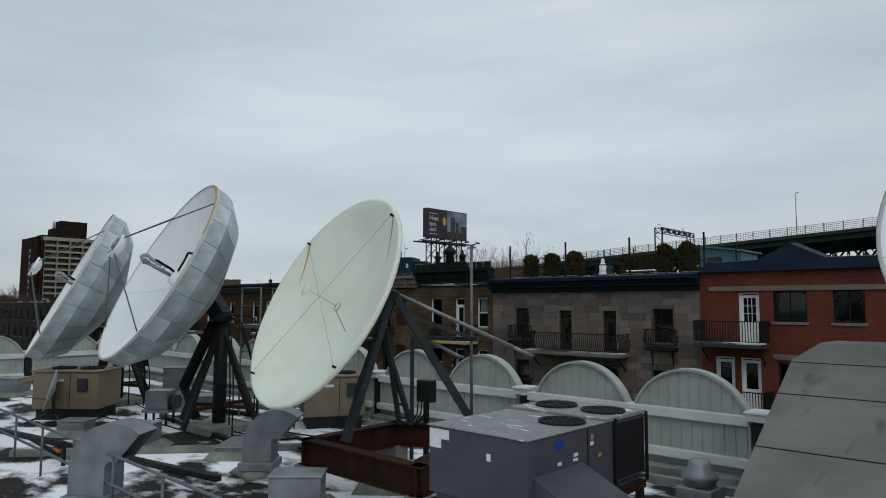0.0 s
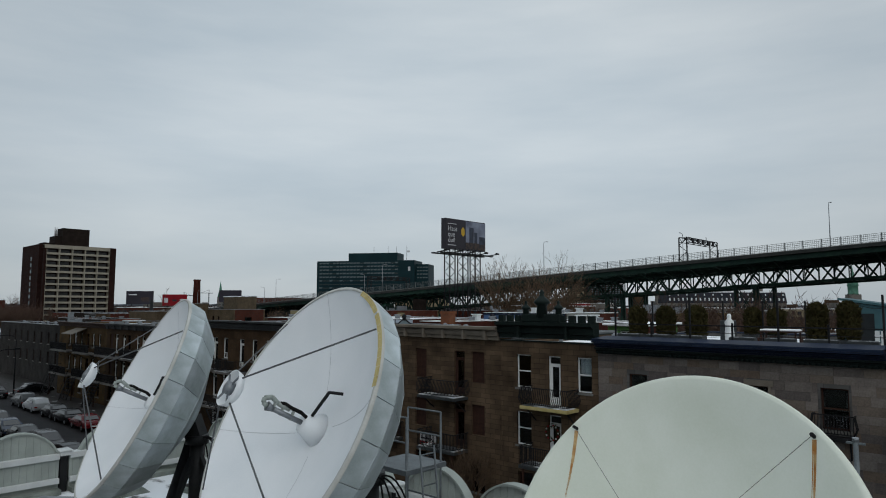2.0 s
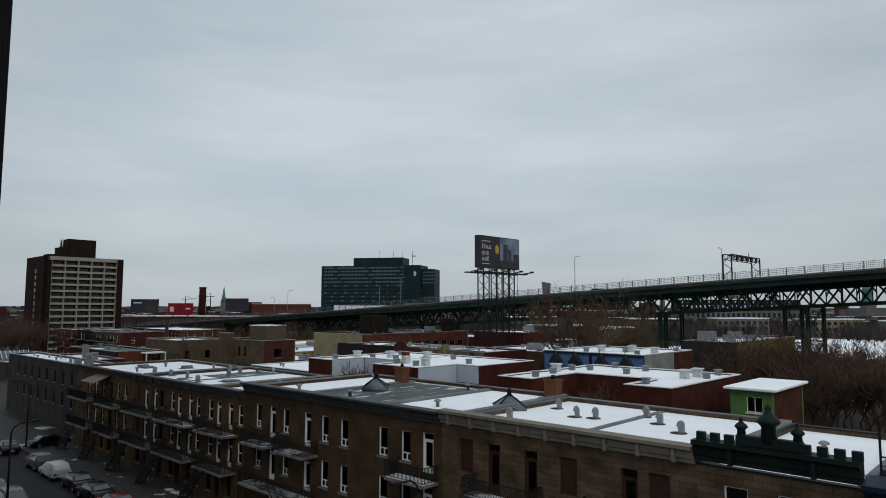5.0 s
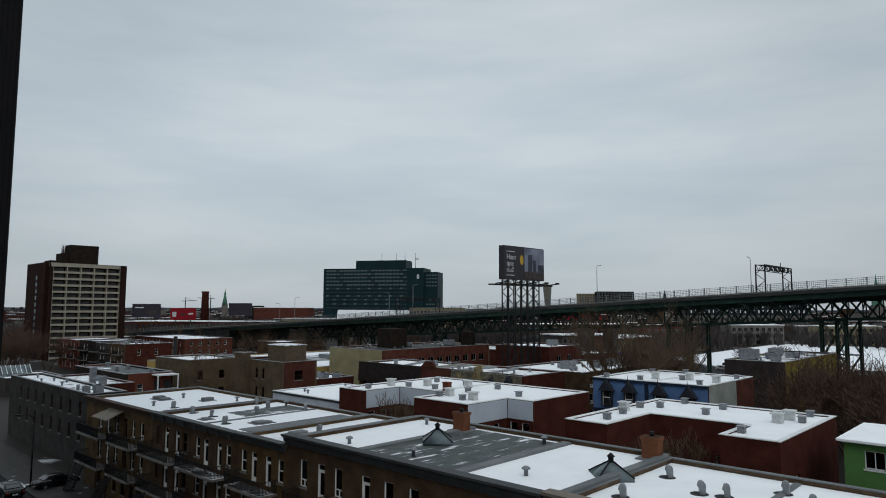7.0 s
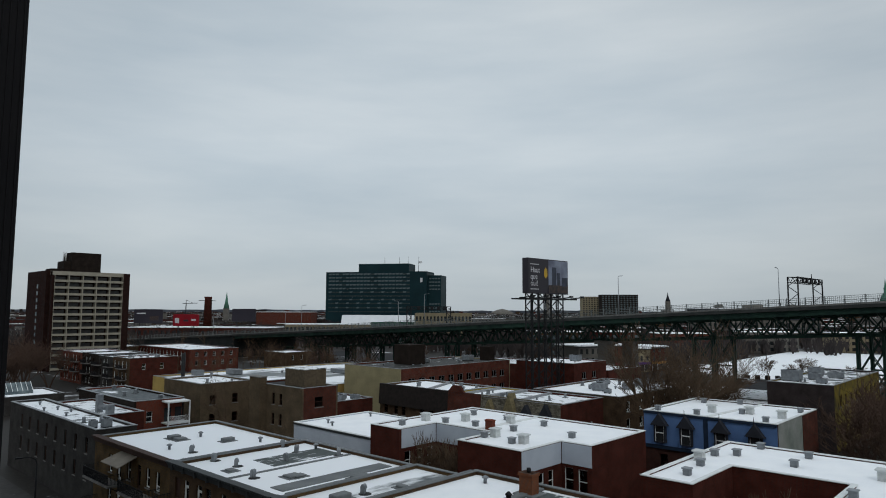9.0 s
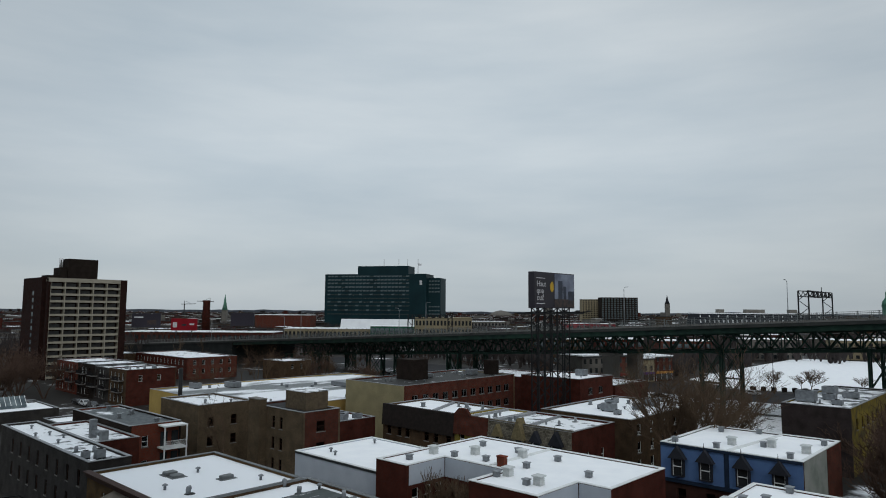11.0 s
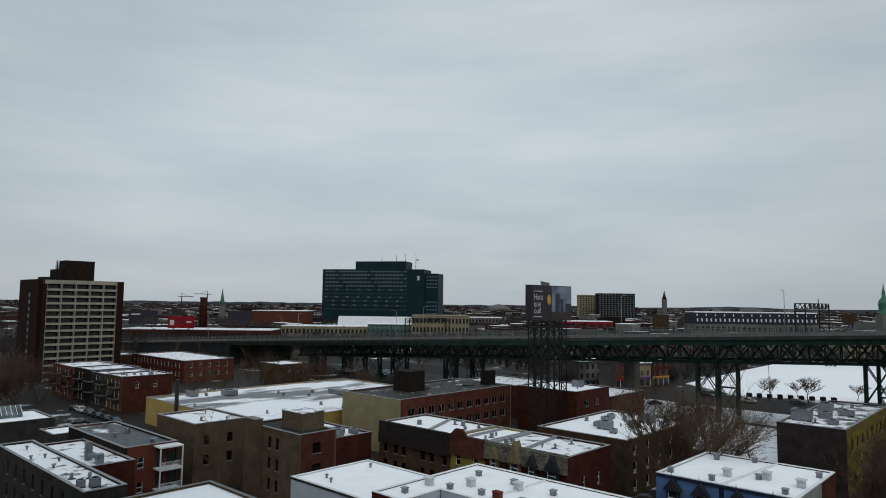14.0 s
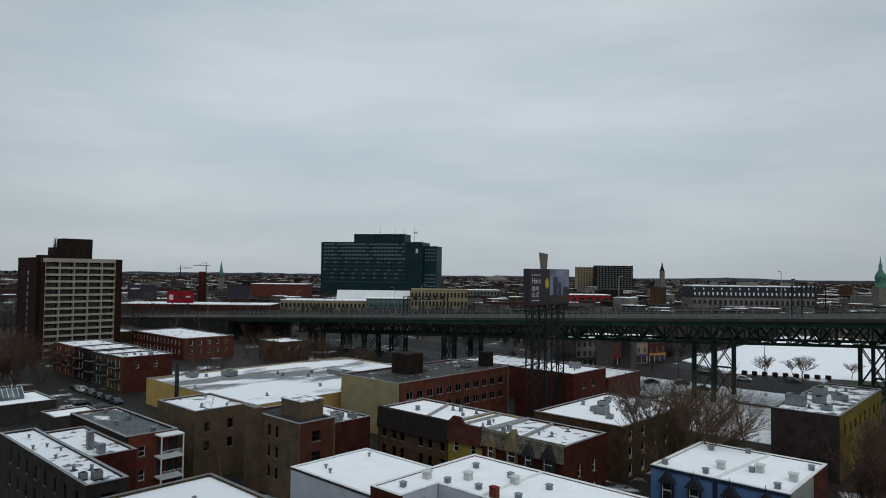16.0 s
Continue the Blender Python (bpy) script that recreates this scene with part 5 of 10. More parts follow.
for a in ((-18.4, 7.3, 40, 1.2, 0.8, 0.62), (-10.75, 7.25, 45, 0.95, 0.65, 0.65), (-32.3, 7.9, 40, 1.1, 0.9, 0.7), (-15.8, 8.9, 42, 0.7, 1.3, 0.25), (-21.4, 6.9, 40, 0.8, 0.6, 0.4),
          (-23.2, 11.6, 43, 1.2, 0.9, 0.5), (-27.9, 12.9, 43, 0.9, 0.7, 1.1), (-34.4, 11.0, 0, 1.2, 1.0, 0.9), (-33.6, 6.2, 0, 1.2, 1.0, 0.8), (-10.6, 9.4, 40, 0.9, 0.6, 0.3)):
    curb_box(*a)

# long pale sleepers that carry cables and pipes
for a, b in (((-19.5, 4.8), (-14.2, 11.2)), ((-14.6, 11.6), (-9.9, 14.2)), ((-24.5, 12.9), (-15.2, 14.0)), ((-33.0, 12.6), (-25.5, 13.6)), ((-7.0, 13.7), (-1.0, 14.1)), ((-35.3, 4.4), (-29, 4.8))):
    bm = bmesh.new()
    bar(bm, (*a, 0.08), (*b, 0.08), 0.2, 0.16)
    solo("roof_sleeper", bm, "pale_curb", (0, 0, RZ), "long pale green timber sleeper on the roof", "sleeper", "roof sleepers")
for a, b in (((-24, 5.3), (-13.6, 7.2)), ((-22.5, 9.9), (-14.5, 9.2)), ((-31, 10.9), (-18.5, 12.3)), ((-33, 6.6), (-25, 5.4))):
    bm = bmesh.new()
    bar(bm, (*a, 0.07), (*b, 0.07), 0.16, 0.12)
    solo("steel_channel", bm, "steel_dark", (0, 0, RZ), "dark steel channel lying on the roof", "steel channel", "roof channels")

# ladder hung on the parapet
root = thing("ladder", (-10.85, 14.62, RZ + 0.62), "aluminium ladder hung flat on the parapet", "ladder")
for z in (0.0, 0.5):
    bm = bmesh.new()
    box(bm, 0, -0.04, z, 3.2, 0.0, z + 0.07)
    part("rail", bm, "galv", root)
for k in range(10):
    bm = bmesh.new()
    tube(bm, (0.2 + 0.31 * k, -0.02, 0.05), (0.2 + 0.31 * k, -0.02, 0.52), 0.016, n=6)
    part("rung", bm, "galv", root)

# mushroom vent
root = thing("mushroom_vent", (-5.55, 13.0, RZ), "aluminium mushroom vent on a square curb", "roof vent")
bm = bmesh.new()
box(bm, -0.35, -0.35, 0, 0.35, 0.35, 0.3, bev=0.02)
part("curb", bm, "galv", root)
bm = bmesh.new()
lathe(bm, [(0.3, 0.3), (0.3, 0.42), (0.34, 0.44), (0.34, 0.52), (0.24, 0.58), (0.22, 0.72), (0.16, 0.8), (0.02, 0.82)], n=24)
part("cap", bm, "galv", root, smooth=True)

# pipe rail
root = thing("pipe_rail", (-14, 4.71, RZ), "grey steel pipe guard rail", "railing")
for z in (0.55, 1.07):
    bm = bmesh.new()
    tube(bm, (-9, 0, z), (7.5, 0, z), 0.028, n=8)
    part("rail", bm, "rail_grey", root)
for k in range(9):
    bm = bmesh.new()
    tube(bm, (-8.9 + 2.02 * k, 0, 0), (-8.9 + 2.02 * k, 0, 1.07), 0.026, n=8)
    part("post", bm, "rail_grey", root)
# valve with an orange handle on black pipes
root = thing("gas_pipe", (-17.6, 5.3, RZ), "black gas pipe with an orange valve", "pipe")
bm = bmesh.new()
pts = [(-2.5, 0.1, 0.25), (0, 0, 0.25), (0, 0, 0.5), (0.3, 0, 0.55), (0.32, 0, 0.05)]
for p, q in zip(pts, pts[1:]):
    tube(bm, p, q, 0.05, n=8)
part("pipe", bm, "iron", root)
bm = bmesh.new()
box(bm, -0.15, -0.06, 0.33, 0.2, 0.06, 0.4)
part("valve", bm, "orange", root)

# small dish on a tripod
root = thing("small_dish", pose(-23.9, 6.9, RZ, 0, 0, 0), "small pale dish on a low steel tripod", "satellite dish")
bm = bmesh.new()
lathe(bm, [(0.02, -0.1), (0.4, -0.05), (0.66, 0.02), (0.68, 0.0), (0.4, -0.08), (0.02, -0.14)], n=28, cap=False)
ob = part("reflector", bm, "parapet_paint", root, smooth=True)
ob.matrix_local = dish_frame((0, 0, 1.05), -109, 14)
bm = bmesh.new()
tube(bm, (0, 0.12, 0.35), (0, 0.12, 1.05), 0.05, n=8)
part("post", bm, "steel_blue", root)
for k in range(3):
    bm = bmesh.new()
    tube(bm, (0, 0.12, 0.4), (0.8 * math.cos(2.1 * k), 0.12 + 0.8 * math.sin(2.1 * k), 0.02), 0.03, n=6)
    part("leg", bm, "steel_blue", root)
bm = bmesh.new()
tube(bm, (0, -0.05, 0.75), (-0.25, -0.75, 0.9), 0.015, n=5)
part("feed_arm", bm, "steel_blue", root)

# big sloped duct hood
root = thing("duct_hood", (-2.4, 11.7, RZ), "large weathered grey sheet-metal duct hood with seams", "duct")
X0, X1 = -0.5, 1.25
low, high = (-4.85, 1.36), (0.02, 2.93)
bm = bmesh.new()
prof = [(-5.0, 0.0), (-5.0, 1.3), low, high, (0.5, 3.19), (1.6, 3.19), (1.6, 0.0)]
a = [bm.verts.new((x, p[0], p[1])) for x, p in zip((X0, X0, X0, X0 - 0.55, X0 - 0.24, X0 - 0.24, X0 - 0.24), prof)]
b = [bm.verts.new((X1, p[0], p[1])) for p in prof]
bm.faces.new(a[::-1])
bm.faces.new(b)
for k in range(7):
    bm.faces.new((a[k], a[(k + 1) % 7], b[(k + 1) % 7], b[k]))
bmesh.ops.recalc_face_normals(bm, faces=bm.faces)
part("hood", bm, "hood_metal", root)
for t in (0.12, 0.42, 0.74, 0.98):
    bm = bmesh.new()
    p = Vector((0, *low)).lerp(Vector((0, *high)), t)
    bar(bm, (X0 - 0.55 * t, p.y, p.z), (X1, p.y, p.z), 0.03, 0.014)
    part("seam", bm, "steel_dark", root)

# service platform with stair behind the dishes
root = thing("service_platform", (-20.25, 12.4, RZ), "steel service platform with rails and a ladder", "platform")
bm = bmesh.new()
box(bm, -0.7, -0.7, 3.0, 0.7, 0.7, 3.12)
part("deck", bm, "rail_grey", root)
for x in (-0.6, 0.6):
    for y in (-0.6, 0.6):
        bm = bmesh.new()
        tube(bm, (x, y, 0), (x, y, 4.35), 0.028, n=6)
        part("post", bm, "rail_grey", root)
for z in (2.2, 3.75, 4.35):
    for y in (-0.6, 0.6):
        bm = bmesh.new()
        tube(bm, (-0.6, y, z), (0.6, y, z), 0.024, n=6)
        part("rail", bm, "rail_grey", root)
for y in (-0.25, 0.25):
    bm = bmesh.new()
    tube(bm, (1.1, y, 0), (0.7, y, 3.6), 0.025, n=6)
    part("ladder_rail", bm, "rail_grey", root)
for k in range(10):
    bm = bmesh.new()
    t = (k + 0.5) / 10
    tube(bm, (1.1 - 0.4 * t, -0.25, 3.6 * t), (1.1 - 0.4 * t, 0.25, 3.6 * t), 0.018, n=5)
    part("rung", bm, "rail_grey", root)

# fire extinguisher on the platform's post
root = thing("fire_extinguisher", (-17.6, 11.7, RZ), "red fire extinguisher hung on the platform post", "extinguisher")
bm = bmesh.new()
lathe(bm, [(0.09, 0.9), (0.1, 0.93), (0.1, 1.4), (0.05, 1.5), (0.03, 1.58)], n=14)
part("bottle", bm, "red_enamel", root, smooth=True)
bm = bmesh.new()
bar(bm, (-0.08, 0, 1.6), (0.1, 0, 1.64), 0.03, 0.04)
tube(bm, (0.06, 0, 1.58), (0.13, 0, 1.2), 0.015, n=5)
part("valve", bm, "iron", root)
bm = bmesh.new()
tube(bm, (0.0, 0.12, 0), (0.0, 0.12, 1.7), 0.03, n=6)
part("bracket", bm, "rail_grey", root)
# thick cables hanging from the dish mounts
rng = random.Random(12)
for cx, cy, z in ((-18.95, 10.05, 3.4), (-26.6, 10.0, 3.2)):
    for k in range(4):
        bm = bmesh.new()
        prev = None
        ex, ey = cx + 0.6 + 1.3 * rng.random(), cy - 0.6 + 1.6 * rng.random()
        for i in range(13):
            t = i / 12
            p = Vector((cx + 0.2 + (ex - cx - 0.2) * min(1, t * 1.25), cy + (ey - cy) * min(1, t * 1.25), z - (z - 0.05) * t ** (2.4 - 0.2 * k) + 0.25 * math.sin(math.pi * t)))
            if prev is not None:
                tube(bm, prev, p, 0.022, n=5)
            prev = p
        solo("cable", bm, "rubber", (0, 0, RZ), "thick black cable hanging from a dish mount", "cable", "mount cables")
# pump box beside the mast
root = thing("motor_box", pose(-21.3, 9.3, RZ, 0, 0, 40) @ Matrix.Scale(0.72, 4), "grey motor box with a round housing", "motor box")
bm = bmesh.new()
box(bm, -0.5, -0.4, 0.7, 0.5, 0.4, 1.5, bev=0.03)
box(bm, -0.6, -0.5, 0.55, 0.6, 0.5, 0.7, bev=0.02)
part("box", bm, "galv", root)
bm = bmesh.new()
tube(bm, (0.5, 0, 1.0), (0.85, 0, 1.0), 0.3, n=16)
part("housing", bm, "hvac_grey", root)
for x in (-0.45, 0.45):
    for y in (-0.35, 0.35):
        bm = bmesh.new()
        box(bm, x - 0.04, y - 0.04, 0, x + 0.04, y + 0.04, 0.55)
        part("leg", bm, "steel_dark", root)
# cables on the roof
rng = random.Random(11)
for k, (a, b) in enumerate((((-22, 9.5), (-14.2, 10.5)), ((-19, 10), (-12.8, 12.8)), ((-27.5, 10.4), (-20, 10.2)), ((-25, 8.6), (-19.5, 9.0)), ((-17.5, 9.6), (-13.9, 12.2)))):
    bm = bmesh.new()
    prev = None
    for i in range(13):
        t = i / 12
        p = Vector((a[0] + (b[0] - a[0]) * t, a[1] + (b[1] - a[1]) * t + 0.25 * math.sin(5 * t + k), 0.05 + 0.05 * rng.random()))
        if prev is not None:
            tube(bm, prev, p, 0.022, n=5)
        prev = p
    solo("cable", bm, "rubber", (0, 0, RZ), "black cable lying across the roof", "cable", "roof cables")

# tall neighbour beyond the end of the studio
NX, NY = -60.6, 11.15
neighbour = house("apartment_block", NX - 28, NX - 0.15, NY - 22.4, NY - 0.1, 62, "brick_ochre", "tall brown brick block with a black metal corner", roof_m="tar", coping="iron",
                  sides=[(NY - 3.6 - 3.4 * j, NY - 2.2 - 3.4 * j, 2.0 + 3.4 * k, 3.8 + 3.4 * k, ("sash", "iron", "concrete", "concrete", 0)) for j in range(2) for k in range(5, 16)])
bm = bmesh.new()
box(bm, 0, 0, 0, 0.15, 1.0, 62)
corner = part("corner_panel", bm, "black_metal", neighbour, "black ribbed metal corner panel")
corner.location = (NX - 0.146 - neighbour.location.x, NY - 1.0 - neighbour.location.y, 0)
bm = bmesh.new()
box(bm, 0, 0, 0, 0.04, 0.04, 62)
rib = mesh_of(bm, "rib", "black_metal")
for k in range(5):
    ob = new("rib", rib)
    ob.parent, ob.location = corner, (0.15, 0.08 + 0.2 * k, 0)

# ---- the bridge approach ----
M["far_stone"] = mat("far_stone", (0.17, 0.158, 0.142), (0.12, 0.112, 0.10), scale=0.2, rough=0.8)
def rail_z(x):
    return 24.87 + 0.0524 * (x + 100)


def bridge():
    root = thing("bridge", (-100, 188, 0), "green steel truss bridge approach climbing over the quarter", "bridge")
    Z = lambda x: rail_z(x) - 0.0
    xa, xb, ya, yb = -460, 90, 170, 206

    def slab(name, y0, y1, top, bottom, material, x0=xa, x1=xb):
        bm = bmesh.new()
        vs = [(x, y, Z(x) + dz) for x in (x0, x1) for y in (y0, y1) for dz in (bottom, top)]
        v = [bm.verts.new((p[0] + 100, p[1] - 188, p[2])) for p in vs]
        for q in ((0, 1, 3, 2), (4, 6, 7, 5), (0, 4, 5, 1), (2, 3, 7, 6), (1, 5, 7, 3), (0, 2, 6, 4)):
            bm.faces.new([v[i] for i in q])
        bmesh.ops.recalc_face_normals(bm, faces=bm.faces)
        return part(name, bm, material, root)

    slab("deck", ya, yb, -2.2, -2.8, "deck_dark")
    for y in (ya, yb):
        slab("fascia", y - 0.15, y + 0.15, -2.0, -2.75, "deck_edge")
        slab("edge_girder", y + 0.9 - 0.2, y + 1.1 - 0.2, -2.8, -4.0, "bridge_green") if y == ya else slab("edge_girder", y - 1.1, y - 0.9, -2.8, -4.0, "bridge_green")
    slab("kerb", ya + 3.4, ya + 3.8, -1.5, -2.2, "concrete")
    slab("median", 188, 188.5, -1.5, -2.2, "concrete")
    for y in (175, 180, 185, 191, 196, 201):
        slab("stringer", y - 0.3, y + 0.3, -2.8, -3.9, "bridge_green")
    for y in (ya, yb):
        for dz in (0.0, -0.42, -0.84, -1.26, -1.68, -2.0):
            slab("rail", y - 0.035, y + 0.035, dz + 0.035, dz - 0.035, "bridge_rail")
    bm = bmesh.new()
    box(bm, -0.08, -0.08, -2.2, 0.08, 0.08, 0.12)
    post = mesh_of(bm, "rail_post", "bridge_rail")
    x = -430
    while x < 80:
        for y in (ya, yb):
            ob = new("rail_post", post)
            ob.parent, ob.location = root, (x + 100, y - 188, Z(x))
        x += 3.9
    bm = bmesh.new()
    x = -330
    while x < 60:
        box(bm, x + 100 - 0.02, ya - 0.02 - 188, Z(x) - 2.1, x + 100 + 0.02, ya + 0.02 - 188, Z(x))
        x += 0.39
    tagged(part("fence_mesh", bm, "deck_dark", root), kind="stuff")
    # trusses
    P = 7.0
    sl = 0.0524 * P
    top, bot = -4.2, -8.9
    for y, nm in ((184, "near"), (199, "far")):
        slab("top_chord", y - 0.3, y + 0.3, top + 0.3, top - 0.35, "bridge_green", -292, 90)
        slab("bottom_chord", y - 0.3, y + 0.3, bot + 0.35, bot - 0.35, "bridge_green", -292, 90)
    members = []
    for a, b in (((0, top), (P / 2, bot)), ((P / 2, bot), (P, top)), ((0, top - 0.2), (0, bot)), ((P / 2, top), (P / 2, bot)), ((0, bot), (P / 2, top)), ((P / 2, top), (P, bot))):
        bm = bmesh.new()
        w = 0.42 if a[0] != b[0] and len(members) < 2 else 0.24
        bar(bm, (a[0], 0, a[1] + 0.0524 * a[0]), (b[0], 0, b[1] + 0.0524 * b[0]), w, w, up=(0, 1, 0))
        members.append(mesh_of(bm, "truss_member", "bridge_green"))
    for k in range(54):
        x = -290 + P * k
        for y in (184, 199):
            for i, me in enumerate(members):
                if i > 3 and (k % 9 > 4 or y == 199):
                    continue
                ob = new("truss_member", me)
                ob.parent, ob.location = root, (x + 100, y - 188, Z(x))
    bm = bmesh.new()
    for k in range(54):
        x = -290 + P * k
        for z in (top, bot):
            bar(bm, (x + 100, 184 - 188, Z(x) + z), (x + 100, 199 - 188, Z(x) + z), 0.3, 0.4)
        for yo, yi in ((171.0, 184), (205.0, 199)):
            bar(bm, (x + 100, yo - 188, Z(x) - 3.1), (x + 100, yi - 188, Z(x) - 3.1), 0.35, 0.6)
            bar(bm, (x + 100, yo - 188, Z(x) - 3.3), (x + 100, yi - 188, Z(x) + top - 2.2), 0.3, 0.35)
        if k % 2:
            bar(bm, (x + 100, 184 - 188, Z(x) + bot), (x + P + 100, 199 - 188, Z(x + P) + bot), 0.2, 0.2)
    tagged(part("cross_frames", bm, "bridge_green", root), kind="stuff")
    # lattice piers
    for xp, wd in ((-300, 5), (-275, 5), (-241, 8.6), (-199, 5.0), (-107.8, 5.2), (-69.4, 5.2), (-30, 5.2), (10, 5.2)):
        for y in (184, 199):
            h = Z(xp) + bot
            bm = bmesh.new()
            box(bm, xp - wd / 2 - 0.4 + 100, y - 1.2 - 188, h, xp + wd / 2 + 0.4 + 100, y + 1.2 - 188, h + 0.35)
            pier = part("pier", bm, "bridge_green", root)
            legs = [(xp - wd / 2, y - 0.8), (xp + wd / 2, y - 0.8), (xp + wd / 2, y + 0.8), (xp - wd / 2, y + 0.8)]
            for lx, ly in legs:
                bm = bmesh.new()
                bar(bm, (lx + 100, ly - 188, 0), (lx + 100, ly - 188, h), 0.55, 0.55)
                part("leg", bm, "bridge_green", pier)
            n = max(1, round(h / 8))
            for k in range(n):
                z0, z1 = h * k / n, h * (k + 1) / n
                for i in range(4):
                    (ax, ay), (bx, by) = legs[i], legs[(i + 1) % 4]
                    for pa, pb, w in (((ax, ay, z0), (bx, by, z1), 0.22), ((bx, by, z0), (ax, ay, z1), 0.22), ((ax, ay, z1 - 0.2), (bx, by, z1 - 0.2), 0.28)):
                        bm = bmesh.new()
                        bar(bm, (pa[0] + 100, pa[1] - 188, pa[2]), (pb[0] + 100, pb[1] - 188, pb[2]), w, w)
                        part("brace", bm, "bridge_green", pier)
    for y in (184, 199):
        bm = bmesh.new()
        h = rail_z(-137) + bot
        box(bm, -137 - 1.8 + 100, y - 2 - 188, 0, -137 + 1.8 + 100, y + 2 - 188, h - 1, bev=0.15)
        box(bm, -137 - 2.6 + 100, y - 2.6 - 188, h - 1, -137 + 2.6 + 100, y + 2.6 - 188, h, bev=0.1)
        part("pier", bm, "far_stone", root, "concrete bridge pier")
    # approach wall where the road meets the ground
    bm = bmesh.new()
    v = [bm.verts.new(p) for x in (-460, -328) for p in ((x + 100, ya + 0.4 - 188, -1), (x + 100, yb - 0.4 - 188, -1), (x + 100, yb - 0.4 - 188, Z(x) - 2.1), (x + 100, ya + 0.4 - 188, Z(x) - 2.1))]
    for q in ((0, 1, 2, 3), (4, 7, 6, 5), (0, 4, 5, 1), (1, 5, 6, 2), (2, 6, 7, 3), (3, 7, 4, 0)):
        bm.faces.new([v[i] for i in q])
    bmesh.ops.recalc_face_normals(bm, faces=bm.faces)
    part("abutment", bm, "deck_dark", root)
    return root


M["bridge_rail"] = mat("bridge_rail", (0.17, 0.185, 0.185), (0.12, 0.13, 0.13), scale=2, rough=0.6, bump=0)
M["deck_edge"] = mat("deck_edge", (0.045, 0.047, 0.045), (0.03, 0.032, 0.031), scale=0.4, rough=0.85)
M["deck_dark"] = mat("deck_dark", (0.02, 0.022, 0.022), (0.013, 0.015, 0.015), scale=0.3, rough=0.8)
bridge()


def bridge_lamp(x, y, arm, h=11.6):
    root = thing("street_lamp", (x, y, rail_z(x) - 2.2), "tall galvanised street lamp on the bridge", "street lamp", "bridge lamps")
    bm = bmesh.new()
    tube(bm, (0, 0, -0.9), (0, 0, h - 0.6), 0.13, 0.08, n=8)
    pts = [(0, 0, h - 0.6), (0.15 * arm[0], 0.15 * arm[1], h - 0.25), (0.6 * arm[0], 0.6 * arm[1], h), (1.7 * arm[0], 1.7 * arm[1], h + 0.12)]
    for p, q in zip(pts, pts[1:]):
        tube(bm, p, q, 0.07, n=6)
    part("pole", bm, "galv", root)
    bm = bmesh.new()
    bar(bm, (1.6 * arm[0], 1.6 * arm[1], h + 0.1), (2.4 * arm[0], 2.4 * arm[1], h + 0.14), 0.3, 0.16)
    part("lamp_head", bm, "galv", root)


for x, y, arm in ((-128.7, 176.7, (0, 1)), (-93.2, 200.3, (0, -1)), (-47.5, 176.7, (0, 1)), (-168, 200.3, (0, -1)), (-206, 176.7, (0, 1)), (-282, 176.7, (0, 1)), (-245, 200.3, (0, -1)), (-330, 200.3, (0, -1)), (-360, 176.7, (0, 1)), (-12, 200.3, (0, -1)), (25, 176.7, (0, 1))):
    bridge_lamp(x, y, arm)


def sign_gantry(x):
    z = rail_z(x) - 2.2
    root = thing("sign_gantry", (x, 188.5, z), "steel lattice gantry with lane signals over the bridge road", "gantry", "sign gantries")
    for y in (-10.9, 10.9):
        bm = bmesh.new()
        for dx in (-1.1, 1.1):
            bar(bm, (dx, y, 0), (dx, y, 7.6), 0.28, 0.28)
        for k in range(4):
            s = 1 if k % 2 else -1
            bar(bm, (-1.1 * s, y, 1.8 * k), (1.1 * s, y, 1.8 * (k + 1)), 0.14, 0.14)
        part("leg", bm, "steel_dark", root)
    bm = bmesh.new()
    for dx in (-1.0, 1.0):
        for dz in (6.3, 7.6):
            bar(bm, (dx, -11, dz), (dx, 11, dz), 0.18, 0.18)
    for k in range(11):
        for dx in (-1.0, 1.0):
            s = 1 if k % 2 else -1
            bar(bm, (dx, -11 + 2 * k, 6.95 - 0.65 * s), (dx, -9 + 2 * k, 6.95 + 0.65 * s), 0.12, 0.12)
        bar(bm, (-1, -11 + 2 * k, 7.6), (1, -9 + 2 * k, 7.6), 0.1, 0.1)
    part("truss", bm, "steel_dark", root)
    for k in range(5):
        bm = bmesh.new()
        box(bm, 1.15, -7.8 + 3.6 * k, 6.3, 1.4, -6.4 + 3.6 * k, 7.5, bev=0.05)
        part("lane_signal", bm, "iron", root)
    bm = bmesh.new()
    tube(bm, (0, 5.5, 7.6), (0, 5.5, 8.9), 0.1, n=6)
    part("camera_mast", bm, "steel_dark", root)


sign_gantry(-83.5)
sign_gantry(-215)

# ---- the billboard ----
M["board_dark"] = mat("board_dark", (0.02, 0.016, 0.024), (0.016, 0.013, 0.02), scale=0.3, rough=0.4, bump=0)
M["board_sky"] = mat("board_sky", (0.22, 0.25, 0.32), (0.09, 0.10, 0.15), scale=0.25, rough=0.4, bump=0)
M["board_city"] = mat("board_city", (0.03, 0.04, 0.07), (0.015, 0.018, 0.03), scale=0.6, rough=0.4, bump=0)
M["board_yellow"] = mat("board_yellow", (0.55, 0.34, 0.02), rough=0.4, bump=0)
M["board_warm"] = mat("board_warm", (0.06, 0.035, 0.025), (0.015, 0.012, 0.015), scale=1.2, rough=0.4, bump=0)
M["print_white"] = mat("print_white", (0.62, 0.62, 0.64), rough=0.4, bump=0)


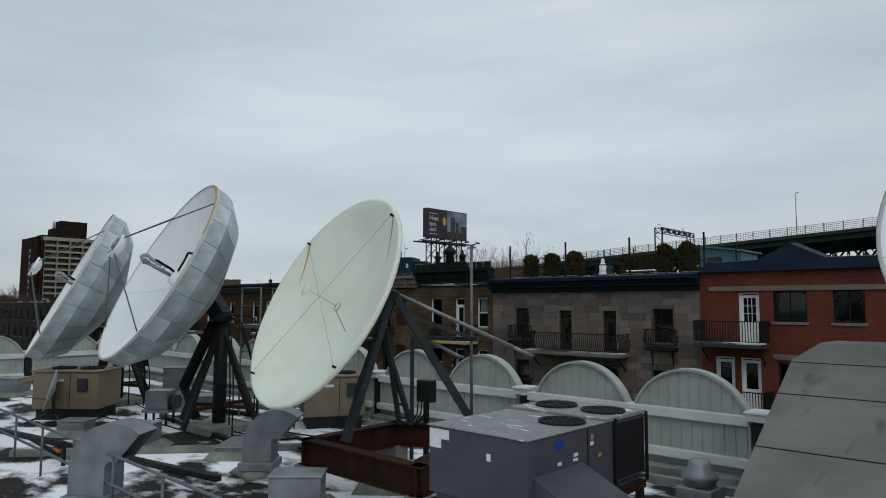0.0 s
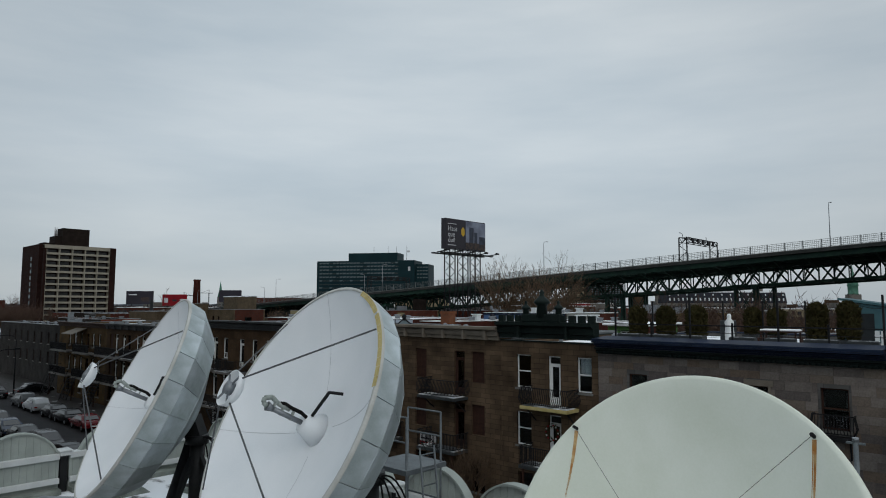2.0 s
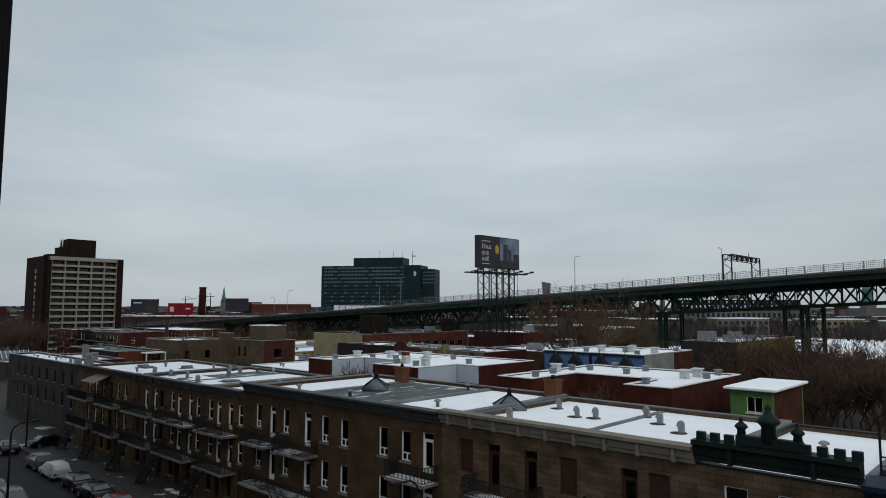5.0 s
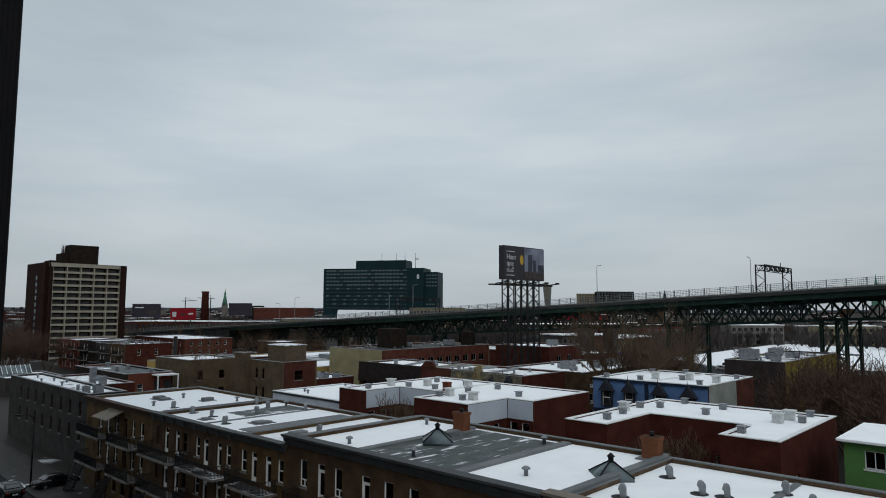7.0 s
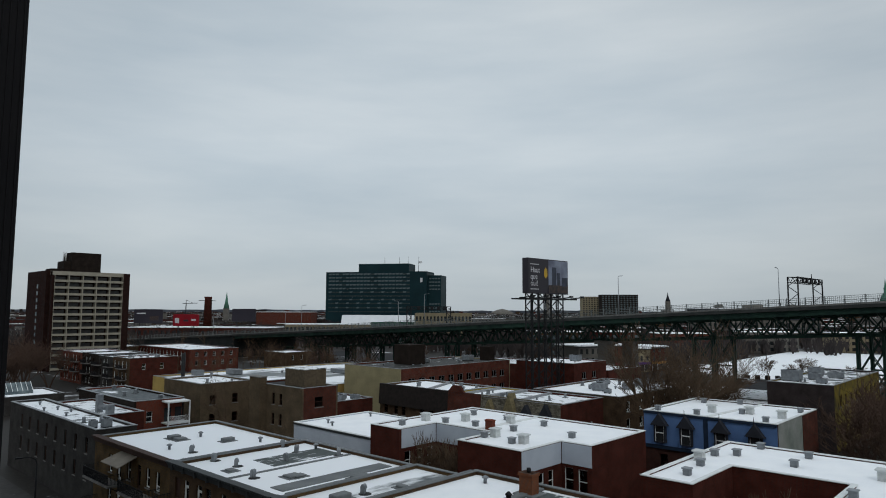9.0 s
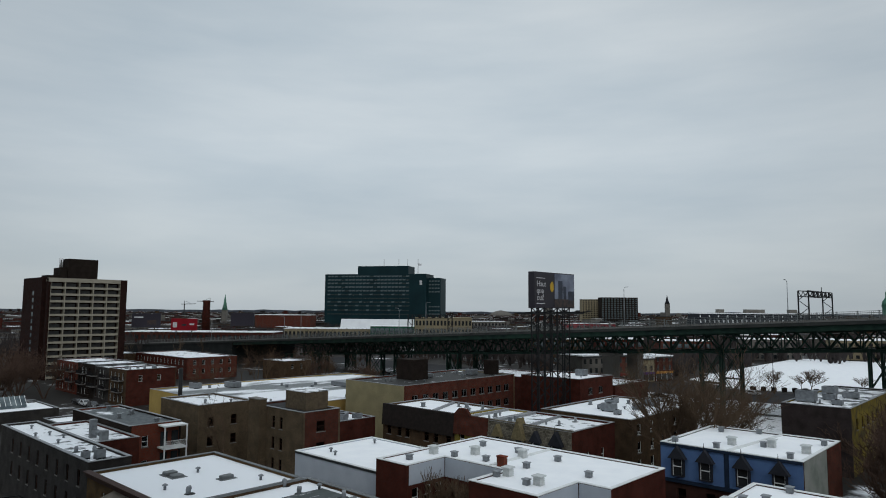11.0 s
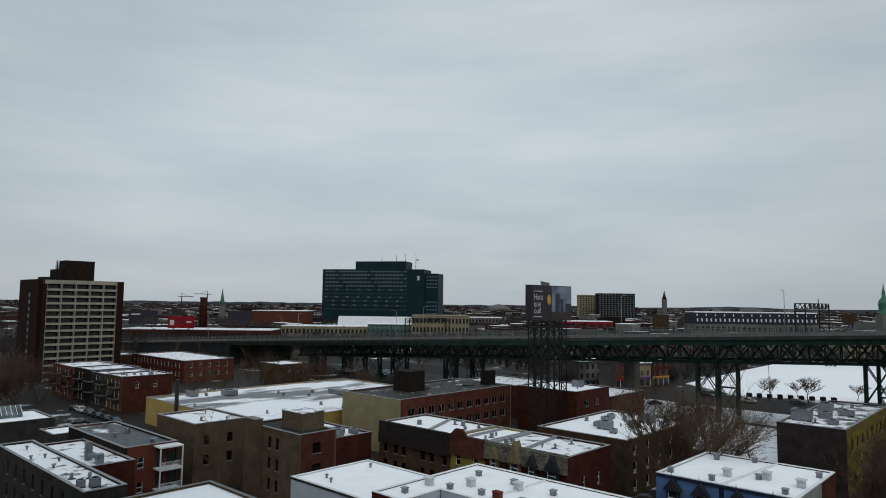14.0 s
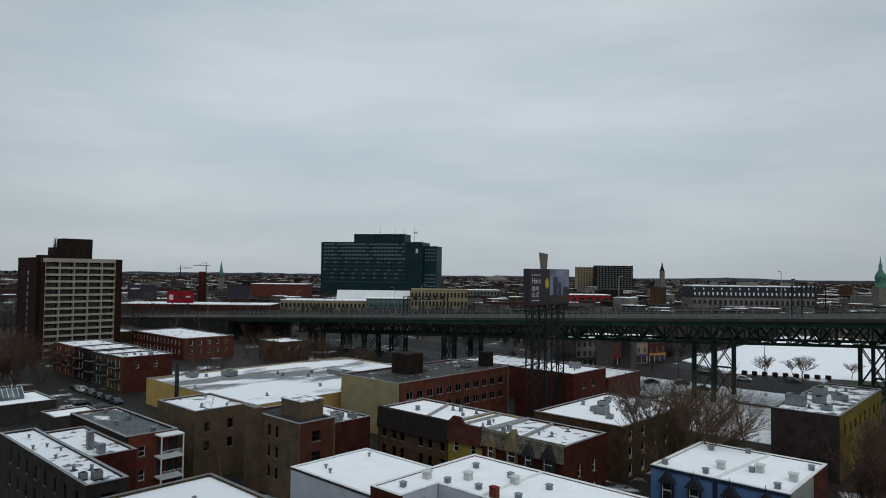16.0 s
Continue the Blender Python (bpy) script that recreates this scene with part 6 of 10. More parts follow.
def billboard():
    root = thing("billboard", (-120, 129, 0), "two-faced billboard with a dark advertisement on lattice legs", "billboard")
    bm = bmesh.new()
    box(bm, -1.6, -7.8, 26.6, -0.02, 7.8, 34.3, bev=0.05)
    part("panel", bm, "board_dark", root)
    for y0, y1, z0, z1, m, d in ((-0.2, 7.6, 26.9, 34.1, "board_sky", 0.0), (1.2, 2.9, 28.6, 32.6, "board_city", 0.01), (3.2, 4.4, 28.6, 31.4, "board_city", 0.01), (5.2, 7.6, 28.4, 30.4, "board_city", 0.012), (-0.2, 7.6, 26.9, 28.6, "board_warm", 0.008)):
        bm = bmesh.new()
        box(bm, -0.02, y0, z0, 0.02 + d, y1, z1)
        part("printed_picture", bm, m, root)
    bm = bmesh.new()
    vs = [bm.verts.new((0.045, -1.3 + 0.75 * math.cos(math.pi / 3 * k + math.pi / 6), 31.2 + 1.25 * math.sin(math.pi / 3 * k + math.pi / 6))) for k in range(6)]
    bm.faces.new(vs)
    part("printed_shape", bm, "board_yellow", root, "yellow shape printed on the board")
    for k, word in enumerate(("Haut", "que", "oui!")):
        cu = bpy.data.curves.new("slogan", "FONT")
        cu.body, cu.size, cu.extrude = word, 1.75, 0.005
        cu.materials.append(M["print_white"])
        ob = new("slogan", cu)
        me = bpy.data.meshes.new_from_object(ob)
        bpy.data.objects.remove(ob)
        ob = new("slogan", me)
        ob.parent = root
        ob.matrix_local = pose(0.03, -7.0, 31.2 - 1.45 * k, 90, 0, 90)
    for z, l in ((32.9, 3.2), (27.5, 3.0)):
        bm = bmesh.new()
        box(bm, -0.02, -7.0, z, 0.03, -7.0 + l, z + 0.16)
        part("printed_bar", bm, "print_white", root)
    bm = bmesh.new()
    box(bm, 0.2, -10.0, 25.3, 1.2, 9.6, 25.6)
    box(bm, -2.9, -10.0, 25.3, -1.8, 9.6, 25.6)
    part("catwalk", bm, "steel_dark", root)
    for y in (-10, -5, 0, 5, 9.6):
        bm = bmesh.new()
        bar(bm, (-0.8, y, 25.6), (2.6, y, 25.9), 0.15, 0.25)
        box(bm, 2.3, y - 0.5, 25.8, 2.8, y + 0.5, 26.2)
        part("floodlight_arm", bm, "steel_dark", root)
    for y in (-5.2, -0.2, 4.7):
        bm = bmesh.new()
        c = [(-1.9, y - 1.0), (-0.1, y - 1.0), (-0.1, y + 1.0), (-1.9, y + 1.0)]
        for lx, ly in c:
            bar(bm, (lx, ly, 0), (lx, ly, 26.8), 0.22, 0.22)
        for k in range(18):
            z0, z1 = 26.8 * k / 18, 26.8 * (k + 1) / 18
            for i in range(4):
                (ax, ay), (bx, by) = c[i], c[(i + 1) % 4]
                if (k + i) % 2:
                    ax, ay, bx, by = bx, by, ax, ay
                bar(bm, (ax, ay, z0), (bx, by, z1), 0.1, 0.1)
        part("lattice_leg", bm, "steel_dark", root)


billboard()

# ---- the black office slab ----
def office_slab():
    rz = 30.0
    cx, cy = -627.2, 606.8
    root = thing("office_building", pose(cx, cy, 0, 0, 0, rz), "black glass office slab with pale window bands", "office building")
    w, d, h = 137.0, 40.0, 76.0
    bm = bmesh.new()
    box(bm, -w, 0, 0, 0, d, h - 5)
    box(bm, -w, 0.4, h - 5, 0, d, h - 4)
    part("body", bm, "curtainwall", root)
    bm = bmesh.new()
    box(bm, -w * 0.68, 4, h - 4, -w * 0.18, d - 6, h + 6.5)
    part("penthouse", bm, "curtainwall", root)
    bm = bmesh.new()
    box(bm, 0, 8, 0, 17, d - 2, h - 9)
    part("rear_wing", bm, "curtainwall", root)
    bm = bmesh.new()
    box(bm, 0, -0.25, 0, 4.2, 0, 1.9)
    pane = mesh_of(bm, "window", "pale_glass")
    n = 23
    bm = bmesh.new()
    box(bm, 0, -0.25, 0, 4.2, 0, 1.5)
    dim = mesh_of(bm, "window", "office_dim")
    for z in (66.0, 61.5, 57.0, 52.2, 47.4, 42.6, 37.8, 33.0, 28.2, 22.5, 17.5):
        for k in range(n):
            bright = z in (66.0, 61.5, 57.0, 52.2, 47.4) and (k * 5 + int(z)) % 9 != 0 or z in (42.6, 33.0, 28.2, 22.5) and (k * 7 + int(z)) % 3 == 0
            if not bright:
                ob = new("window", dim)
                ob.parent, ob.location = root, (-w + 4 + 4.85 * k, 0, z + 2)
                continue
            ob = new("window", pane)
            ob.parent, ob.location = root, (-w + 4 + 4.85 * k, 0, z + 2)
    bm = bmesh.new()
    box(bm, 0, -0.25, 0, 3.0, 0, 1.7)
    pane2 = mesh_of(bm, "window", "pale_glass")
    for z in (59.0, 54.5, 50.0, 45.4, 26.5, 21.5, 17, 12):
        for k in range(4):
            ob = new("window", pane2)
            ob.parent, ob.location = root, (1.6 + 3.8 * k, 8, z + 3)
    for x in (-95, -60, -40, -28, -14):
        bm = bmesh.new()
        hh = (12 if x != -95 else 5) + (h + 4 if -77 < x < -13 else h - 4)
        tube(bm, (x, 12, h - 5), (x, 12, hh), 0.35, 0.15, n=5)
        part("mast", bm, "steel_dark", root)
    bm = bmesh.new()
    box(bm, -14, 12, h + 7.3, -9.5, 12.1, h + 9.8)
    part("flag", bm, "sticker", root)
    bm = bmesh.new()
    box(bm, -8.5, -0.3, h - 18, -5.5, -0.05, h - 12.5)
    part("emblem", bm, "print_white", root)


M["office_dim"] = mat("office_dim", (0.02, 0.035, 0.038), (0.011, 0.02, 0.022), scale=0.2, rough=0.3, bump=0)
M["pale_glass"] = mat("pale_glass", (0.16, 0.20, 0.21), (0.05, 0.07, 0.08), scale=0.35, rough=0.25, bump=0)
office_slab()


# ---- the apartment tower ----
def apartment_tower():
    x1, y0, y1, h = -308.0, 85.8, 110.3, 36.8
    root = thing("apartment_tower", (x1, (y0 + y1) / 2, 0), "eleven-storey brown brick apartment tower with beige balconies", "apartment building")
    hy = (y1 - y0) / 2
    bm = bmesh.new()
    box(bm, -26, -hy - 0.3, 0, -1.9, hy + 2.4, h)
    box(bm, -26, -hy - 1.8, 0, -3.5, -hy - 0.3, h + 0.3)
    part("body", bm, "brick_tower", root)
    bm = bmesh.new()
    box(bm, -1.9, hy, 0, 0.3, hy + 2.4, h)
    part("end_wall", bm, "brick_tower", root)
    bm = bmesh.new()
    box(bm, -1.9, -hy - 0.8, 0, 0.1, -hy, h)
    part("end_wall", bm, "brick_tower", root)
    fl = 2.5
    bay = 2 * hy / 5
    bm = bmesh.new()
    box(bm, -1.85, -bay / 2 + 0.06, 0, 0, bay / 2 - 0.06, 0.18)
    box(bm, -0.16, -bay / 2 + 0.06, 0.18, 0, bay / 2 - 0.06, 0.82)
    balcony = mesh_of(bm, "balcony", "tower_beige")
    bm = bmesh.new()
    box(bm, -1.88, -bay / 2 + 0.7, 0.1, -1.84, bay / 2 - 0.6, 2.1)
    glass_door = mesh_of(bm, "balcony_door", "win_dim")
    for k in range(14):
        z = h - 1.4 - fl * (k + 1)
        if z < 0:
            break
        for b in range(5):
            y = -hy + bay * (b + 0.5)
            for nm, me in (("balcony", balcony), ("balcony_door", glass_door)):
                ob = new(nm, me)
                ob.parent, ob.location = root, (0, y, z)
    for b in range(6):
        bm = bmesh.new()
        y = -hy + bay * b
        box(bm, -1.9, y - 0.16, 0, 0.08, y + 0.16, h)
        part("fin", bm, "tower_beige", root)
    bm = bmesh.new()
    box(bm, -2.2, -hy - 0.8, h - 1.4, 0.12, hy + 0.2, h + 0.05)
    part("cornice", bm, "tower_beige", root)
    bm = bmesh.new()
    box(bm, -14, -5.5, h, -4, 5.0, h + 7.6)
    box(bm, -12, -8.0, h, -4.5, -5.5, h + 4.2)
    box(bm, -12, -12, h, -5, -8.0, h + 1.2)
    part("penthouse", bm, "brick_dark", root)
    for y in (-7.2, -6.4):
        bm = bmesh.new()
        tube(bm, (-8, y, h + 4.2), (-8, y, h + 8.0), 0.25, n=6)
        part("antenna", bm, "sticker", root)
    bm = bmesh.new()
    for k in range(12):
        box(bm, -14, -hy - 1.85, 2 + 2.6 * k, -12.4, -hy - 1.75, 3.5 + 2.6 * k)
    tagged(part("side_windows", bm, "pale_glass", root), kind="stuff")


M["win_dim"] = mat("win_dim", (0.05, 0.05, 0.05), (0.012, 0.012, 0.013), scale=0.5, rough=0.4, bump=0, fine=4)
M["brick_tower"] = masonry("brick_tower", (0.055, 0.022, 0.017), (0.042, 0.018, 0.015), (0.03, 0.02, 0.018))
apartment_tower()


# ---- buildings beyond the bridge ----
def far_block(name, x, y, w, d, h, material, label, category="building", rz=43.3, roof="snow", rows=0, cols=0, z0=0.0, win="pale_glass", gap=0.55):
    root = thing(name, pose(x, y, z0, 0, 0, rz), label, category)
    bm = bmesh.new()
    box(bm, -w / 2, 0, 0, w / 2, d, h - 0.4)
    part("wall", bm, material, root)
    bm = bmesh.new()
    box(bm, -w / 2 - 0.3, -0.3, h - 0.4, w / 2 + 0.3, d + 0.3, h)
    part("roof", bm, roof, root)
    if rows:
        cw, ch = w / cols, (h - 1.0) / rows
        bm = bmesh.new()
        box(bm, -cw * gap / 2, -0.15, -ch * gap / 2, cw * gap / 2, 0.05, ch * gap / 2)
        me = mesh_of(bm, "window", win)
        for r in range(rows):
            for c in range(cols):
                ob = new("window", me)
                ob.parent, ob.location = root, (-w / 2 + cw * (c + 0.5), 0, ch * (r + 0.5))
    return root


M["win_dark"] = mat("win_dark", (0.025, 0.028, 0.03), rough=0.2, bump=0)
M["green_glass"] = mat("green_glass", (0.03, 0.13, 0.075), (0.02, 0.08, 0.05), scale=0.3, rough=0.25, bump=0)
M["bright_red"] = mat("bright_red", (0.26, 0.012, 0.02), (0.2, 0.01, 0.016), scale=0.2, rough=0.5, bump=0)
M["copper_green"] = mat("copper_green", (0.09, 0.21, 0.15), (0.06, 0.15, 0.11), scale=0.4, rough=0.6)
M["hangar_white"] = mat("hangar_white", (0.75, 0.77, 0.79), (0.68, 0.70, 0.72), scale=0.2, rough=0.6, bump=0)
M["beige_wall"] = mat("beige_wall", (0.27, 0.225, 0.145), (0.22, 0.185, 0.12), scale=0.2, rough=0.8)
M["slate"] = mat("slate", (0.03, 0.032, 0.04), (0.02, 0.022, 0.028), scale=0.5, rough=0.7)

far_block("industrial_building", -381.8, 375.2, 43, 30, 20.5, "beige_wall", "beige industrial building with rows of dark windows", rows=3, cols=16, win="win_dark", roof="beige_wall")
far_block("industrial_building", -429.6, 304.6, 65, 25, 12.3, "beige_wall", "long low beige industrial building", rows=2, cols=22, win="win_dark", roof="snow_half")
far_block("glass_building", -392, 332, 31, 14, 14.5, "green_glass", "green glazed workshop beside the bridge", rows=3, cols=9, win="pale_glass", gap=0.8)
far_block("warehouse", -600, 378, 54, 30, 20.5, "brick_red", "red brick warehouse with a snowy roof", rows=0)
far_block("warehouse", -452, 216, 98, 26, 11, "brick_darkred", "low dark red brick works with a snowy roof", rows=2, cols=26, win="win_dark", roof="snow_half")
far_block("shop", -352, 540, 44, 24, 15, "bright_red", "red shop building beyond the bridge", rows=2, cols=6, win="win_dark")
far_block("apartment_building", -611.6, 980.8, 27, 20, 46, "beige_wall", "tan apartment tower beyond the bridge", rows=13, cols=6, win="win_dark", category="apartment building")
far_block("apartment_building", -551.3, 968, 58, 22, 48, "brick_dark", "dark apartment slab with window grid", rows=14, cols=12, win="pale_glass", roof="tar", category="apartment building")
far_block("warehouse", -548, 633, 41, 30, 13, "far_stone", "grey stone building with flat roof", rows=2, cols=10, win="win_dark")
far_block("apartment_building", -201.6, 311.6, 22, 14, 12.5, "brick_darkred", "brick walk-up beside the snowy square", rows=3, cols=6, category="apartment building", win="pale_glass", roof="snow_half")
far_block("apartment_building", -222, 287, 26, 14, 12.5, "brick_brown", "brown brick walk-up beside the snowy square", rows=3, cols=8, category="apartment building", win="pale_glass")
far_block("apartment_building", -180, 340, 26, 14, 11.5, "brick_red", "red brick walk-up beside the snowy square", rows=3, cols=7, category="apartment building", win="pale_glass")
far_block("apartment_building", -156, 400, 30, 14, 11.5, "far_stone", "grey stone row beside the snowy square", rows=3, cols=9, category="apartment building", win="win_dark")
far_block("apartment_building", -118, 440, 34, 14, 11.0, "beige_wall", "beige row house beside the snowy square", rows=3, cols=9, category="apartment building", win="win_dark")
far_block("apartment_building", -80, 470, 34, 14, 10.0, "far_stone", "pale stone row house beside the snowy square", rows=3, cols=9, category="apartment building", win="win_dark")

# long mansard-roofed factory
root = far_block("factory", -226, 601, 106, 24, 15.5, "far_stone", "long stone factory with a slate mansard and dormers", rows=2, cols=24, win="win_dark", roof="slate")
bm = bmesh.new()
lo = [(-53.3, -0.3), (53.3, -0.3), (53.3, 24.3), (-53.3, 24.3)]
a = [bm.verts.new((x, y, 15.5)) for x, y in lo]
b = [bm.verts.new((x * 0.985, 12 + (y - 12) * 0.85, 24.5)) for x, y in lo]
for k in range(4):
    bm.faces.new((a[k], a[(k + 1) % 4], b[(k + 1) % 4], b[k]))
bm.faces.new(b)
part("mansard", bm, "slate", root)
bm = bmesh.new()
box(bm, -52.5, 1.6, 24.5, 52.5, 22.5, 25.4)
part("roof_top", bm, "snow", root)
bm = bmesh.new()
box(bm, -0.9, -0.5, 0, 0.9, 1.4, 3.2)
dm = mesh_of(bm, "dormer", "hangar_white")
for r in range(2):
    for k in range(27):
        if r and k % 2:
            continue
        ob = new("dormer", dm)
        ob.parent, ob.location, ob.scale = root, (-50.5 + 3.88 * k, 0.4 + 0.75 * r, 17.0 + 4.6 * r), (0.6 - 0.15 * r, 1, 0.8 - 0.3 * r)
for x, w in ((-8, 16), (-32, 5), (30, 6)):
    bm = bmesh.new()
    box(bm, x, 8, 25.4, x + w, 14, 28.4)
    part("roof_house", bm, "far_stone", root)

# white tents and sheds
for x, y, w in ((-448, 343, 22), (-428, 360, 42)):
    root = thing("storage_tent", pose(x, y, 0, 0, 0, 43.3), "white fabric-roofed storage hall", "hall", "storage halls")
    bm = bmesh.new()
    pr = [(0, 0), (0, 10), (7, 18.6), (14, 10), (14, 0)]
    a = [bm.verts.new((-w / 2, p[0], p[1])) for p in pr]
    b = [bm.verts.new((w / 2, p[0], p[1])) for p in pr]
    bm.faces.new(a)
    bm.faces.new(b[::-1])
    for k in range(5):
        bm.faces.new((a[k], b[k], b[(k + 1) % 5], a[(k + 1) % 5]))
    bmesh.ops.recalc_face_normals(bm, faces=bm.faces)
    part("cover", bm, "hangar_white", root)

# chimney
bm = bmesh.new()
lathe(bm, [(3.3, 0), (2.4, 30.5), (2.7, 31), (2.7, 32)], n=16)
solo("factory_chimney", bm, "brick_darkred", (-493.5, 242.7, 0), "tall tapered brick factory chimney", "chimney")


def small_board(x, y, w, z0, z1, material, label, bars=()):
    root = thing("billboard", pose(x, y, 0, 0, 0, 43.3), label, "billboard", "roadside billboards")
    bm = bmesh.new()
    box(bm, -w / 2, 0, z0, w / 2, 0.8, z1, bev=0.05)
    part("panel", bm, material, root)
    for bx, bz, bw, bh, m in bars:
        bm = bmesh.new()
        box(bm, bx, -0.04, bz, bx + bw, 0, bz + bh)
        part("printed_bar", bm, m, root)
    for k in (-0.3, 0.3):
        bm = bmesh.new()
        tube(bm, (k * w, 0.4, 0), (k * w, 0.4, z0), 0.35, n=8)
        part("leg", bm, "steel_dark", root)


small_board(-447.9, 204.3, 16.5, 12.0, 19.6, "bright_red", "red roadside billboard with pale print", ((-7, 14, 2.6, 3.2, "print_white"), (-1.5, 15, 3, 1.2, "board_dark"), (3.5, 15.5, 3, 1.0, "print_white")))
small_board(-495.8, 200.7, 19.6, 13, 22.5, "board_dark", "dark roadside billboard with small print", ((-8, 19.5, 6, 0.8, "print_white"), (1, 15, 6, 3, "board_warm")))
small_board(-447.7, 245.2, 16.0, 14.5, 23.2, "board_dark", "dark billboard on a lattice frame", ())


def steeple(x, y, base, h, w, label, material="copper_green"):
    root = thing("church_steeple", pose(x, y, 0, 0, 0, 43.3), label, "church", "church steeples")
    bm = bmesh.new()
    box(bm, -w / 2, -w / 2, 0, w / 2, w / 2, base)
    part("tower", bm, "far_stone", root)
    bm = bmesh.new()
    lathe(bm, [(w * 0.62, base), (w * 0.35, base + (h - base) * 0.35), (0.15, h)], n=8)
    part("spire", bm, material, root)
    bm = bmesh.new()
    box(bm, -w * 0.5, w / 2, 0, w * 0.5, w * 4, base * 0.55)
    part("nave", bm, "far_stone", root)


steeple(-871.5, 466, 24, 46, 6.5, "stone church with a tall green copper spire")
steeple(-692, 1454, 44, 64, 9, "distant church tower with a pointed cap", "slate")
# domed church on the right of the view
root = thing("church", pose(-159, 751, 0, 0, 0, 43.3), "stone church with twin green copper domes", "church")
bm = bmesh.new()
box(bm, -5, -5, 0, 5, 5, 24)
box(bm, -4, 5, 0, 30, 40, 16)
part("tower", bm, "far_stone", root)
bm = bmesh.new()
lathe(bm, [(5.5, 24), (4.6, 25), (4.6, 32), (5.2, 32.5), (4.2, 37), (2.2, 40), (1.6, 41), (1.6, 45), (0.9, 47), (0.1, 54)], n=16)
part("dome", bm, "copper_green", root, smooth=True)

# stadium mast on the horizon
root = thing("stadium_tower", pose(-1400, 2030, 0, 0, 0, 43.3), "pale leaning stadium tower on the horizon", "tower")
bm = bmesh.new()
a = [bm.verts.new(p) for p in ((-6, -6, 0), (6, -6, 0), (6, 6, 0), (-6, 6, 0))]
b = [bm.verts.new(p) for p in ((-18, -6, 112), (14, -6, 106), (14, 6, 106), (-18, 6, 112))]
for k in range(4):
    bm.faces.new((a[k], a[(k + 1) % 4], b[(k + 1) % 4], b[k]))
bm.faces.new(b)
part("mast", bm, "far_stone", root)
bm = bmesh.new()
lathe(bm, [(46, 0), (40, 14), (20, 23), (2, 27)], n=24, at=(-170, 20, 0))
part("bowl", bm, "far_stone", root)

# snowy square beyond the bridge
bm = bmesh.new()
prism(bm, [(-119, 241), (-86, 256), (-40, 277), (-40, 420), (-150, 420), (-149, 341), (-146, 261)], 0.0, 0.25)
solo("snow_field", bm, "snow", (0, 0, 0), "open square under clean snow", "snow", kind="structure")
bm = bmesh.new()
box(bm, -330, 212, 0.0, 40, 240, 0.03)
solo("road_far", bm, "asphalt", (0, 0, 0.01), "broad dark street under the bridge", "road", kind="structure")
bm = bmesh.new()
bm.faces.new([bm.verts.new((x, y, 0)) for x, y in ((-148, 203), (-134.5, 181), (-110.6, 179.4), (-99.4, 191), (-88.7, 202), (-95.4, 222), (-106.7, 210), (-118, 207))])
solo("snow_lot", bm, "snow_broad", (0, 0, 0.016), "snow-covered lot between the bridge piers", "snow", kind="structure")
bm = bmesh.new()
box(bm, -145, 190, 0.0, -84, 211, 0.14)
solo("snow_lot", bm, "snow_half", (0, 0, 0.012), "snowy parking lot beside the bridge", "snow", kind="structure")
bm = bmesh.new()
box(bm, -118, 148, 0.0, -80, 186, 0.12)
solo("snow_lot", bm, "snow_half", (0, 0, 0.01), "snowy parking lot", "snow", kind="structure")
bm = bmesh.new()
box(bm, -218, 146, 0.0, -155, 172, 0.12)
solo("snow_lot", bm, "snow_half", (0, 0, 0.01), "snowy yard under the bridge", "snow", kind="structure")

# ---- far town and woods ----
rng = random.Random(7)


def town():
    bm = bmesh.new()
    ca, sa = math.cos(radians(43.3)), math.sin(radians(43.3))
    for k in range(4600):
        dep = 330 + 3300 * (k / 4600) ** 1.4
        lat = rng.uniform(-0.78, 0.78) * dep
        x = -39 - sa * dep + ca * lat
        y = 7 + ca * dep + sa * lat
        if y < 245 and x > -520 or (x > -330 and y < 480) or math.hypot(x + 640, y - 615) < 130:
            continue
        if -560 < x < -330 and 195 < y < 400:
            continue
        w, d, h = rng.uniform(7, 20), rng.uniform(8, 15), rng.choice((6, 7, 8, 9, 10)) + rng.uniform(-1, 1)
        if rng.random() < 0.02:
            h *= rng.uniform(1.5, 2.4)
        m = rng.choice((0, 0, 1, 2, 2, 3, 3, 1))
        box(bm, x - w / 2, y - d / 2, 0, x + w / 2, y + d / 2, h - 0.3, m)
        box(bm, x - w / 2 - 0.2, y - d / 2 - 0.2, h - 0.3, x + w / 2 + 0.2, y + d / 2 + 0.2, h, 5 if rng.random() < 0.3 else 6)
    ob = solo("distant_town", bm, ["brick_dark", "brick_darkred", "brick_brown", "far_stone", "brick_red", "snow", "tar"], (0, 0, 0), "distant low town with flat partly snowy roofs", "town", kind="stuff")
    return ob


town()


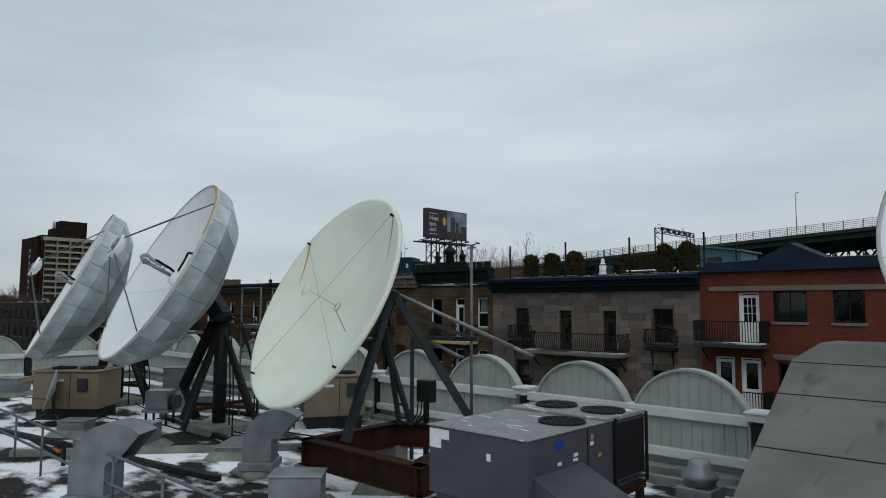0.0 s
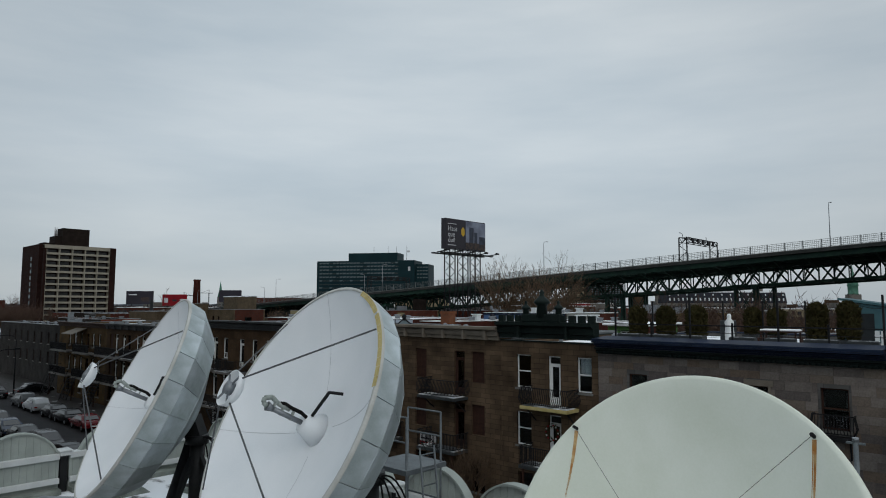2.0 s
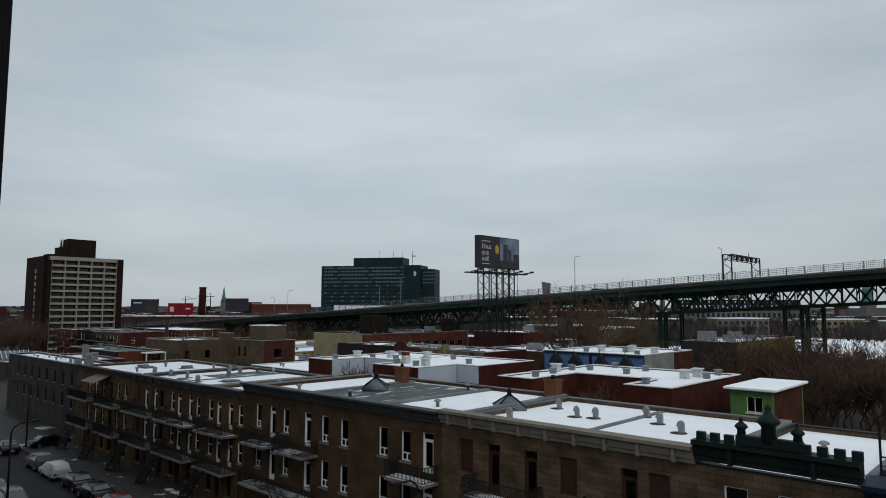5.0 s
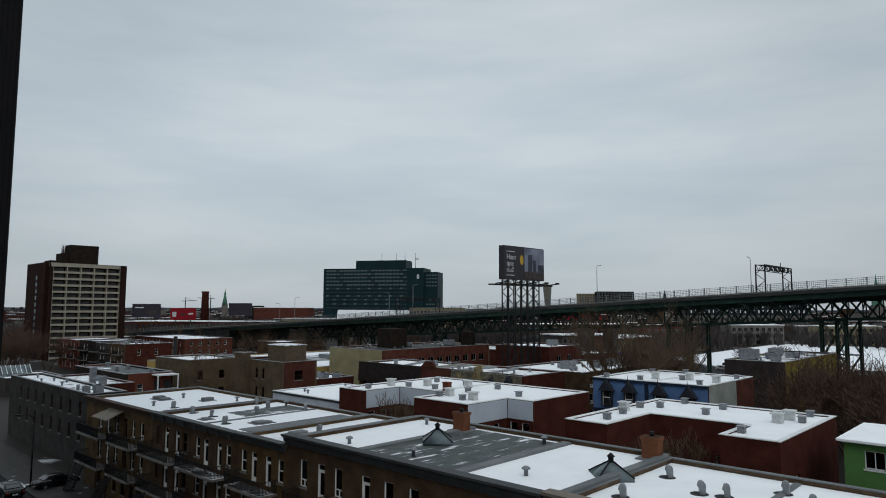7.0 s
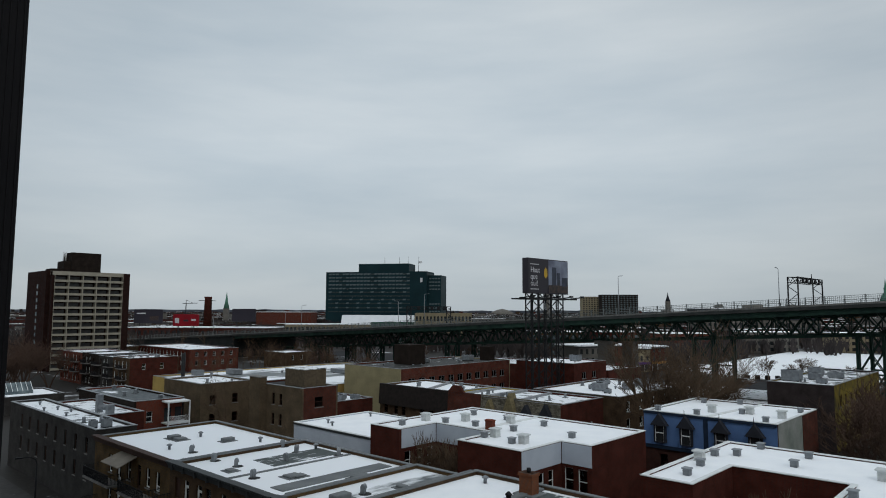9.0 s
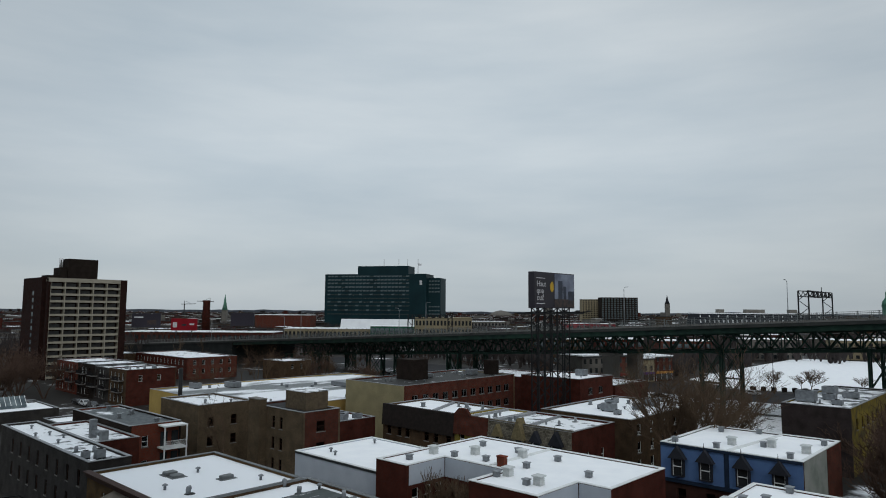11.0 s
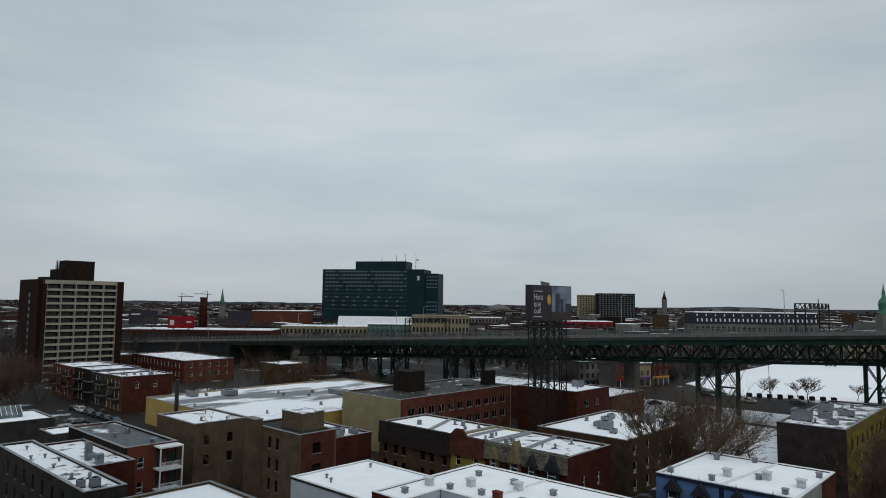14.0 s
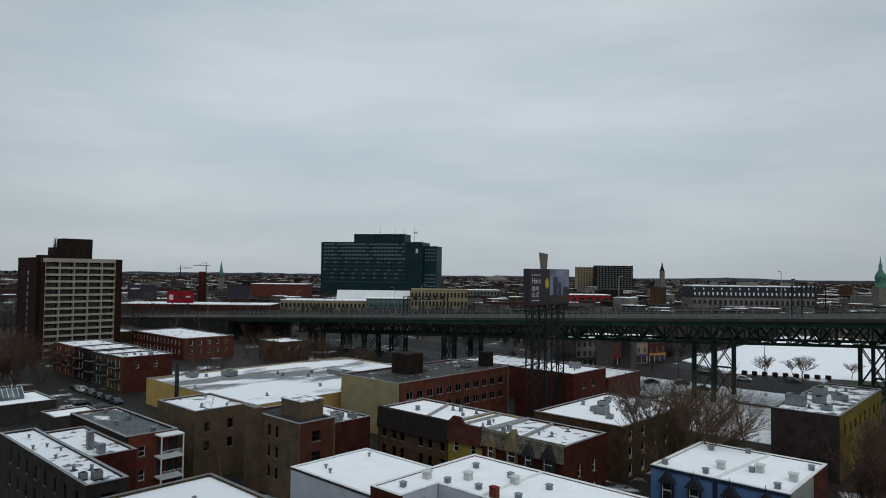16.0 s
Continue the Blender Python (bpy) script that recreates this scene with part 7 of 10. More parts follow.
def woods():
    verts, faces = [], []
    sa, ca = math.sin(radians(43.3)), math.cos(radians(43.3))
    for k in range(22000):
        dep = 230 + 3600 * rng.random() ** 1.7
        lat = rng.uniform(-0.8, 0.8) * dep
        x = -39 - sa * dep + ca * lat
        y = 7 + ca * dep + sa * lat
        if y < 212 and x > -420 or (-150 < x < -60 and y < 390) or (x > -330 and y < 250):
            continue
        h = rng.uniform(7, 13)
        for j in range(12):
            a = rng.uniform(0, 2 * math.pi)
            r = rng.uniform(0.5, 4.0) * h / 10
            bx, by = x + 0.15 * math.cos(a), y + 0.15 * math.sin(a)
            z0, z1 = rng.uniform(0, 0.45) * h, rng.uniform(0.55, 1.0) * h
            wd = rng.uniform(0.12, 0.5) * (1 + dep / 1500)
            i = len(verts)
            verts += [(bx - ca * wd, by - sa * wd, z0), (bx + ca * wd, by + sa * wd, z0), (x + r * math.cos(a), y + r * math.sin(a), z1)]
            faces.append((i, i + 1, i + 2))
    me = bpy.data.meshes.new("distant_woods")
    me.from_pydata(verts, [], faces)
    me.materials.append(M["twig"])
    ob = new("distant_woods", me)
    tagged(ob, "distant bare winter trees between the houses", "trees", kind="stuff")


M["twig"] = mat("twig", (0.06, 0.05, 0.048), (0.04, 0.036, 0.036), scale=0.2, rough=0.9, bump=0)
woods()

# ridge on the horizon; distance haze is painted in as a blue-grey base colour
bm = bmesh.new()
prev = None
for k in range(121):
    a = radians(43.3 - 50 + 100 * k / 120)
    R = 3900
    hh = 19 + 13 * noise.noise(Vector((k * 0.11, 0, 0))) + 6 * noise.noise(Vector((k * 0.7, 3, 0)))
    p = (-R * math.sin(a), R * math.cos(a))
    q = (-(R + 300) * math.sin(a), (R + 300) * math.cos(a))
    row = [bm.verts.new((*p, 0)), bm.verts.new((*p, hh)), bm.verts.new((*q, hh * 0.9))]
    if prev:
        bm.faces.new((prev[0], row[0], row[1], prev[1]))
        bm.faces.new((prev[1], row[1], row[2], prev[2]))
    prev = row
solo("backdrop_ridge", bm, mat("far_wood_hazed", (0.105, 0.118, 0.14), (0.062, 0.07, 0.085), scale=0.012, fine=0.05, rough=0.9, bump=0.12), (0, 0, 0), "low wooded ridge along the horizon, haze painted into its blue-grey colour", "ridge", kind="structure")


# ---- bare trees ----
def bare_tree(h, width, seed, thick=1.0, levels=5, kids=3, spread=0.5, stems=1, thin=0.022, material="bark", label="tall bare deciduous tree in winter"):
    """A trunk (or several stems) with limbs that fork down to fine twigs."""
    rg = random.Random(seed)
    root = thing("tree", (0, 0, -90), label, "tree", "bare trees")
    trunk, crown = bmesh.new(), bmesh.new()

    def grow(bm, p, d, length, r, level):
        n = 7 if level == 0 else (5 if level < 3 else 3)
        segs = 4 if level < 2 else (3 if level < 4 else 2)
        for s in range(segs):
            q = p + d * (length / segs)
            tube(bm, p, q, max(r, thin), max(r * 0.86, thin * 0.8), n=n, cap=False)
            p, r = q, r * 0.86
            d = (d + Vector((rg.uniform(-0.24, 0.24), rg.uniform(-0.24, 0.24), rg.uniform(-0.05, 0.15)))).normalized()
            if 0 < level < levels and s < segs - 1:
                side = (d + Vector((rg.uniform(-1, 1), rg.uniform(-1, 1), rg.uniform(-0.3, 0.6))) * 0.85).normalized()
                grow(crown, p, side, length * rg.uniform(0.4, 0.62), r * 0.5, level + 1)
        if level >= levels:
            return
        for k in range(kids):
            a = 2 * math.pi * (k + rg.random()) / kids
            tilt = spread * rg.uniform(0.45, 1.4)
            side = Vector((math.cos(a), math.sin(a), 0))
            nd = (d * math.cos(tilt) + side * math.sin(tilt)).normalized()
            grow(crown, p, nd, length * rg.uniform(0.6, 0.82), r * 0.72, level + 1)

    for k in range(stems):
        a = 2 * math.pi * k / stems + rg.random()
        lean = 0.0 if stems == 1 else rg.uniform(0.25, 0.5)
        d = Vector((math.cos(a) * lean, math.sin(a) * lean, 1)).normalized()
        grow(trunk, d * 0.0 + Vector((0.2 * math.cos(a), 0.2 * math.sin(a), 0)) * (stems > 1), d, h * 0.31, h * thick * (0.02 if stems == 1 else 0.014), 0)
    top = max(v.co.z for v in crown.verts)
    wide = sorted(math.hypot(v.co.x, v.co.y) for v in crown.verts)[int(len(crown.verts) * 0.97)]
    for b in (trunk, crown):
        bmesh.ops.scale(b, vec=(width / 2 / wide, width / 2 / wide, h / top), verts=b.verts)
    part("trunk", trunk, material, root)
    part("crown", crown, material, root)
    return root


M["bark_brown"] = mat("bark_brown", (0.095, 0.06, 0.044), (0.065, 0.042, 0.033), scale=3, rough=0.9, bump=0)
T_BIG = bare_tree(22.5, 21, 101, thick=2.3, levels=5, stems=4, thin=0.017, kids=3, spread=0.5)
T_MID = bare_tree(13, 9, 102, levels=5, spread=0.5, thin=0.015, kids=2)
T_TALL = bare_tree(15, 8, 105, levels=5, spread=0.4, thin=0.015, kids=2)
T_THICK = bare_tree(8.5, 8, 103, levels=5, kids=2, spread=0.6, stems=4, thin=0.018, material="bark_brown", label="dense brown leafless shrub-like tree")
T_YOUNG = bare_tree(8, 7.5, 104, levels=4, kids=4, spread=0.6, thin=0.02, label="young bare tree beside the snowy square")
T_BUSH = bare_tree(4.0, 2.6, 106, levels=4, kids=3, spread=0.5, stems=4, thin=0.012, label="thin bare shrub in a winter garden")
planted = set()


def plant(src, x, y, rz, s=1.0, z=0.0):
    m = pose(x, y, z, 0, 0, rz) @ Matrix.Scale(s, 4)
    if src.name not in planted:
        planted.add(src.name)
        src.matrix_world = m
        return src
    return copy_thing(src, m)


# the big cluster before the bridge
for x, y, rz, s, src in ((-79, 97.5, 0, 0.98, T_BIG), (-78, 117, 70, 0.85, T_MID), (-86, 122, 40, 0.72, T_BIG), (-82.5, 101, 120, 0.9, T_MID), (-84, 128, 10, 0.95, T_MID), (-88, 135, 80, 0.8, T_MID), (-79.5, 108, 140, 0.95, T_TALL), (-81, 134, 20, 0.9, T_TALL), (-60, 126, 200, 1.0, T_MID)):
    plant(src, x, y, rz, s)
# brown thicket in the yards on the right
rt = random.Random(77)
for k in range(17):
    y = rt.uniform(88, 128)
    x = -38.0 - 0.185 * (y - 6.6) + 24 * rt.random()
    plant(T_THICK, x, y, rt.uniform(0, 360), rt.uniform(0.9, 1.4))
for k in range(8):
    plant(T_MID if k % 2 else T_TALL, rt.uniform(-54, -18), rt.uniform(100, 150), rt.uniform(0, 360), rt.uniform(0.7, 0.95))
# along the bridge, between the houses and by the tower
for x, y, s in ((-130, 165, 0.7), (-150, 172, 0.7), (-200, 168, 0.8), (-232, 166, 0.8), (-255, 170, 0.9), (-270, 165, 0.8), (-292, 170, 0.9), (-310, 168, 0.9), (-330, 172, 1.0), (-350, 168, 1.0), (-372, 165, 1.0), (-54, 168, 0.7), (-40, 165, 0.8), (-26, 160, 0.8), (-10, 165, 0.8)):
    plant(T_MID if int(x) % 2 else T_TALL, x, y, x * 7 % 360, s)
for x, y, s in ((-126.0, 55.5, 1.1), (-214, 104, 0.8), (-222, 101, 0.7), (-231, 104, 0.8), (-204, 148, 0.8), (-191, 150, 0.8), (-245, 116, 0.8), (-216, 98, 0.6), (-224, 150, 0.9), (-232, 145, 0.95), (-242, 151, 0.9), (-252, 148, 0.9), (-214, 140, 0.75), (-262, 144, 0.9), (-220, 128, 0.7), (-246, 128, 0.8), (-163, 72, 0.8), (-231, 124, 0.95), (-238, 132, 0.9), (-226, 140, 0.8), (-165, 130, 0.6), (-235, 112, 0.7), (-250, 140, 0.7), (-275, 105, 0.8), (-285, 142, 0.8), (-310, 112, 0.8), (-262, 98, 0.7), (-240, 100, 0.6), (-175, 165, 0.6), (-345, 150, 0.9), (-360, 135, 0.9), (-340, 115, 0.9), (-365, 110, 0.9)):
    plant(T_MID if int(x) % 2 else T_TALL, x, y, x * 11 % 360, s)
# dark clump by the foot of the tower
for k in range(16):
    plant(T_THICK, rt.uniform(-300, -240), rt.uniform(46, 70), rt.uniform(0, 360), rt.uniform(0.9, 1.5))
for i, (x, y, s) in enumerate(((-108, 236, 1.0), (-104, 251, 0.7), (-98, 240, 1.1), (-88, 258, 0.7))):
    plant(T_YOUNG, x, y, 90 * i, s)
# shrubs in yards and front gardens
for x, y, s, z in ((-17.1, 30.9, 1.1, 0.15), (-15.2, 30.8, 1.0, 0.15), (-19.2, 30.9, 0.9, 0.15), (-52.5, 58.4, 2.4, 0), (-55.0, 57.0, 2.2, 0), (-53.6, 55.5, 2.0, 0), (-85.8, 56.6, 2.4, 0), (-83.4, 57.2, 2.3, 0), (-81.4, 56.2, 2.0, 0), (-88.0, 50.0, 1.5, 0), (-44, 30.7, 0.8, 0.15), (-34, 30.8, 0.9, 0.15), (-57, 30.7, 0.9, 0.15)):
    plant(T_BUSH, x, y, x * 13 % 360, s, z)
# scrub under and behind the bridge
for k in range(34):
    near = k % 2
    plant(T_THICK, rt.uniform(-340, -160), rt.uniform(142, 174) if near else rt.uniform(203, 246), rt.uniform(0, 360), rt.uniform(0.5, 0.95))
for k in range(9):
    plant(T_THICK, rt.uniform(-60, -46), rt.uniform(116, 128), rt.uniform(0, 360), rt.uniform(1.1, 1.45))


def tower_crane(x, y, h, jib, rz):
    root = thing("tower_crane", pose(x, y, 0, 0, 0, rz), "distant tower crane over the town", "crane", "tower cranes")
    bm = bmesh.new()
    box(bm, -0.9, -0.9, 0, 0.9, 0.9, h)
    part("mast", bm, "steel_dark", root)
    bm = bmesh.new()
    bar(bm, (-jib * 0.3, 0, h), (jib, 0, h + 1), 1.2, 1.4)
    part("jib", bm, "steel_dark", root)
    bm = bmesh.new()
    bar(bm, (0, 0, h), (0, 0, h + 9), 1.0, 1.0)
    bar(bm, (0, 0, h + 9), (jib * 0.6, 0, h + 1), 0.5, 0.5)
    part("tie", bm, "steel_dark", root)


tower_crane(-1689, 804, 37, 30, 43)
tower_crane(-1640, 848, 44, 34, 220)

# ---- street-row details ----
def local(root, x, y, z=0.0):
    o = root.location
    return Vector((x - o.x, y - o.y, z - o.z))


def cornice(root, x0, x1, z0, z1, out, material, y=32.0, brackets=0, dentils=0, name="cornice"):
    o = root.location
    bm = bmesh.new()
    prof = [(0.0, z0), (-out * 0.35, z0), (-out * 0.35, z0 + (z1 - z0) * 0.25), (-out * 0.55, z0 + (z1 - z0) * 0.3), (-out * 0.6, z0 + (z1 - z0) * 0.65), (-out, z0 + (z1 - z0) * 0.8), (-out, z1), (0.25, z1), (0.25, z0)]
    a = [bm.verts.new((x0 - o.x, y + p - o.y, z)) for p, z in prof]
    b = [bm.verts.new((x1 - o.x, y + p - o.y, z)) for p, z in prof]
    k = len(prof)
    bm.faces.new(a)
    bm.faces.new(b[::-1])
    for i in range(k):
        bm.faces.new((a[i], b[i], b[(i + 1) % k], a[(i + 1) % k]))
    bmesh.ops.recalc_face_normals(bm, faces=bm.faces)
    c = part(name, bm, material, root)
    n = brackets or dentils
    if n:
        bm = bmesh.new()
        w = 0.16 if brackets else 0.1
        box(bm, -w / 2, -out * 0.85, z0 + (0.0 if brackets else 0.05), w / 2, -out * 0.3, z0 + (z1 - z0) * (0.72 if brackets else 0.35))
        me = mesh_of(bm, "bracket", material)
        for i in range(n):
            ob = new("bracket" if brackets else "dentil", me)
            ob.parent = c
            ob.location = (x0 + (x1 - x0) * (i + 0.5) / n - o.x, y - o.y, 0)
    return c


R_RED, R_GREY, R_BROWN, R_TAN, R_LONG, R_YEL, R_BRN2, R_YEL2, R_CORNER, B_BLOCK, B_PALE, B_RED, C_BLUE, C_DARK, C_YELLOW, C_SLATE, C_WALK, C_CREAM, C_ANNEX, B_TAN, B_TAN2, B_PORCH, B_OCHRE, FAR_ROW, D_YELLOW = HOUSES[:25]

cornice(R_GREY, -26.1, -13.15, 10.1, 10.42, 0.7, "blue_cornice")
bm = bmesh.new()
o = R_GREY.location
q = [(-26.1, 31.28, 10.55), (-13.15, 31.28, 10.55), (-13.15, 32.9, 10.66), (-26.1, 32.9, 10.66)]
lo = [bm.verts.new((x - o.x, y - o.y, z - 0.12)) for x, y, z in q]
hi = [bm.verts.new((x - o.x, y - o.y, z)) for x, y, z in q]
for i in range(4):
    bm.faces.new((lo[i], lo[(i + 1) % 4], hi[(i + 1) % 4], hi[i]))
bm.faces.new(lo[::-1])
bm.faces.new(hi)
bmesh.ops.recalc_face_normals(bm, faces=bm.faces)
part("roof_apron", bm, "blue_cornice", R_GREY)
cornice(R_GREY, -26.1, -13.15, 9.76, 10.09, 0.4, "green_cornice", dentils=58, name="dentil_band")
# navy sloped parapet of the red house, with a low gable
bm = bmesh.new()
o = R_RED.location
pts = [(-13.15, 10.6), (-12.7, 11.05), (-10.4, 11.1), (-9.0, 11.8), (-7.6, 11.1), (-1.0, 11.05), (-1.0, 10.6)]
a = [bm.verts.new((x - o.x, 31.75 - o.y, z)) for x, z in pts]
b = [bm.verts.new((x - o.x, 32.9 - o.y, z + (0.1 if z > 10.7 else 0))) for x, z in pts]
bm.faces.new(a)
bm.faces.new(b[::-1])
for i in range(len(pts)):
    bm.faces.new((a[i], b[i], b[(i + 1) % len(pts)], a[(i + 1) % len(pts)]))
bmesh.ops.recalc_face_normals(bm, faces=bm.faces)
part("navy_parapet", bm, "navy", R_RED)
for z0, z1 in ((9.7, 9.92), (6.62, 6.85)):
    bm = bmesh.new()
    box(bm, -12.7 - o.x if z0 > 9 else -9.9 - o.x, 31.94 - o.y, z0, -1.0 - o.x, 31.995 - o.y, z1)
    part("stone_band", bm, "tan_cornice", R_RED)

cornice(R_TAN, -48.3, -32.65, 10.2, 11.0, 0.6, "tan_cornice", brackets=9)
cornice(R_LONG, -71.1, -48.35, 10.1, 10.85, 0.55, "dark_cornice")
cornice(R_YEL, -77.7, -71.15, 9.45, 10.1, 0.45, "dark_cornice")
cornice(R_BRN2, -93.8, -77.75, 9.4, 10.05, 0.45, "dark_cornice", brackets=8)
cornice(R_YEL2, -111.0, -93.85, 9.4, 10.0, 0.45, "wood_dark")

# battlemented cornice with urns
c = cornice(R_BROWN, -32.6, -26.15, 10.42, 11.35, 0.65, "green_cornice", brackets=2)
o = R_BROWN.location
for i in range(11):
    x = -32.4 + 0.6 * i
    if -30.7 < x < -28.2:
        continue
    bm = bmesh.new()
    box(bm, x - o.x, 31.5 - o.y, 11.35, x + 0.36 - o.x, 31.75 - o.y, 11.72)
    part("merlon", bm, "green_cornice", c)
bm = bmesh.new()
box(bm, -30.7 - o.x, 31.45 - o.y, 11.35, -28.1 - o.x, 31.85 - o.y, 11.8, bev=0.04)
part("pedestal", bm, "green_cornice", c)
for x, s in ((-30.5, 0.55), (-29.4, 0.95), (-28.3, 0.55)):
    bm = bmesh.new()
    lathe(bm, [(0.28 * s, 11.6), (0.28 * s, 11.68), (0.34 * s, 11.73), (0.3 * s, 11.68 + 0.6 * s), (0.36 * s, 11.68 + 0.66 * s), (0.5 * s, 11.68 + 0.8 * s), (0.42 * s, 11.68 + 0.95 * s), (0.2 * s, 11.68 + 1.15 * s), (0.12 * s, 11.68 + 1.25 * s), (0.16 * s, 11.68 + 1.4 * s), (0.02, 11.68 + 1.6 * s)], n=14, at=(x - o.x, 31.65 - o.y, 0))
    part("urn", bm, "green_cornice", c)


def railing(bm, pts, z, h, step=0.12, belly=0.0):
    """Pickets between a top and a bottom rail along a line of (x, y) points."""
    for (ax, ay), (bx, by) in zip(pts, pts[1:]):
        L = math.hypot(bx - ax, by - ay)
        n = max(1, round(L / step))
        bar(bm, (ax, ay, z + h), (bx, by, z + h), 0.045, 0.045)
        bar(bm, (ax, ay, z + 0.1), (bx, by, z + 0.1), 0.03, 0.03)
        ox, oy = (by - ay) / L, -(bx - ax) / L
        for i in range(n + 1):
            t = i / n
            x, y = ax + (bx - ax) * t, ay + (by - ay) * t
            if belly:
                bar(bm, (x, y, z + 0.1), (x + ox * belly, y + oy * belly, z + h * 0.4), 0.028, 0.028)
                bar(bm, (x + ox * belly, y + oy * belly, z + h * 0.4), (x, y, z + h), 0.028, 0.028)
            else:
                bar(bm, (x, y, z + 0.1), (x, y, z + h), 0.03, 0.03)


M["balcony_board"] = mat("balcony_board", (0.2, 0.19, 0.18), (0.11, 0.105, 0.1), scale=1.5, rough=0.75)


def balcony(root, x0, x1, z, out=1.35, slab_m="white_paint", rail_m="iron", belly=0.0, h=1.0, y=32.0, snow=True, posts=False):
    o = root.location
    X0, X1, Y0, Y1 = x0 - o.x, x1 - o.x, y - out - o.y, y - o.y
    bm = bmesh.new()
    box(bm, X0, Y0, z - 0.2, X1, Y1, z - 0.02, bev=0.02)
    b = part("balcony", bm, slab_m, root)
    bm = bmesh.new()
    railing(bm, [(X0 + 0.04, Y1), (X0 + 0.04, Y0 + 0.04), (X1 - 0.04, Y0 + 0.04), (X1 - 0.04, Y1)], z, h, belly=belly)
    part("balustrade", bm, rail_m, b)
    if snow:
        bm = bmesh.new()
        box(bm, X0 + 0.1, Y0 + 0.1, z - 0.02, X1 - 0.1, Y1 - 0.25, z + 0.03)
        part("snow", bm, "snow_thin", b)
    for x in (X0 + 0.25, X1 - 0.25):
        bm = bmesh.new()
        if posts:
            bar(bm, (x, Y0 + 0.1, 0.15), (x, Y0 + 0.1, z - 0.16), 0.1, 0.1)
        else:
            bar(bm, (x, Y1, z - 0.95), (x, Y0 + 0.3, z - 0.16), 0.06, 0.06)
        part("post" if posts else "strut", bm, rail_m if not posts else "wood_dark", b)
    return b


def outdoor_stair(root, x, z, run=3.2, y=30.2, dirx=1):
    """A straight iron stair from the pavement to a balcony."""
    o = root.location
    n = max(6, round(z / 0.19))
    bm = bmesh.new()
    for s in (-0.45, 0.45):
        bar(bm, (x - o.x, y + s - o.y, z), (x + run * dirx - o.x, y + s - o.y, 0.15), 0.05, 0.2)
        bar(bm, (x - o.x, y + s - o.y, z + 0.9), (x + run * dirx - o.x, y + s - o.y, 1.05), 0.035, 0.035)
    st = part("stair", bm, "iron", root)
    bm = bmesh.new()
    box(bm, -0.13, -0.45, -0.02, 0.13, 0.45, 0.02)
    me = mesh_of(bm, "tread", "iron")
    for i in range(n):
        t = (i + 0.5) / n
        ob = new("tread", me)
        ob.parent, ob.location = st, (x + run * dirx * t - o.x, y - o.y, z + (0.15 - z) * t)
    return st


balcony(R_GREY, -22.9, -16.9, 6.5, slab_m="tan_cornice", belly=0.12, out=1.3)
for a, b in ((-24.6, -23.1), (-15.9, -14.3)):
    balcony(R_GREY, a, b, 6.95, out=0.45, slab_m="iron", belly=0.1, h=0.85, snow=False)
    balcony(R_GREY, a, b, 3.95, out=0.4, slab_m="iron", belly=0.08, h=0.8, snow=False)
balcony(R_RED, -13.0, -10.0, 7.3, slab_m="dark_cornice")
balcony(R_RED, -13.0, -9.9, 4.2, slab_m="dark_cornice", posts=True)
balcony(R_BROWN, -30.4, -27.3, 6.75, slab_m="yellow_tape", belly=0.14, out=1.2)
balcony(R_BROWN, -30.4, -27.3, 3.55, slab_m="dark_cornice", posts=True)
balcony(R_TAN, -45.6, -41.0, 6.65, slab_m="dark_cornice", belly=0.14)
balcony(R_TAN, -38.4, -35.2, 6.65, slab_m="dark_cornice", belly=0.14)
balcony(R_TAN, -45.6, -41.0, 3.45, slab_m="dark_cornice", posts=True)
balcony(R_TAN, -38.4, -35.2, 3.45, slab_m="dark_cornice", posts=True)
balcony(R_LONG, -52.1, -48.6, 6.55, slab_m="balcony_board")
balcony(R_LONG, -52.1, -48.6, 3.4, slab_m="balcony_board", posts=True)
balcony(R_LONG, -64.6, -60.8, 6.35, out=1.5, slab_m="balcony_board")
balcony(R_LONG, -69.4, -66.0, 6.35, out=1.5, slab_m="balcony_board")
balcony(R_LONG, -69.5, -61.0, 3.15, out=1.5, slab_m="balcony_board", posts=True)
for rt, a, b in ((R_YEL, -77.4, -72.2), (R_BRN2, -85.9, -79.2), (R_BRN2, -93.6, -87.2), (R_YEL2, -101.2, -95.6), (R_YEL2, -109.9, -103.4)):
    balcony(rt, a, b, 6.3, out=1.5, slab_m="balcony_board", snow=a > -90)
    balcony(rt, a, b, 3.2, out=1.5, slab_m="balcony_board", posts=True, snow=False)
for rt, x in ((R_YEL, -74.8), (R_BRN2, -83.6), (R_BRN2, -91.0), (R_YEL2, -99.0), (R_YEL2, -106.5), (R_LONG, -63.5), (R_LONG, -51.0), (R_TAN, -43.0), (R_TAN, -36.8), (R_RED, -12.6)):
    outdoor_stair(rt, x, 3.2, y=29.9, dirx=-1 if x < -70 else 1, run=3.0)
# rear balconies of the long row near the tower
for k, owner in enumerate((HOUSES[27], HOUSES[27], HOUSES[26], HOUSES[26], HOUSES[25], FAR_ROW)):
    for z in (3.7, 6.7):
        balcony(owner, -273 + 9.0 * k, -268.5 + 9.0 * k, z, out=1.3, slab_m="balcony_board", y=79.5, snow=False)
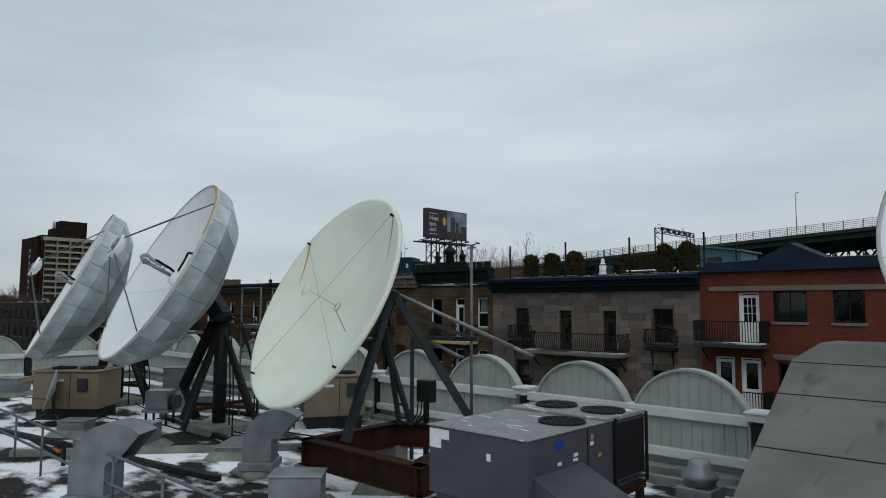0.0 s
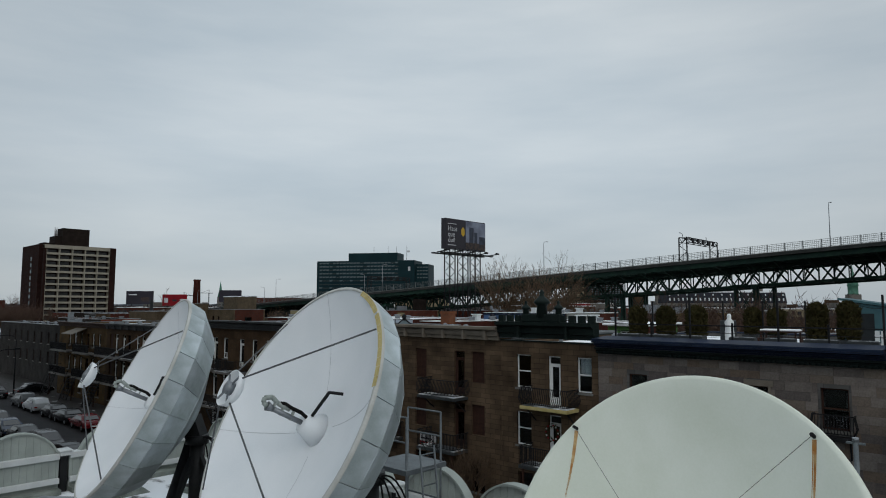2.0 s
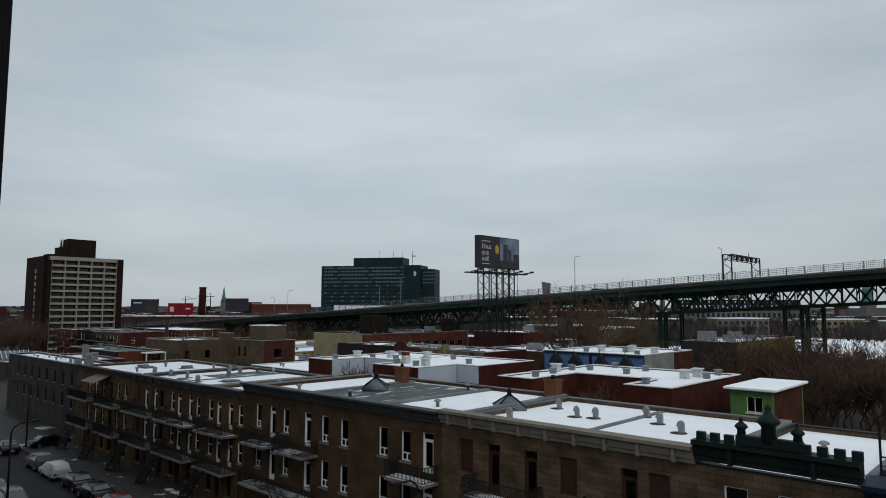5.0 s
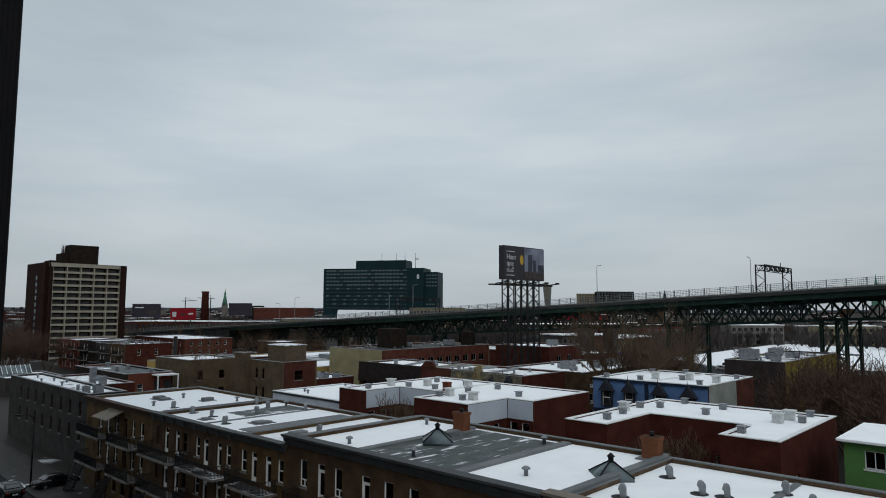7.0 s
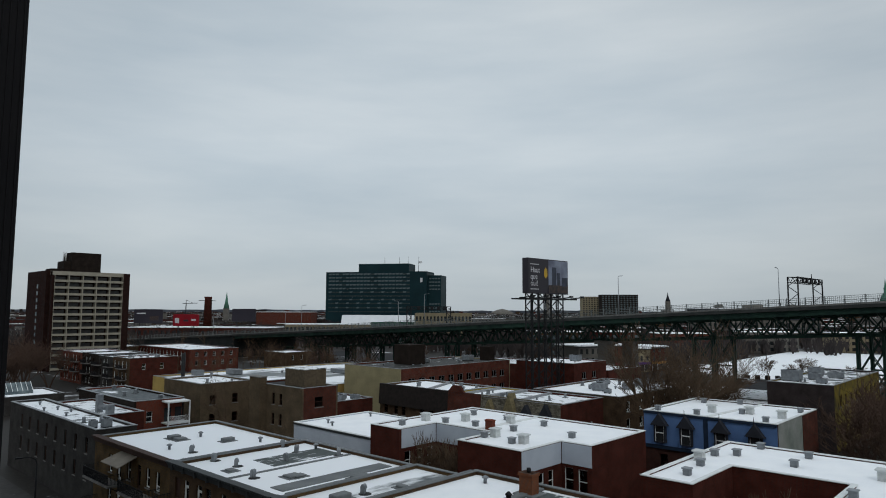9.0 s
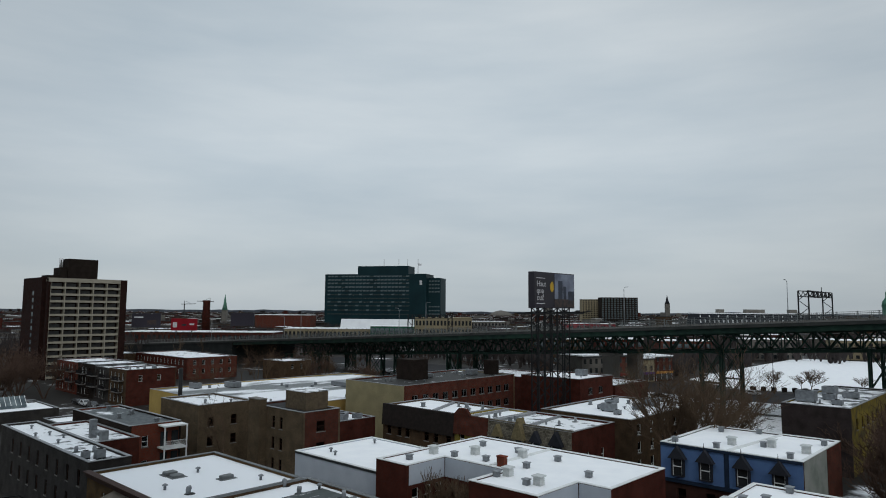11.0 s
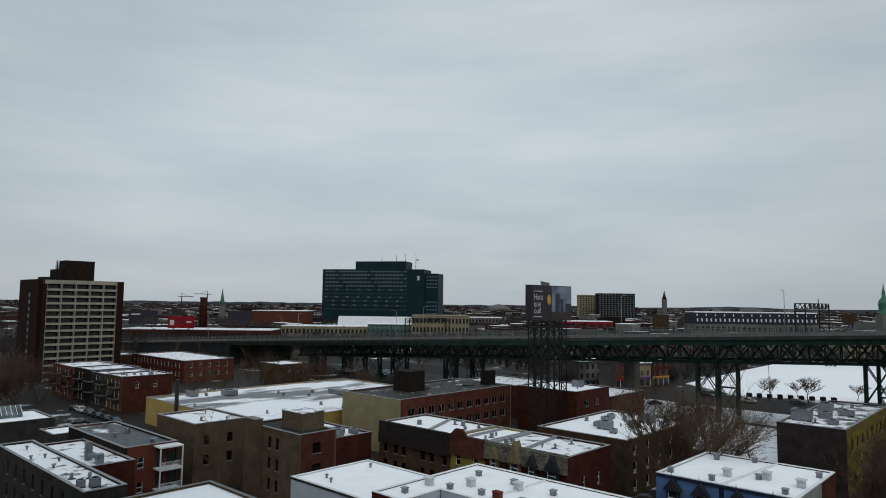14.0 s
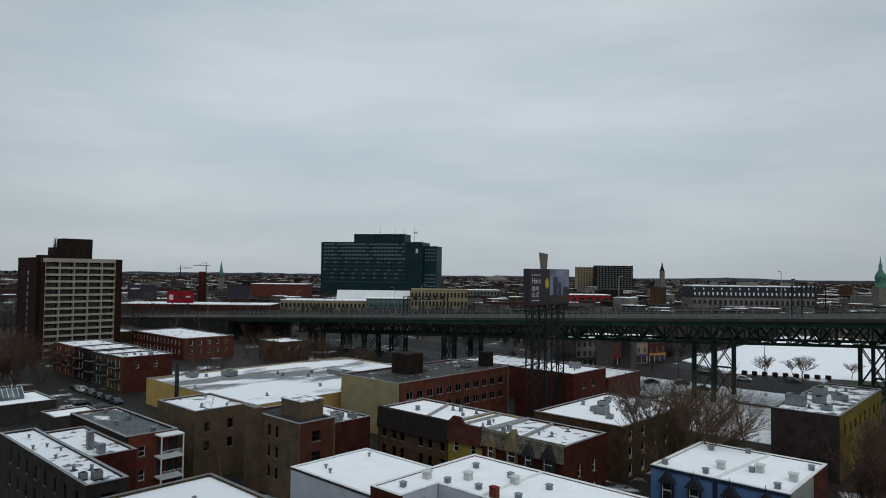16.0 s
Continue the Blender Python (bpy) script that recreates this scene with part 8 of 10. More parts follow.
# awning over the upper balcony of the corner house
bm = bmesh.new()
o = R_YEL2.location
q = [(-104.3, 32.0, 9.2), (-100.6, 32.0, 9.2), (-100.4, 30.2, 8.5), (-104.5, 30.2, 8.5)]
lo = [bm.verts.new((x - o.x, y - o.y, z)) for x, y, z in q]
hi = [bm.verts.new((x - o.x, y - o.y, z + 0.08)) for x, y, z in q]
for i in range(4):
    bm.faces.new((lo[i], lo[(i + 1) % 4], hi[(i + 1) % 4], hi[i]))
bm.faces.new(lo[::-1])
bm.faces.new(hi)
bmesh.ops.recalc_face_normals(bm, faces=bm.faces)
part("awning", bm, "tan_cornice", R_YEL2)

# ---- roof terrace of the grey house ----
root = thing("terrace_rail", (-19.6, 33.4, 10.25), "black iron terrace railing with tall posts and wires", "railing")
bm = bmesh.new()
for z in (0.35, 0.7, 1.05):
    bar(bm, (-6.2, 0, z), (6.2, 0, z), 0.05 if z > 1 else 0.025, 0.06 if z > 1 else 0.025)
part("balustrade", bm, "iron", root)
for i in range(7):
    bm = bmesh.new()
    bar(bm, (-6.2 + 2.06 * i, 0.0, 0), (-6.2 + 2.06 * i, 0.0, 2.5 if i % 2 == 0 else 1.2), 0.08, 0.08)
    bar(bm, (-6.2 + 2.06 * i, 4.5, 0), (-6.2 + 2.06 * i, 4.5, 2.3), 0.07, 0.07)
    part("post", bm, "iron", root)
for i in range(6):
    bm = bmesh.new()
    for j in range(5):
        t0, t1 = j / 5, (j + 1) / 5
        sag = lambda t: 2.25 - 0.35 * 4 * t * (1 - t)
        tube(bm, (-6.2 + 2.06 * (i + t0), 4.5, sag(t0)), (-6.2 + 2.06 * (i + t1), 4.5, sag(t1)), 0.012, n=4)
    part("wire", bm, "iron", root)

rgc = random.Random(21)


def cedar(x, y, s, h):
    root = thing("cedar_shrub", (x, y, 10.25), "clipped dark cedar in a grey planter", "shrub", "terrace cedars")
    bm = bmesh.new()
    box(bm, -0.42, -0.42, 0, 0.42, 0.42, 0.5, bev=0.03)
    part("planter", bm, "dark_cornice", root)
    bm = bmesh.new()
    for i in range(1600):
        a = rgc.uniform(0, 2 * math.pi)
        t = rgc.random()
        r = s * (0.85 + 0.15 * math.sin(3 * a)) * math.sqrt(max(0.0, 1 - max(0, (t - 0.75) / 0.25) ** 2)) * rgc.uniform(0.75, 1.05)
        p = Vector((r * math.cos(a), r * math.sin(a), 0.5 + h * t))
        d = Vector((rgc.uniform(-1, 1), rgc.uniform(-1, 1), rgc.uniform(0.2, 1.5))).normalized() * 0.2
        sd = d.cross(Vector((rgc.uniform(-1, 1), rgc.uniform(-1, 1), 0.1))).normalized() * 0.065
        bm.faces.new([bm.verts.new(v) for v in (p - sd, p + sd, p + d)])
    part("foliage", bm, "cedar", root)


for x, y, s, h in ((-25.2, 34.75, 0.5, 1.4), (-23.6, 34.75, 0.52, 1.4), (-21.95, 34.75, 0.55, 1.45), (-20.2, 38.0, 0.45, 1.35), (-19.0, 38.0, 0.45, 1.3), (-16.4, 35.2, 0.45, 1.6), (-15.1, 35.2, 0.48, 1.65)):
    cedar(x, y, s, h)

M["teal"] = mat("teal", (0.06, 0.13, 0.145), (0.05, 0.105, 0.12), scale=1, rough=0.5, bump=0.03)
# teal roof hut with sloping roof, on the red house
root = thing("roof_hut", pose(-15.0, 41.0, 10.3) @ Matrix.Diagonal((0.62, 0.7, 0.76, 1)), "teal clad roof hut with a sloping roof and glass door", "hut")
bm = bmesh.new()
a = [bm.verts.new(p) for p in ((-2, -2, 0), (2, -2, 0), (2, 2, 0), (-2, 2, 0))]
b = [bm.verts.new(p) for p in ((-2, -2, 2.9), (2, -2, 2.4), (2, 2, 2.4), (-2, 2, 2.9))]
for i in range(4):
    bm.faces.new((a[i], a[(i + 1) % 4], b[(i + 1) % 4], b[i]))
bm.faces.new(b)
part("wall", bm, "teal", root)
bm = bmesh.new()
box(bm, -1.2, -2.05, 0.1, 0.2, -2.0, 2.1)
part("door", bm, "win_dark", root)
bm = bmesh.new()
q = [(-2.3, -2.3, 3.0), (2.3, -2.3, 2.42), (2.3, 2.3, 2.42), (-2.3, 2.3, 3.0)]
lo = [bm.verts.new(p) for p in q]
hi = [bm.verts.new((p[0], p[1], p[2] + 0.15)) for p in q]
for i in range(4):
    bm.faces.new((lo[i], lo[(i + 1) % 4], hi[(i + 1) % 4], hi[i]))
bm.faces.new(lo[::-1])
bm.faces.new(hi)
part("roof", bm, "teal", root)

# ---- block details ----
M["slate_patched"] = masonry("slate_patched", (0.34, 0.31, 0.24), (0.16, 0.14, 0.11), (0.09, 0.08, 0.07), w=0.3, h=0.22, gap=0.012, stain=0.5)
M["wood_clad"] = mat("wood_clad", (0.025, 0.019, 0.017), (0.016, 0.013, 0.012), scale=2, rough=0.7)


def face_panel(root, name, x0, y0, x1, y1, z0, z1, material, out=0.05):
    """A flat cladding on a wall: along x it faces -y, along y it faces +x."""
    o = root.location
    bm = bmesh.new()
    if abs(x1 - x0) > abs(y1 - y0):
        box(bm, x0 - o.x, y0 - out - o.y, z0, x1 - o.x, y0 - 0.004 - o.y, z1)
    else:
        box(bm, x0 + 0.004 - o.x, y0 - o.y, z0, x0 + out - o.x, y1 - o.y, z1)
    return part(name, bm, material, root)


face_panel(B_BLOCK, "pale_panel", -88.4, 54.3, -88.4, 59.5, 8.5, 10.45, "light_panel")
face_panel(B_BLOCK, "pale_panel", -88.3, 59.6, -80.3, 59.6, 8.5, 10.45, "light_panel")
face_panel(B_BLOCK, "pale_panel", -72.6, 54.0, -72.6, 60.3, 8.5, 10.45, "light_panel")
face_panel(B_BLOCK, "pale_panel", -72.5, 60.4, -69.3, 60.4, 8.5, 10.45, "light_panel")
face_panel(B_PALE, "dark_trim", -110.7, 56.2, -93.05, 56.2, 8.15, 8.4, "dark_cornice", 0.08)
face_panel(C_BLUE, "cladding", -74.0, 80.5, -59.2, 80.5, 7.4, 10.9, "blue_wall", 0.1)
face_panel(C_BLUE, "trim", -74.0, 80.5, -59.2, 80.5, 7.0, 7.4, "navy", 0.22)
face_panel(C_BLUE, "trim", -74.0, 80.5, -59.2, 80.5, 10.9, 11.18, "navy", 0.25)
face_panel(C_BLUE, "downpipe", -66.9, 80.5, -66.4, 80.5, 7.4, 11.0, "navy", 0.16)
face_panel(C_BLUE, "red_wall", -59.2, 89.5, -59.2, 95.5, 0.2, 11.1, "brick_rust", 0.06)


def gabled_dormer(root, x, y, z, w=1.7, h=2.0, out=0.75, clad="navy", spire=True, peak=None):
    o = root.location
    X, Y = x - o.x, y - o.y
    bm = bmesh.new()
    box(bm, X - w / 2 + 0.15, Y - out * 0.6, z, X - w / 2 + 0.32, Y + 0.3, z + h)
    box(bm, X + w / 2 - 0.32, Y - out * 0.6, z, X + w / 2 - 0.15, Y + 0.3, z + h)
    box(bm, X - w / 2 + 0.32, Y - out * 0.6, z, X + w / 2 - 0.32, Y + 0.3, z + 0.12)
    d = part("dormer", bm, clad, root)
    bm = bmesh.new()
    box(bm, X - w / 2 + 0.32, Y - out * 0.4, z + 0.12, X + w / 2 - 0.32, Y - out * 0.35, z + h)
    part("pane", bm, "win_dark", d)
    bm = bmesh.new()
    f = Y - out * 0.48
    for a, b in (((X - w / 2 + 0.32, z + 0.12), (X - w / 2 + 0.32, z + h)), ((X + w / 2 - 0.32, z + 0.12), (X + w / 2 - 0.32, z + h)), ((X - w / 2 + 0.32, z + h * 0.55), (X + w / 2 - 0.32, z + h * 0.55))):
        bar(bm, (a[0], f, a[1]), (b[0], f, b[1]), 0.09, 0.09)
    part("sash", bm, "sticker", d)
    bm = bmesh.new()
    top = peak or z + h + w * 0.78
    pr = [(X - w / 2 - 0.15, z + h - 0.05), (X + w / 2 + 0.15, z + h - 0.05), (X, top)]
    a = [bm.verts.new((p[0], Y - out, p[1])) for p in pr]
    b = [bm.verts.new((p[0], Y + 0.9, p[1])) for p in pr]
    bm.faces.new(a)
    bm.faces.new(b[::-1])
    for i in range(3):
        bm.faces.new((a[i], b[i], b[(i + 1) % 3], a[(i + 1) % 3]))
    bmesh.ops.recalc_face_normals(bm, faces=bm.faces)
    part("gable_roof", bm, clad, d)
    if spire:
        bm = bmesh.new()
        tube(bm, (X, Y - out + 0.1, top - 0.1), (X, Y - out + 0.1, top + 0.75), 0.07, 0.015, n=6)
        part("finial", bm, clad, d)


for x0, x1 in ((-21.23, -20.4), (-18.46, -17.66)):
    face_panel(R_GREY, "door_lintel", x0 - 0.22, 32.0, x1 + 0.22, 32.0, 8.72, 8.98, "tan_cornice", 0.07)
    face_panel(R_GREY, "door_jamb", x0 - 0.12, 32.0, x0, 32.0, 6.5, 8.72, "tan_cornice", 0.05)
    face_panel(R_GREY, "door_jamb", x1, 32.0, x1 + 0.12, 32.0, 6.5, 8.72, "tan_cornice", 0.05)
for x in (-71.9, -68.8, -64.9, -61.3):
    gabled_dormer(C_BLUE, x, 80.4, 7.75, clad="slate")
M["shingle_tan"] = mat("shingle_tan", (0.20, 0.165, 0.09), (0.13, 0.105, 0.06), scale=3.0, rough=0.85, bump=0.2)
for x, w, peak, clad in ((-99.95, 1.5, 9.75, "shingle_tan"), (-96.2, 1.9, 11.0, "shingle_tan"), (-93.3, 1.6, 9.6, "slate"), (-90.0, 2.0, 9.9, "slate")):
    gabled_dormer(C_SLATE, x, 83.6, 6.4, w=w, h=1.7, clad=clad, spire=x > -92, peak=peak)


def mansard(root, x0, x1, y, z0, z1, material, lean=0.8, name="mansard"):
    o = root.location
    bm = bmesh.new()
    q = [(y - 0.35, z0), (y - 0.35 + lean, z1), (y + 0.5, z1), (y + 0.5, z0)]
    a = [bm.verts.new((x0 - o.x, p - o.y, z)) for p, z in q]
    b = [bm.verts.new((x1 - o.x, p - o.y, z)) for p, z in q]
    bm.faces.new(a)
    bm.faces.new(b[::-1])
    for i in range(4):
        bm.faces.new((a[i], b[i], b[(i + 1) % 4], a[(i + 1) % 4]))
    bmesh.ops.recalc_face_normals(bm, faces=bm.faces)
    return part(name, bm, material, root)


mansard(C_SLATE, -102.0, -87.9, 83.8, 7.75, 10.2, "slate_patched", 0.35)
mansard(C_DARK, -125.0, -108.75, 83.8, 6.75, 10.2, "wood_clad", 0.2)
mansard(C_YELLOW, -108.7, -102.05, 83.8, 7.3, 10.2, "brick_rust", 0.2)
bm = bmesh.new()
o = C_YELLOW.location
prism_pts = [(-108.7, 10.2), (-105.4, 10.2), (-106.2, 11.2), (-107.6, 11.2)]
a = [bm.verts.new((x - o.x, 83.5 - o.y, z)) for x, z in prism_pts]
b = [bm.verts.new((x - o.x, 84.0 - o.y, z)) for x, z in prism_pts]
bm.faces.new(a)
bm.faces.new(b[::-1])
for i in range(4):
    bm.faces.new((a[i], b[i], b[(i + 1) % 4], a[(i + 1) % 4]))
bmesh.ops.recalc_face_normals(bm, faces=bm.faces)
part("gable", bm, "brick_rust", C_YELLOW)

# rear porches of the red house
o = B_PORCH.location
for z in (0.4, 3.3, 6.2, 9.3):
    bm = bmesh.new()
    box(bm, -134.9 - o.x, 49.6 - o.y, z, -132.7 - o.x, 53.0 - o.y, z + 0.2)
    pf = part("porch_floor", bm, "white_paint", B_PORCH)
    if z < 9:
        bm = bmesh.new()
        railing(bm, [(-132.75 - o.x, 49.65 - o.y), (-132.75 - o.x, 52.95 - o.y)], z + 0.2, 0.95, step=0.16)
        part("balustrade", bm, "white_paint", pf)
for y in (49.7, 52.9):
    bm = bmesh.new()
    box(bm, -132.9 - o.x, y - 0.08 - o.y, 0, -132.72 - o.x, y + 0.08 - o.y, 9.3)
    part("porch_post", bm, "white_paint", B_PORCH)
for z in (6.4, 3.5):
    for y in (50.0, 51.6):
        bm = bmesh.new()
        box(bm, -134.86 - o.x, y - o.y, z, -134.8 - o.x, y + 1.0 - o.y, z + 2.0)
        part("porch_door", bm, "win_dark", B_PORCH)

# timber penthouse, tank and boxes on the tan block
M["cladding_brown"] = mat("cladding_brown", (0.13, 0.10, 0.065), (0.09, 0.07, 0.05), scale=2.0, rough=0.8)
root = thing("roof_house", (-123.6, 67.0, 11.25), "small timber-clad roof house with snow on top", "roof house")
bm = bmesh.new()
box(bm, -2.6, -2.0, 0, 2.6, 2.0, 2.6, bev=0.04)
for k in range(8):
    box(bm, -2.63, -2.03, 0.15 + 0.3 * k, 2.63, 2.03, 0.18 + 0.3 * k)
part("cladding", bm, "cladding_brown", root)
bm = bmesh.new()
box(bm, -2.7, -2.1, 2.6, 2.7, 2.1, 2.75, bev=0.03)
part("roof", bm, "snow_half", root)
# low house between
house("rowhouse", -148, -132.4, 74, 88.5, 6.6, "brick_darkred", "low dark red brick house with a snowy roof", roof_m="snow_half")
house("rowhouse", -150, -131.2, 39.25, 45.5, 8.8, "brick_darkred", "dark red rear wing with roof ducts", roof_m="snow_half")
house("green_cottage", -41.4, -38.0, 60.5, 69.0, 10.25, "green_wall", "bright green house with a white roof edge", roof_m="snow", side_m="brick_rust", coping="white_paint", fronts=[(-40.1, -38.8, 8.5, 9.8, ("pair", "white_paint", "white_paint", None, 0))])
house("rowhouse", -27, -8, 62, 74, 9.6, "brick_darkred", "dark red brick house behind the street row", roof_m="snow")
house("shed", -218, -203, 46.5, 58, 4.0, "brick_grey", "low pavilion with a snowy roof", roof_m="snow")
house("shed", -196.5, -188, 53, 62, 3.0, "brick_grey", "low grey hall with a skylight", roof_m="snow")
house("rowhouse", -318, -273.5, 121.5, 141.7, 8.0, "brick_darkred", "red brick houses with rear porches", roof_m="snow_half", side_m="brick_red", sides=[(a, a + 1.2, z, z + 1.6, WHITE) for a in (124, 127.5, 131, 134.5, 138) for z in (5.4, 2.2)], fronts=[(-316 + 3 * k, -314.9 + 3 * k, z, z + 1.6, WHITE) for k in range(14) for z in (5.4, 2.2)])
house("rowhouse", -345, -320, 110, 124, 7.5, "brick_brown", "brown brick house near the tower", roof_m="snow")
house("rowhouse", -262, -248, 146, 158, 7.0, "brick_brown", "small brown brick house with a snowy roof", roof_m="snow_half", sides=[(149, 150, 4.2, 5.8, WHITE), (153, 154, 4.2, 5.8, WHITE)])
house("warehouse", -165, -118, 151, 168, 8.5, "brick_darkred", "dark brick workshop under the bridge", roof_m="snow_half")


# estate agent's sign on the brown row
root = thing("house_sign", (-38.6, 31.93, 3.1), "small red and white sign board on the facade", "sign")
bm = bmesh.new()
box(bm, -0.75, -0.03, 0, 0.75, 0, 0.35)
part("lower_panel", bm, "bright_red", root)
bm = bmesh.new()
box(bm, -0.75, -0.03, 0.354, 0.75, 0, 0.8)
part("upper_panel", bm, "print_white", root)
for x0, x1, z in ((-0.6, 0.5, 0.12), (-0.6, 0.1, 0.5)):
    bm = bmesh.new()
    box(bm, x0, -0.036, z, x1, -0.03, z + 0.1)
    part("printed_bar", bm, "print_white" if z < 0.3 else "board_dark", root)

# iron fence along the near pavement
root = thing("iron_fence", (-70, 15.85, 0.15), "black iron picket fence beside the pavement", "fence")
for k in range(6):
    bm = bmesh.new()
    railing(bm, [(-10 + 3.4 * k + 0.06, 0), (-6.6 + 3.4 * k - 0.06, 0)], 0, 1.1, step=0.13)
    part("panel", bm, "iron", root)
    bm = bmesh.new()
    box(bm, -10.05 + 3.4 * k, -0.05, 0, -9.95 + 3.4 * k, 0.05, 1.25)
    part("post", bm, "iron", root)

# white picket screen and chairs on the terrace
root = thing("picket_screen", (-14.3, 36.2, 10.3), "low white picket screen on the roof terrace", "fence")
bm = bmesh.new()
box(bm, 0, 0.03, 0.2, 2.1, 0.06, 0.28)
box(bm, 0, 0.03, 0.6, 2.1, 0.06, 0.68)
part("rail", bm, "white_paint", root)
for k in range(9):
    bm = bmesh.new()
    box(bm, 0.02 + 0.235 * k, 0, 0, 0.2 + 0.235 * k, 0.03, 0.85)
    part("picket", bm, "white_paint", root)

# eaves of the green house
bm = bmesh.new()
box(bm, -41.8, 60.0, 10.33, -37.6, 69.4, 10.55, bev=0.04)
solo("eaves_roof", bm, "snow", (0, 0, 0), "overhanging snow-covered roof of the green house", "roof", kind="structure")

# wreath on the brown house
WX, WZ = -28.9, 5.3
root = thing("wreath", (WX, 31.9, WZ), "round evergreen wreath with red and white baubles", "wreath")
rw = random.Random(9)
bm = bmesh.new()
for k in range(420):
    a = rw.uniform(0, 2 * math.pi)
    rr = 0.4 + rw.uniform(-0.12, 0.12)
    p = Vector((rr * math.cos(a), -0.05 + rw.uniform(-0.08, 0.05), rr * math.sin(a)))
    d = Vector((rw.uniform(-1, 1), rw.uniform(-1, 0.2), rw.uniform(-1, 1))).normalized() * 0.12
    sd = d.cross(Vector((0.3, 1, 0.2))).normalized() * 0.02
    bm.faces.new([bm.verts.new(v) for v in (p - sd, p + sd, p + d)])
part("foliage", bm, "cedar", root)
for k in range(14):
    a = 2 * math.pi * k / 14
    bm = bmesh.new()
    bmesh.ops.create_icosphere(bm, subdivisions=1, radius=0.055, matrix=Matrix.Translation((0.4 * math.cos(a), -0.14, 0.4 * math.sin(a))))
    part("bauble", bm, "bright_red" if k % 2 else "print_white", root)

# glazed gable on the pavilion roof
root = thing("roof_lantern", (-212, 50.5, 3.8), "white-framed glazed roof lantern on the pavilion", "skylight")
bm = bmesh.new()
pr = [(-2.2, 0), (2.2, 0), (2.2, 0.6), (0, 2.4), (-2.2, 0.6)]
a = [bm.verts.new((x, -3.0, z)) for x, z in pr]
b = [bm.verts.new((x, 3.0, z)) for x, z in pr]
bm.faces.new(a)
bm.faces.new(b[::-1])
for i in range(5):
    bm.faces.new((a[i], b[i], b[(i + 1) % 5], a[(i + 1) % 5]))
bmesh.ops.recalc_face_normals(bm, faces=bm.faces)
part("glazing", bm, "pale_glass", root)
for k in range(7):
    y = -3.0 + k
    bm = bmesh.new()
    bar(bm, (2.22, y, 0.62), (0, y, 2.44), 0.1, 0.1)
    bar(bm, (0, y, 2.44), (-2.22, y, 0.62), 0.1, 0.1)
    part("glazing_bar", bm, "white_paint", root)

# ---- roof vents and chimneys ----
def vent_square(s=1.0, m="galv"):
    root = thing("roof_vent", (0, 0, -50), "square louvred metal roof vent with a cap", "roof vent", "square roof vents")
    bm = bmesh.new()
    box(bm, -0.3 * s, -0.3 * s, 0, 0.3 * s, 0.3 * s, 0.75 * s)
    for k in range(4):
        box(bm, -0.33 * s, -0.33 * s, (0.12 + 0.15 * k) * s, 0.33 * s, 0.33 * s, (0.16 + 0.15 * k) * s)
    part("body", bm, m, root)
    bm = bmesh.new()
    box(bm, -0.42 * s, -0.42 * s, 0.75 * s, 0.42 * s, 0.42 * s, 0.86 * s, bev=0.03)
    part("cap", bm, m, root)
    bm = bmesh.new()
    box(bm, -0.5 * s, -0.5 * s, -0.02, 0.5 * s, 0.5 * s, 0.03)
    part("flashing", bm, "membrane", root)
    return root


def vent_goose():
    root = thing("roof_vent", (0, 0, -50), "galvanised goose-neck roof vent on melted snow", "roof vent", "goose-neck vents")
    bm = bmesh.new()
    w, n = 0.2, 8
    outer = [(-0.27, 0.0)] + [(-0.02 + 0.5 * -math.cos(math.pi * 0.78 * k / n) * 0.5, 0.55 + 0.34 * math.sin(math.pi * 0.78 * k / n)) for k in range(n + 1)] + [(0.24, 0.5), (0.16, 0.5)] + [(0.1, 0.0)]
    a = [bm.verts.new((x, -w, z)) for x, z in outer]
    b = [bm.verts.new((x, w, z)) for x, z in outer]
    bm.faces.new(a)
    bm.faces.new(b[::-1])
    for k in range(len(outer)):
        bm.faces.new((a[k], b[k], b[(k + 1) % len(outer)], a[(k + 1) % len(outer)]))
    bmesh.ops.recalc_face_normals(bm, faces=bm.faces)
    bmesh.ops.scale(bm, vec=(0.8, 0.8, 0.8), verts=bm.verts)
    part("hood", bm, "galv", root)
    bm = bmesh.new()
    lathe(bm, [(0.5, -0.02), (0.48, 0.015)], n=14, at=(0.1, 0, 0))
    part("flashing", bm, "tar", root)
    return root


def vent_round():
    root = thing("roof_vent", (0, 0, -50), "small round mushroom roof vent", "roof vent", "round roof vents")
    bm = bmesh.new()
    lathe(bm, [(0.13, 0), (0.13, 0.35), (0.26, 0.38), (0.26, 0.46), (0.1, 0.55), (0.02, 0.56)], n=12)
    part("cap", bm, "galv", root)
    return root


def chimney():
    root = thing("chimney", (0, 0, -50), "orange brick chimney with a metal flue", "chimney", "brick chimneys")
    bm = bmesh.new()
    box(bm, -0.55, -0.4, 0, 0.55, 0.4, 1.5)
    box(bm, -0.62, -0.47, 1.3, 0.62, 0.47, 1.5)
    part("shaft", bm, "brick_orange", root)
    bm = bmesh.new()
    tube(bm, (0, 0, 1.5), (0, 0, 1.8), 0.15, n=10)
    part("flue", bm, "iron", root)
    bm = bmesh.new()
    box(bm, -0.9, -0.75, -0.03, 0.9, 0.75, 0.1, bev=0.04)
    part("flashing", bm, "membrane", root)
    return root


